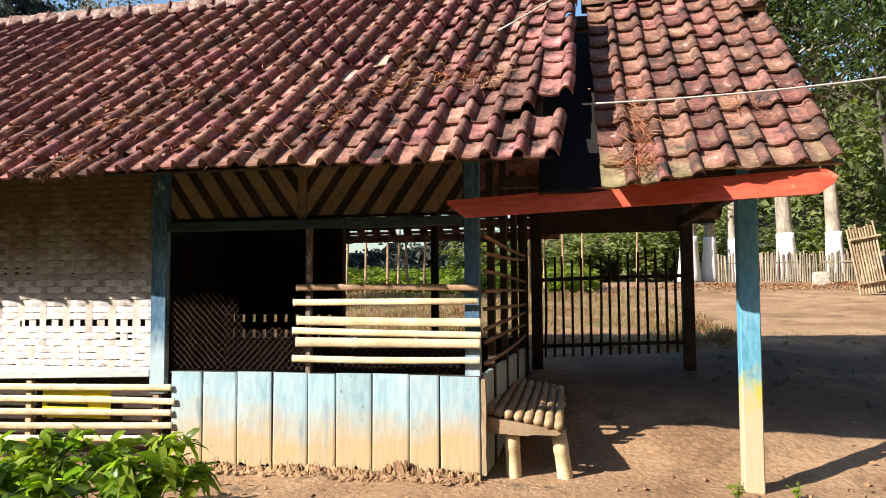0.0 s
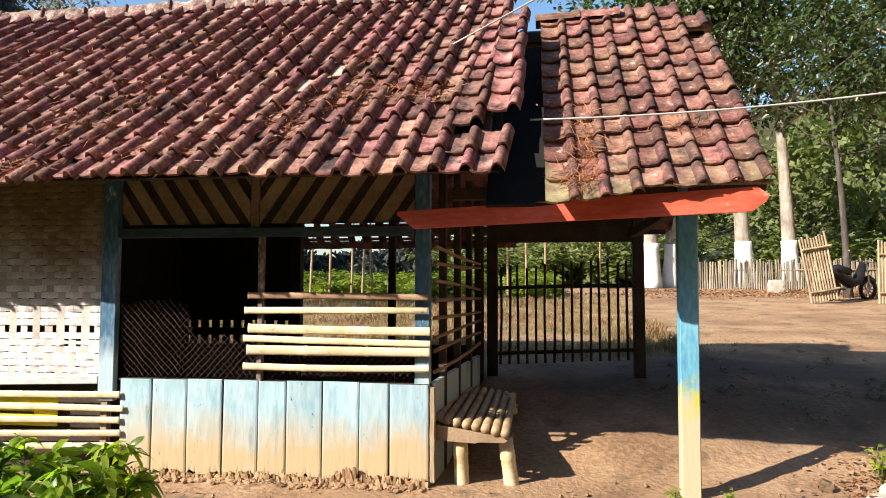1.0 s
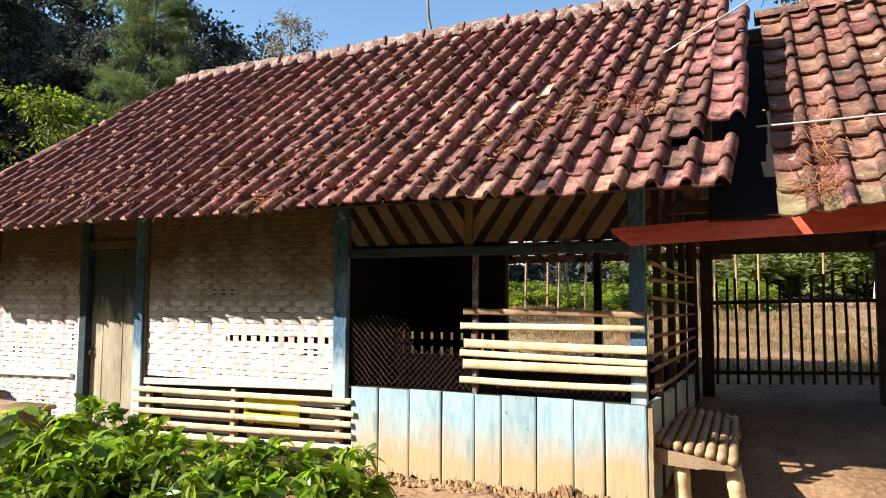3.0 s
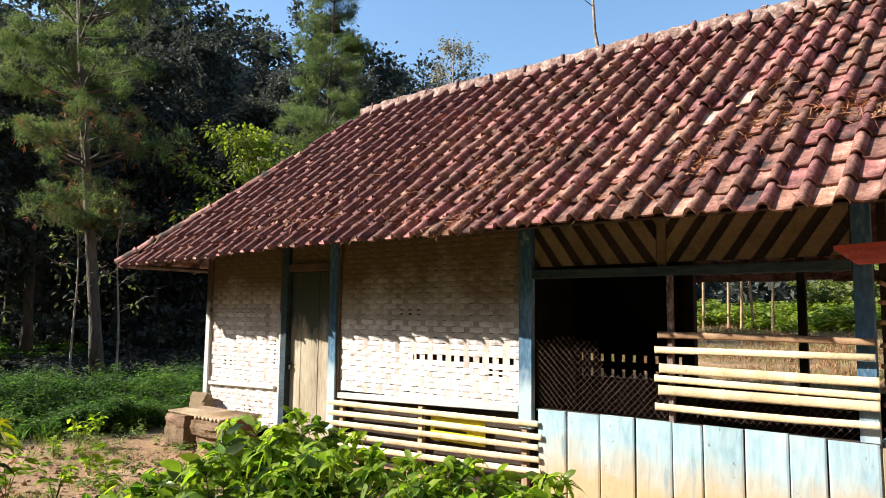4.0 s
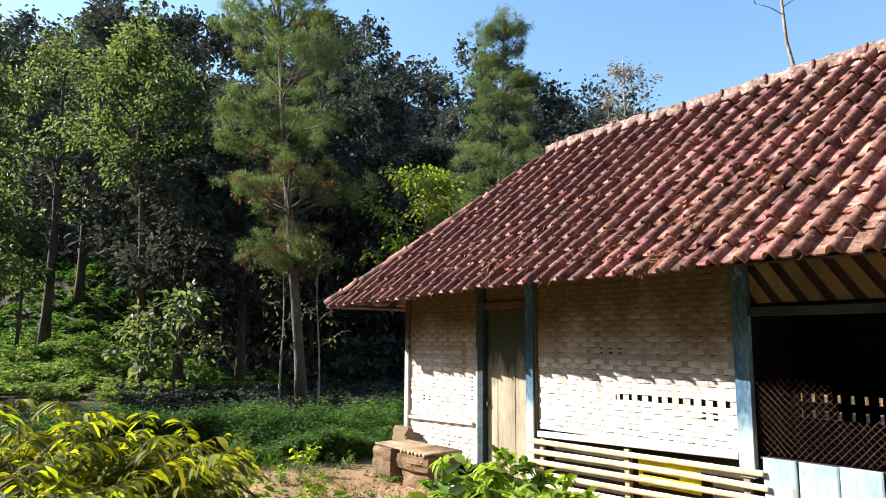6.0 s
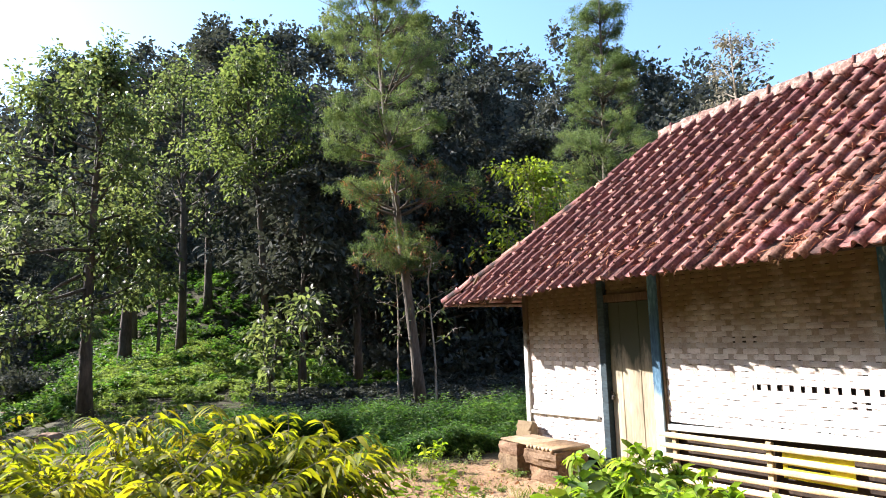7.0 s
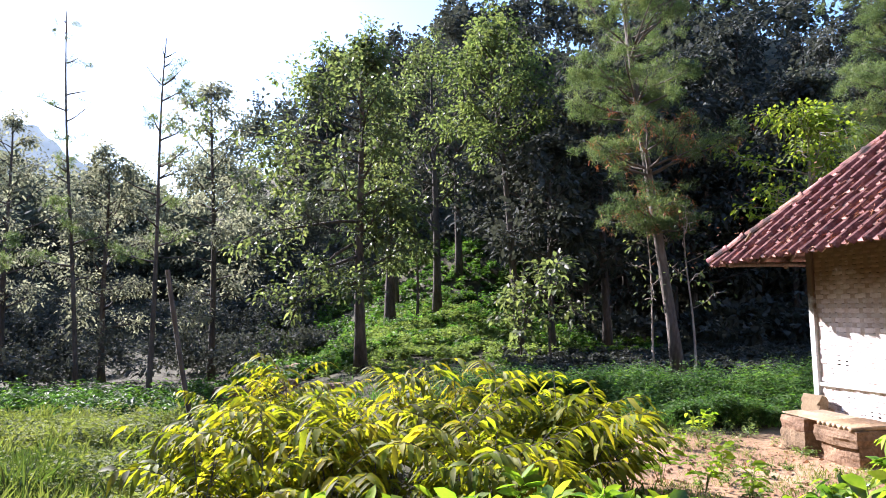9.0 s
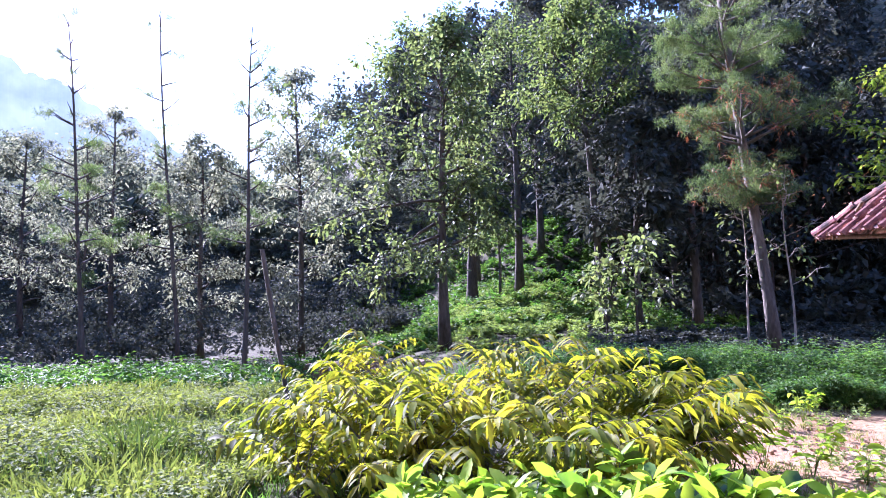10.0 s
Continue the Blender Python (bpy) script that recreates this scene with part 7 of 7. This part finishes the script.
motorcycle(8.25, 18.2, 25)
tagged(part("pale_rock", rock(0.20, 0.16, 0.20, 33), M["pale_stone"], m=pose(7.26, 20.4, gz(7.26, 20.4) + 0.18)), "pale boulder lying before the fence", "stone")


def seedling(x, y, h, seed):
    R = np.random.default_rng(seed)
    ob = thing("seedling", "small green seedling growing from the earth", "plant", pose(x, y, gz(x, y)), "seedlings")
    stalks, B, W = [], [], []
    for k in range(5):
        th, out = R.uniform(0, 6.283), h * R.uniform(0.1, 0.5)
        tip = np.array([math.cos(th) * out, math.sin(th) * out, h * R.uniform(0.6, 1.0)])
        stalks.append(([(0, 0, -0.02), tuple(tip * np.array([0.35, 0.35, 0.55])), tuple(tip)], [0.004, 0.003, 0.002]))
        for f in np.linspace(0.45, 1.0, 6):
            a = R.uniform(0, 6.283)
            B.append(tip * np.array([f * f, f * f, f]))
            W.append((math.cos(a), math.sin(a), 0.35 + 0.3 * R.normal()))
    part("stem", tubes(stalks, 4), M["leaf_fern"], ob)
    part("foliage", leaves("foliage", np.array(B), np.array(W), h * (0.22 + 0.22 * R.random(len(B))), 0.34, R, 0.15, 0.4, True), M["leaf_young"], ob)


for i, (x, y, h) in enumerate(((1.35, 4.75, 0.16), (1.75, 4.85, 0.12), (3.0, 5.5, 0.28), (-4.9, 2.3, 0.30), (-5.6, 2.6, 0.36), (-5.9, 2.35, 0.42), (-5.2, 3.2, 0.26), (-6.7, 3.0, 0.3), (-8.0, 3.5, 0.34), (-8.4, 3.9, 0.3), (-7.7, 3.1, 0.22), (-6.2, 2.1, 0.42))):
    seedling(x, y, h, 300 + i)

# wet stones along the stream
rs = random.Random(52)
for i in range(26):
    x = rs.uniform(-27.5, -17.2)
    c = min(1.2, max(-4.5, -2.0 + 0.9 * math.sin(x * 0.35)))
    y, s = c + rs.gauss(0, 0.7), rs.uniform(0.12, 0.38)
    tagged(part("stream_stone", rock(s, s * rs.uniform(0.6, 1.0), s * 0.6, 60 + i, 0.2, 0.5), M["stone"], m=pose(x, y, max(gz(x, y), -0.62) + s * 0.25, 0, 0, rs.uniform(0, 360))), "dark wet stone lying in the stream bed", "stone", "stream stones")
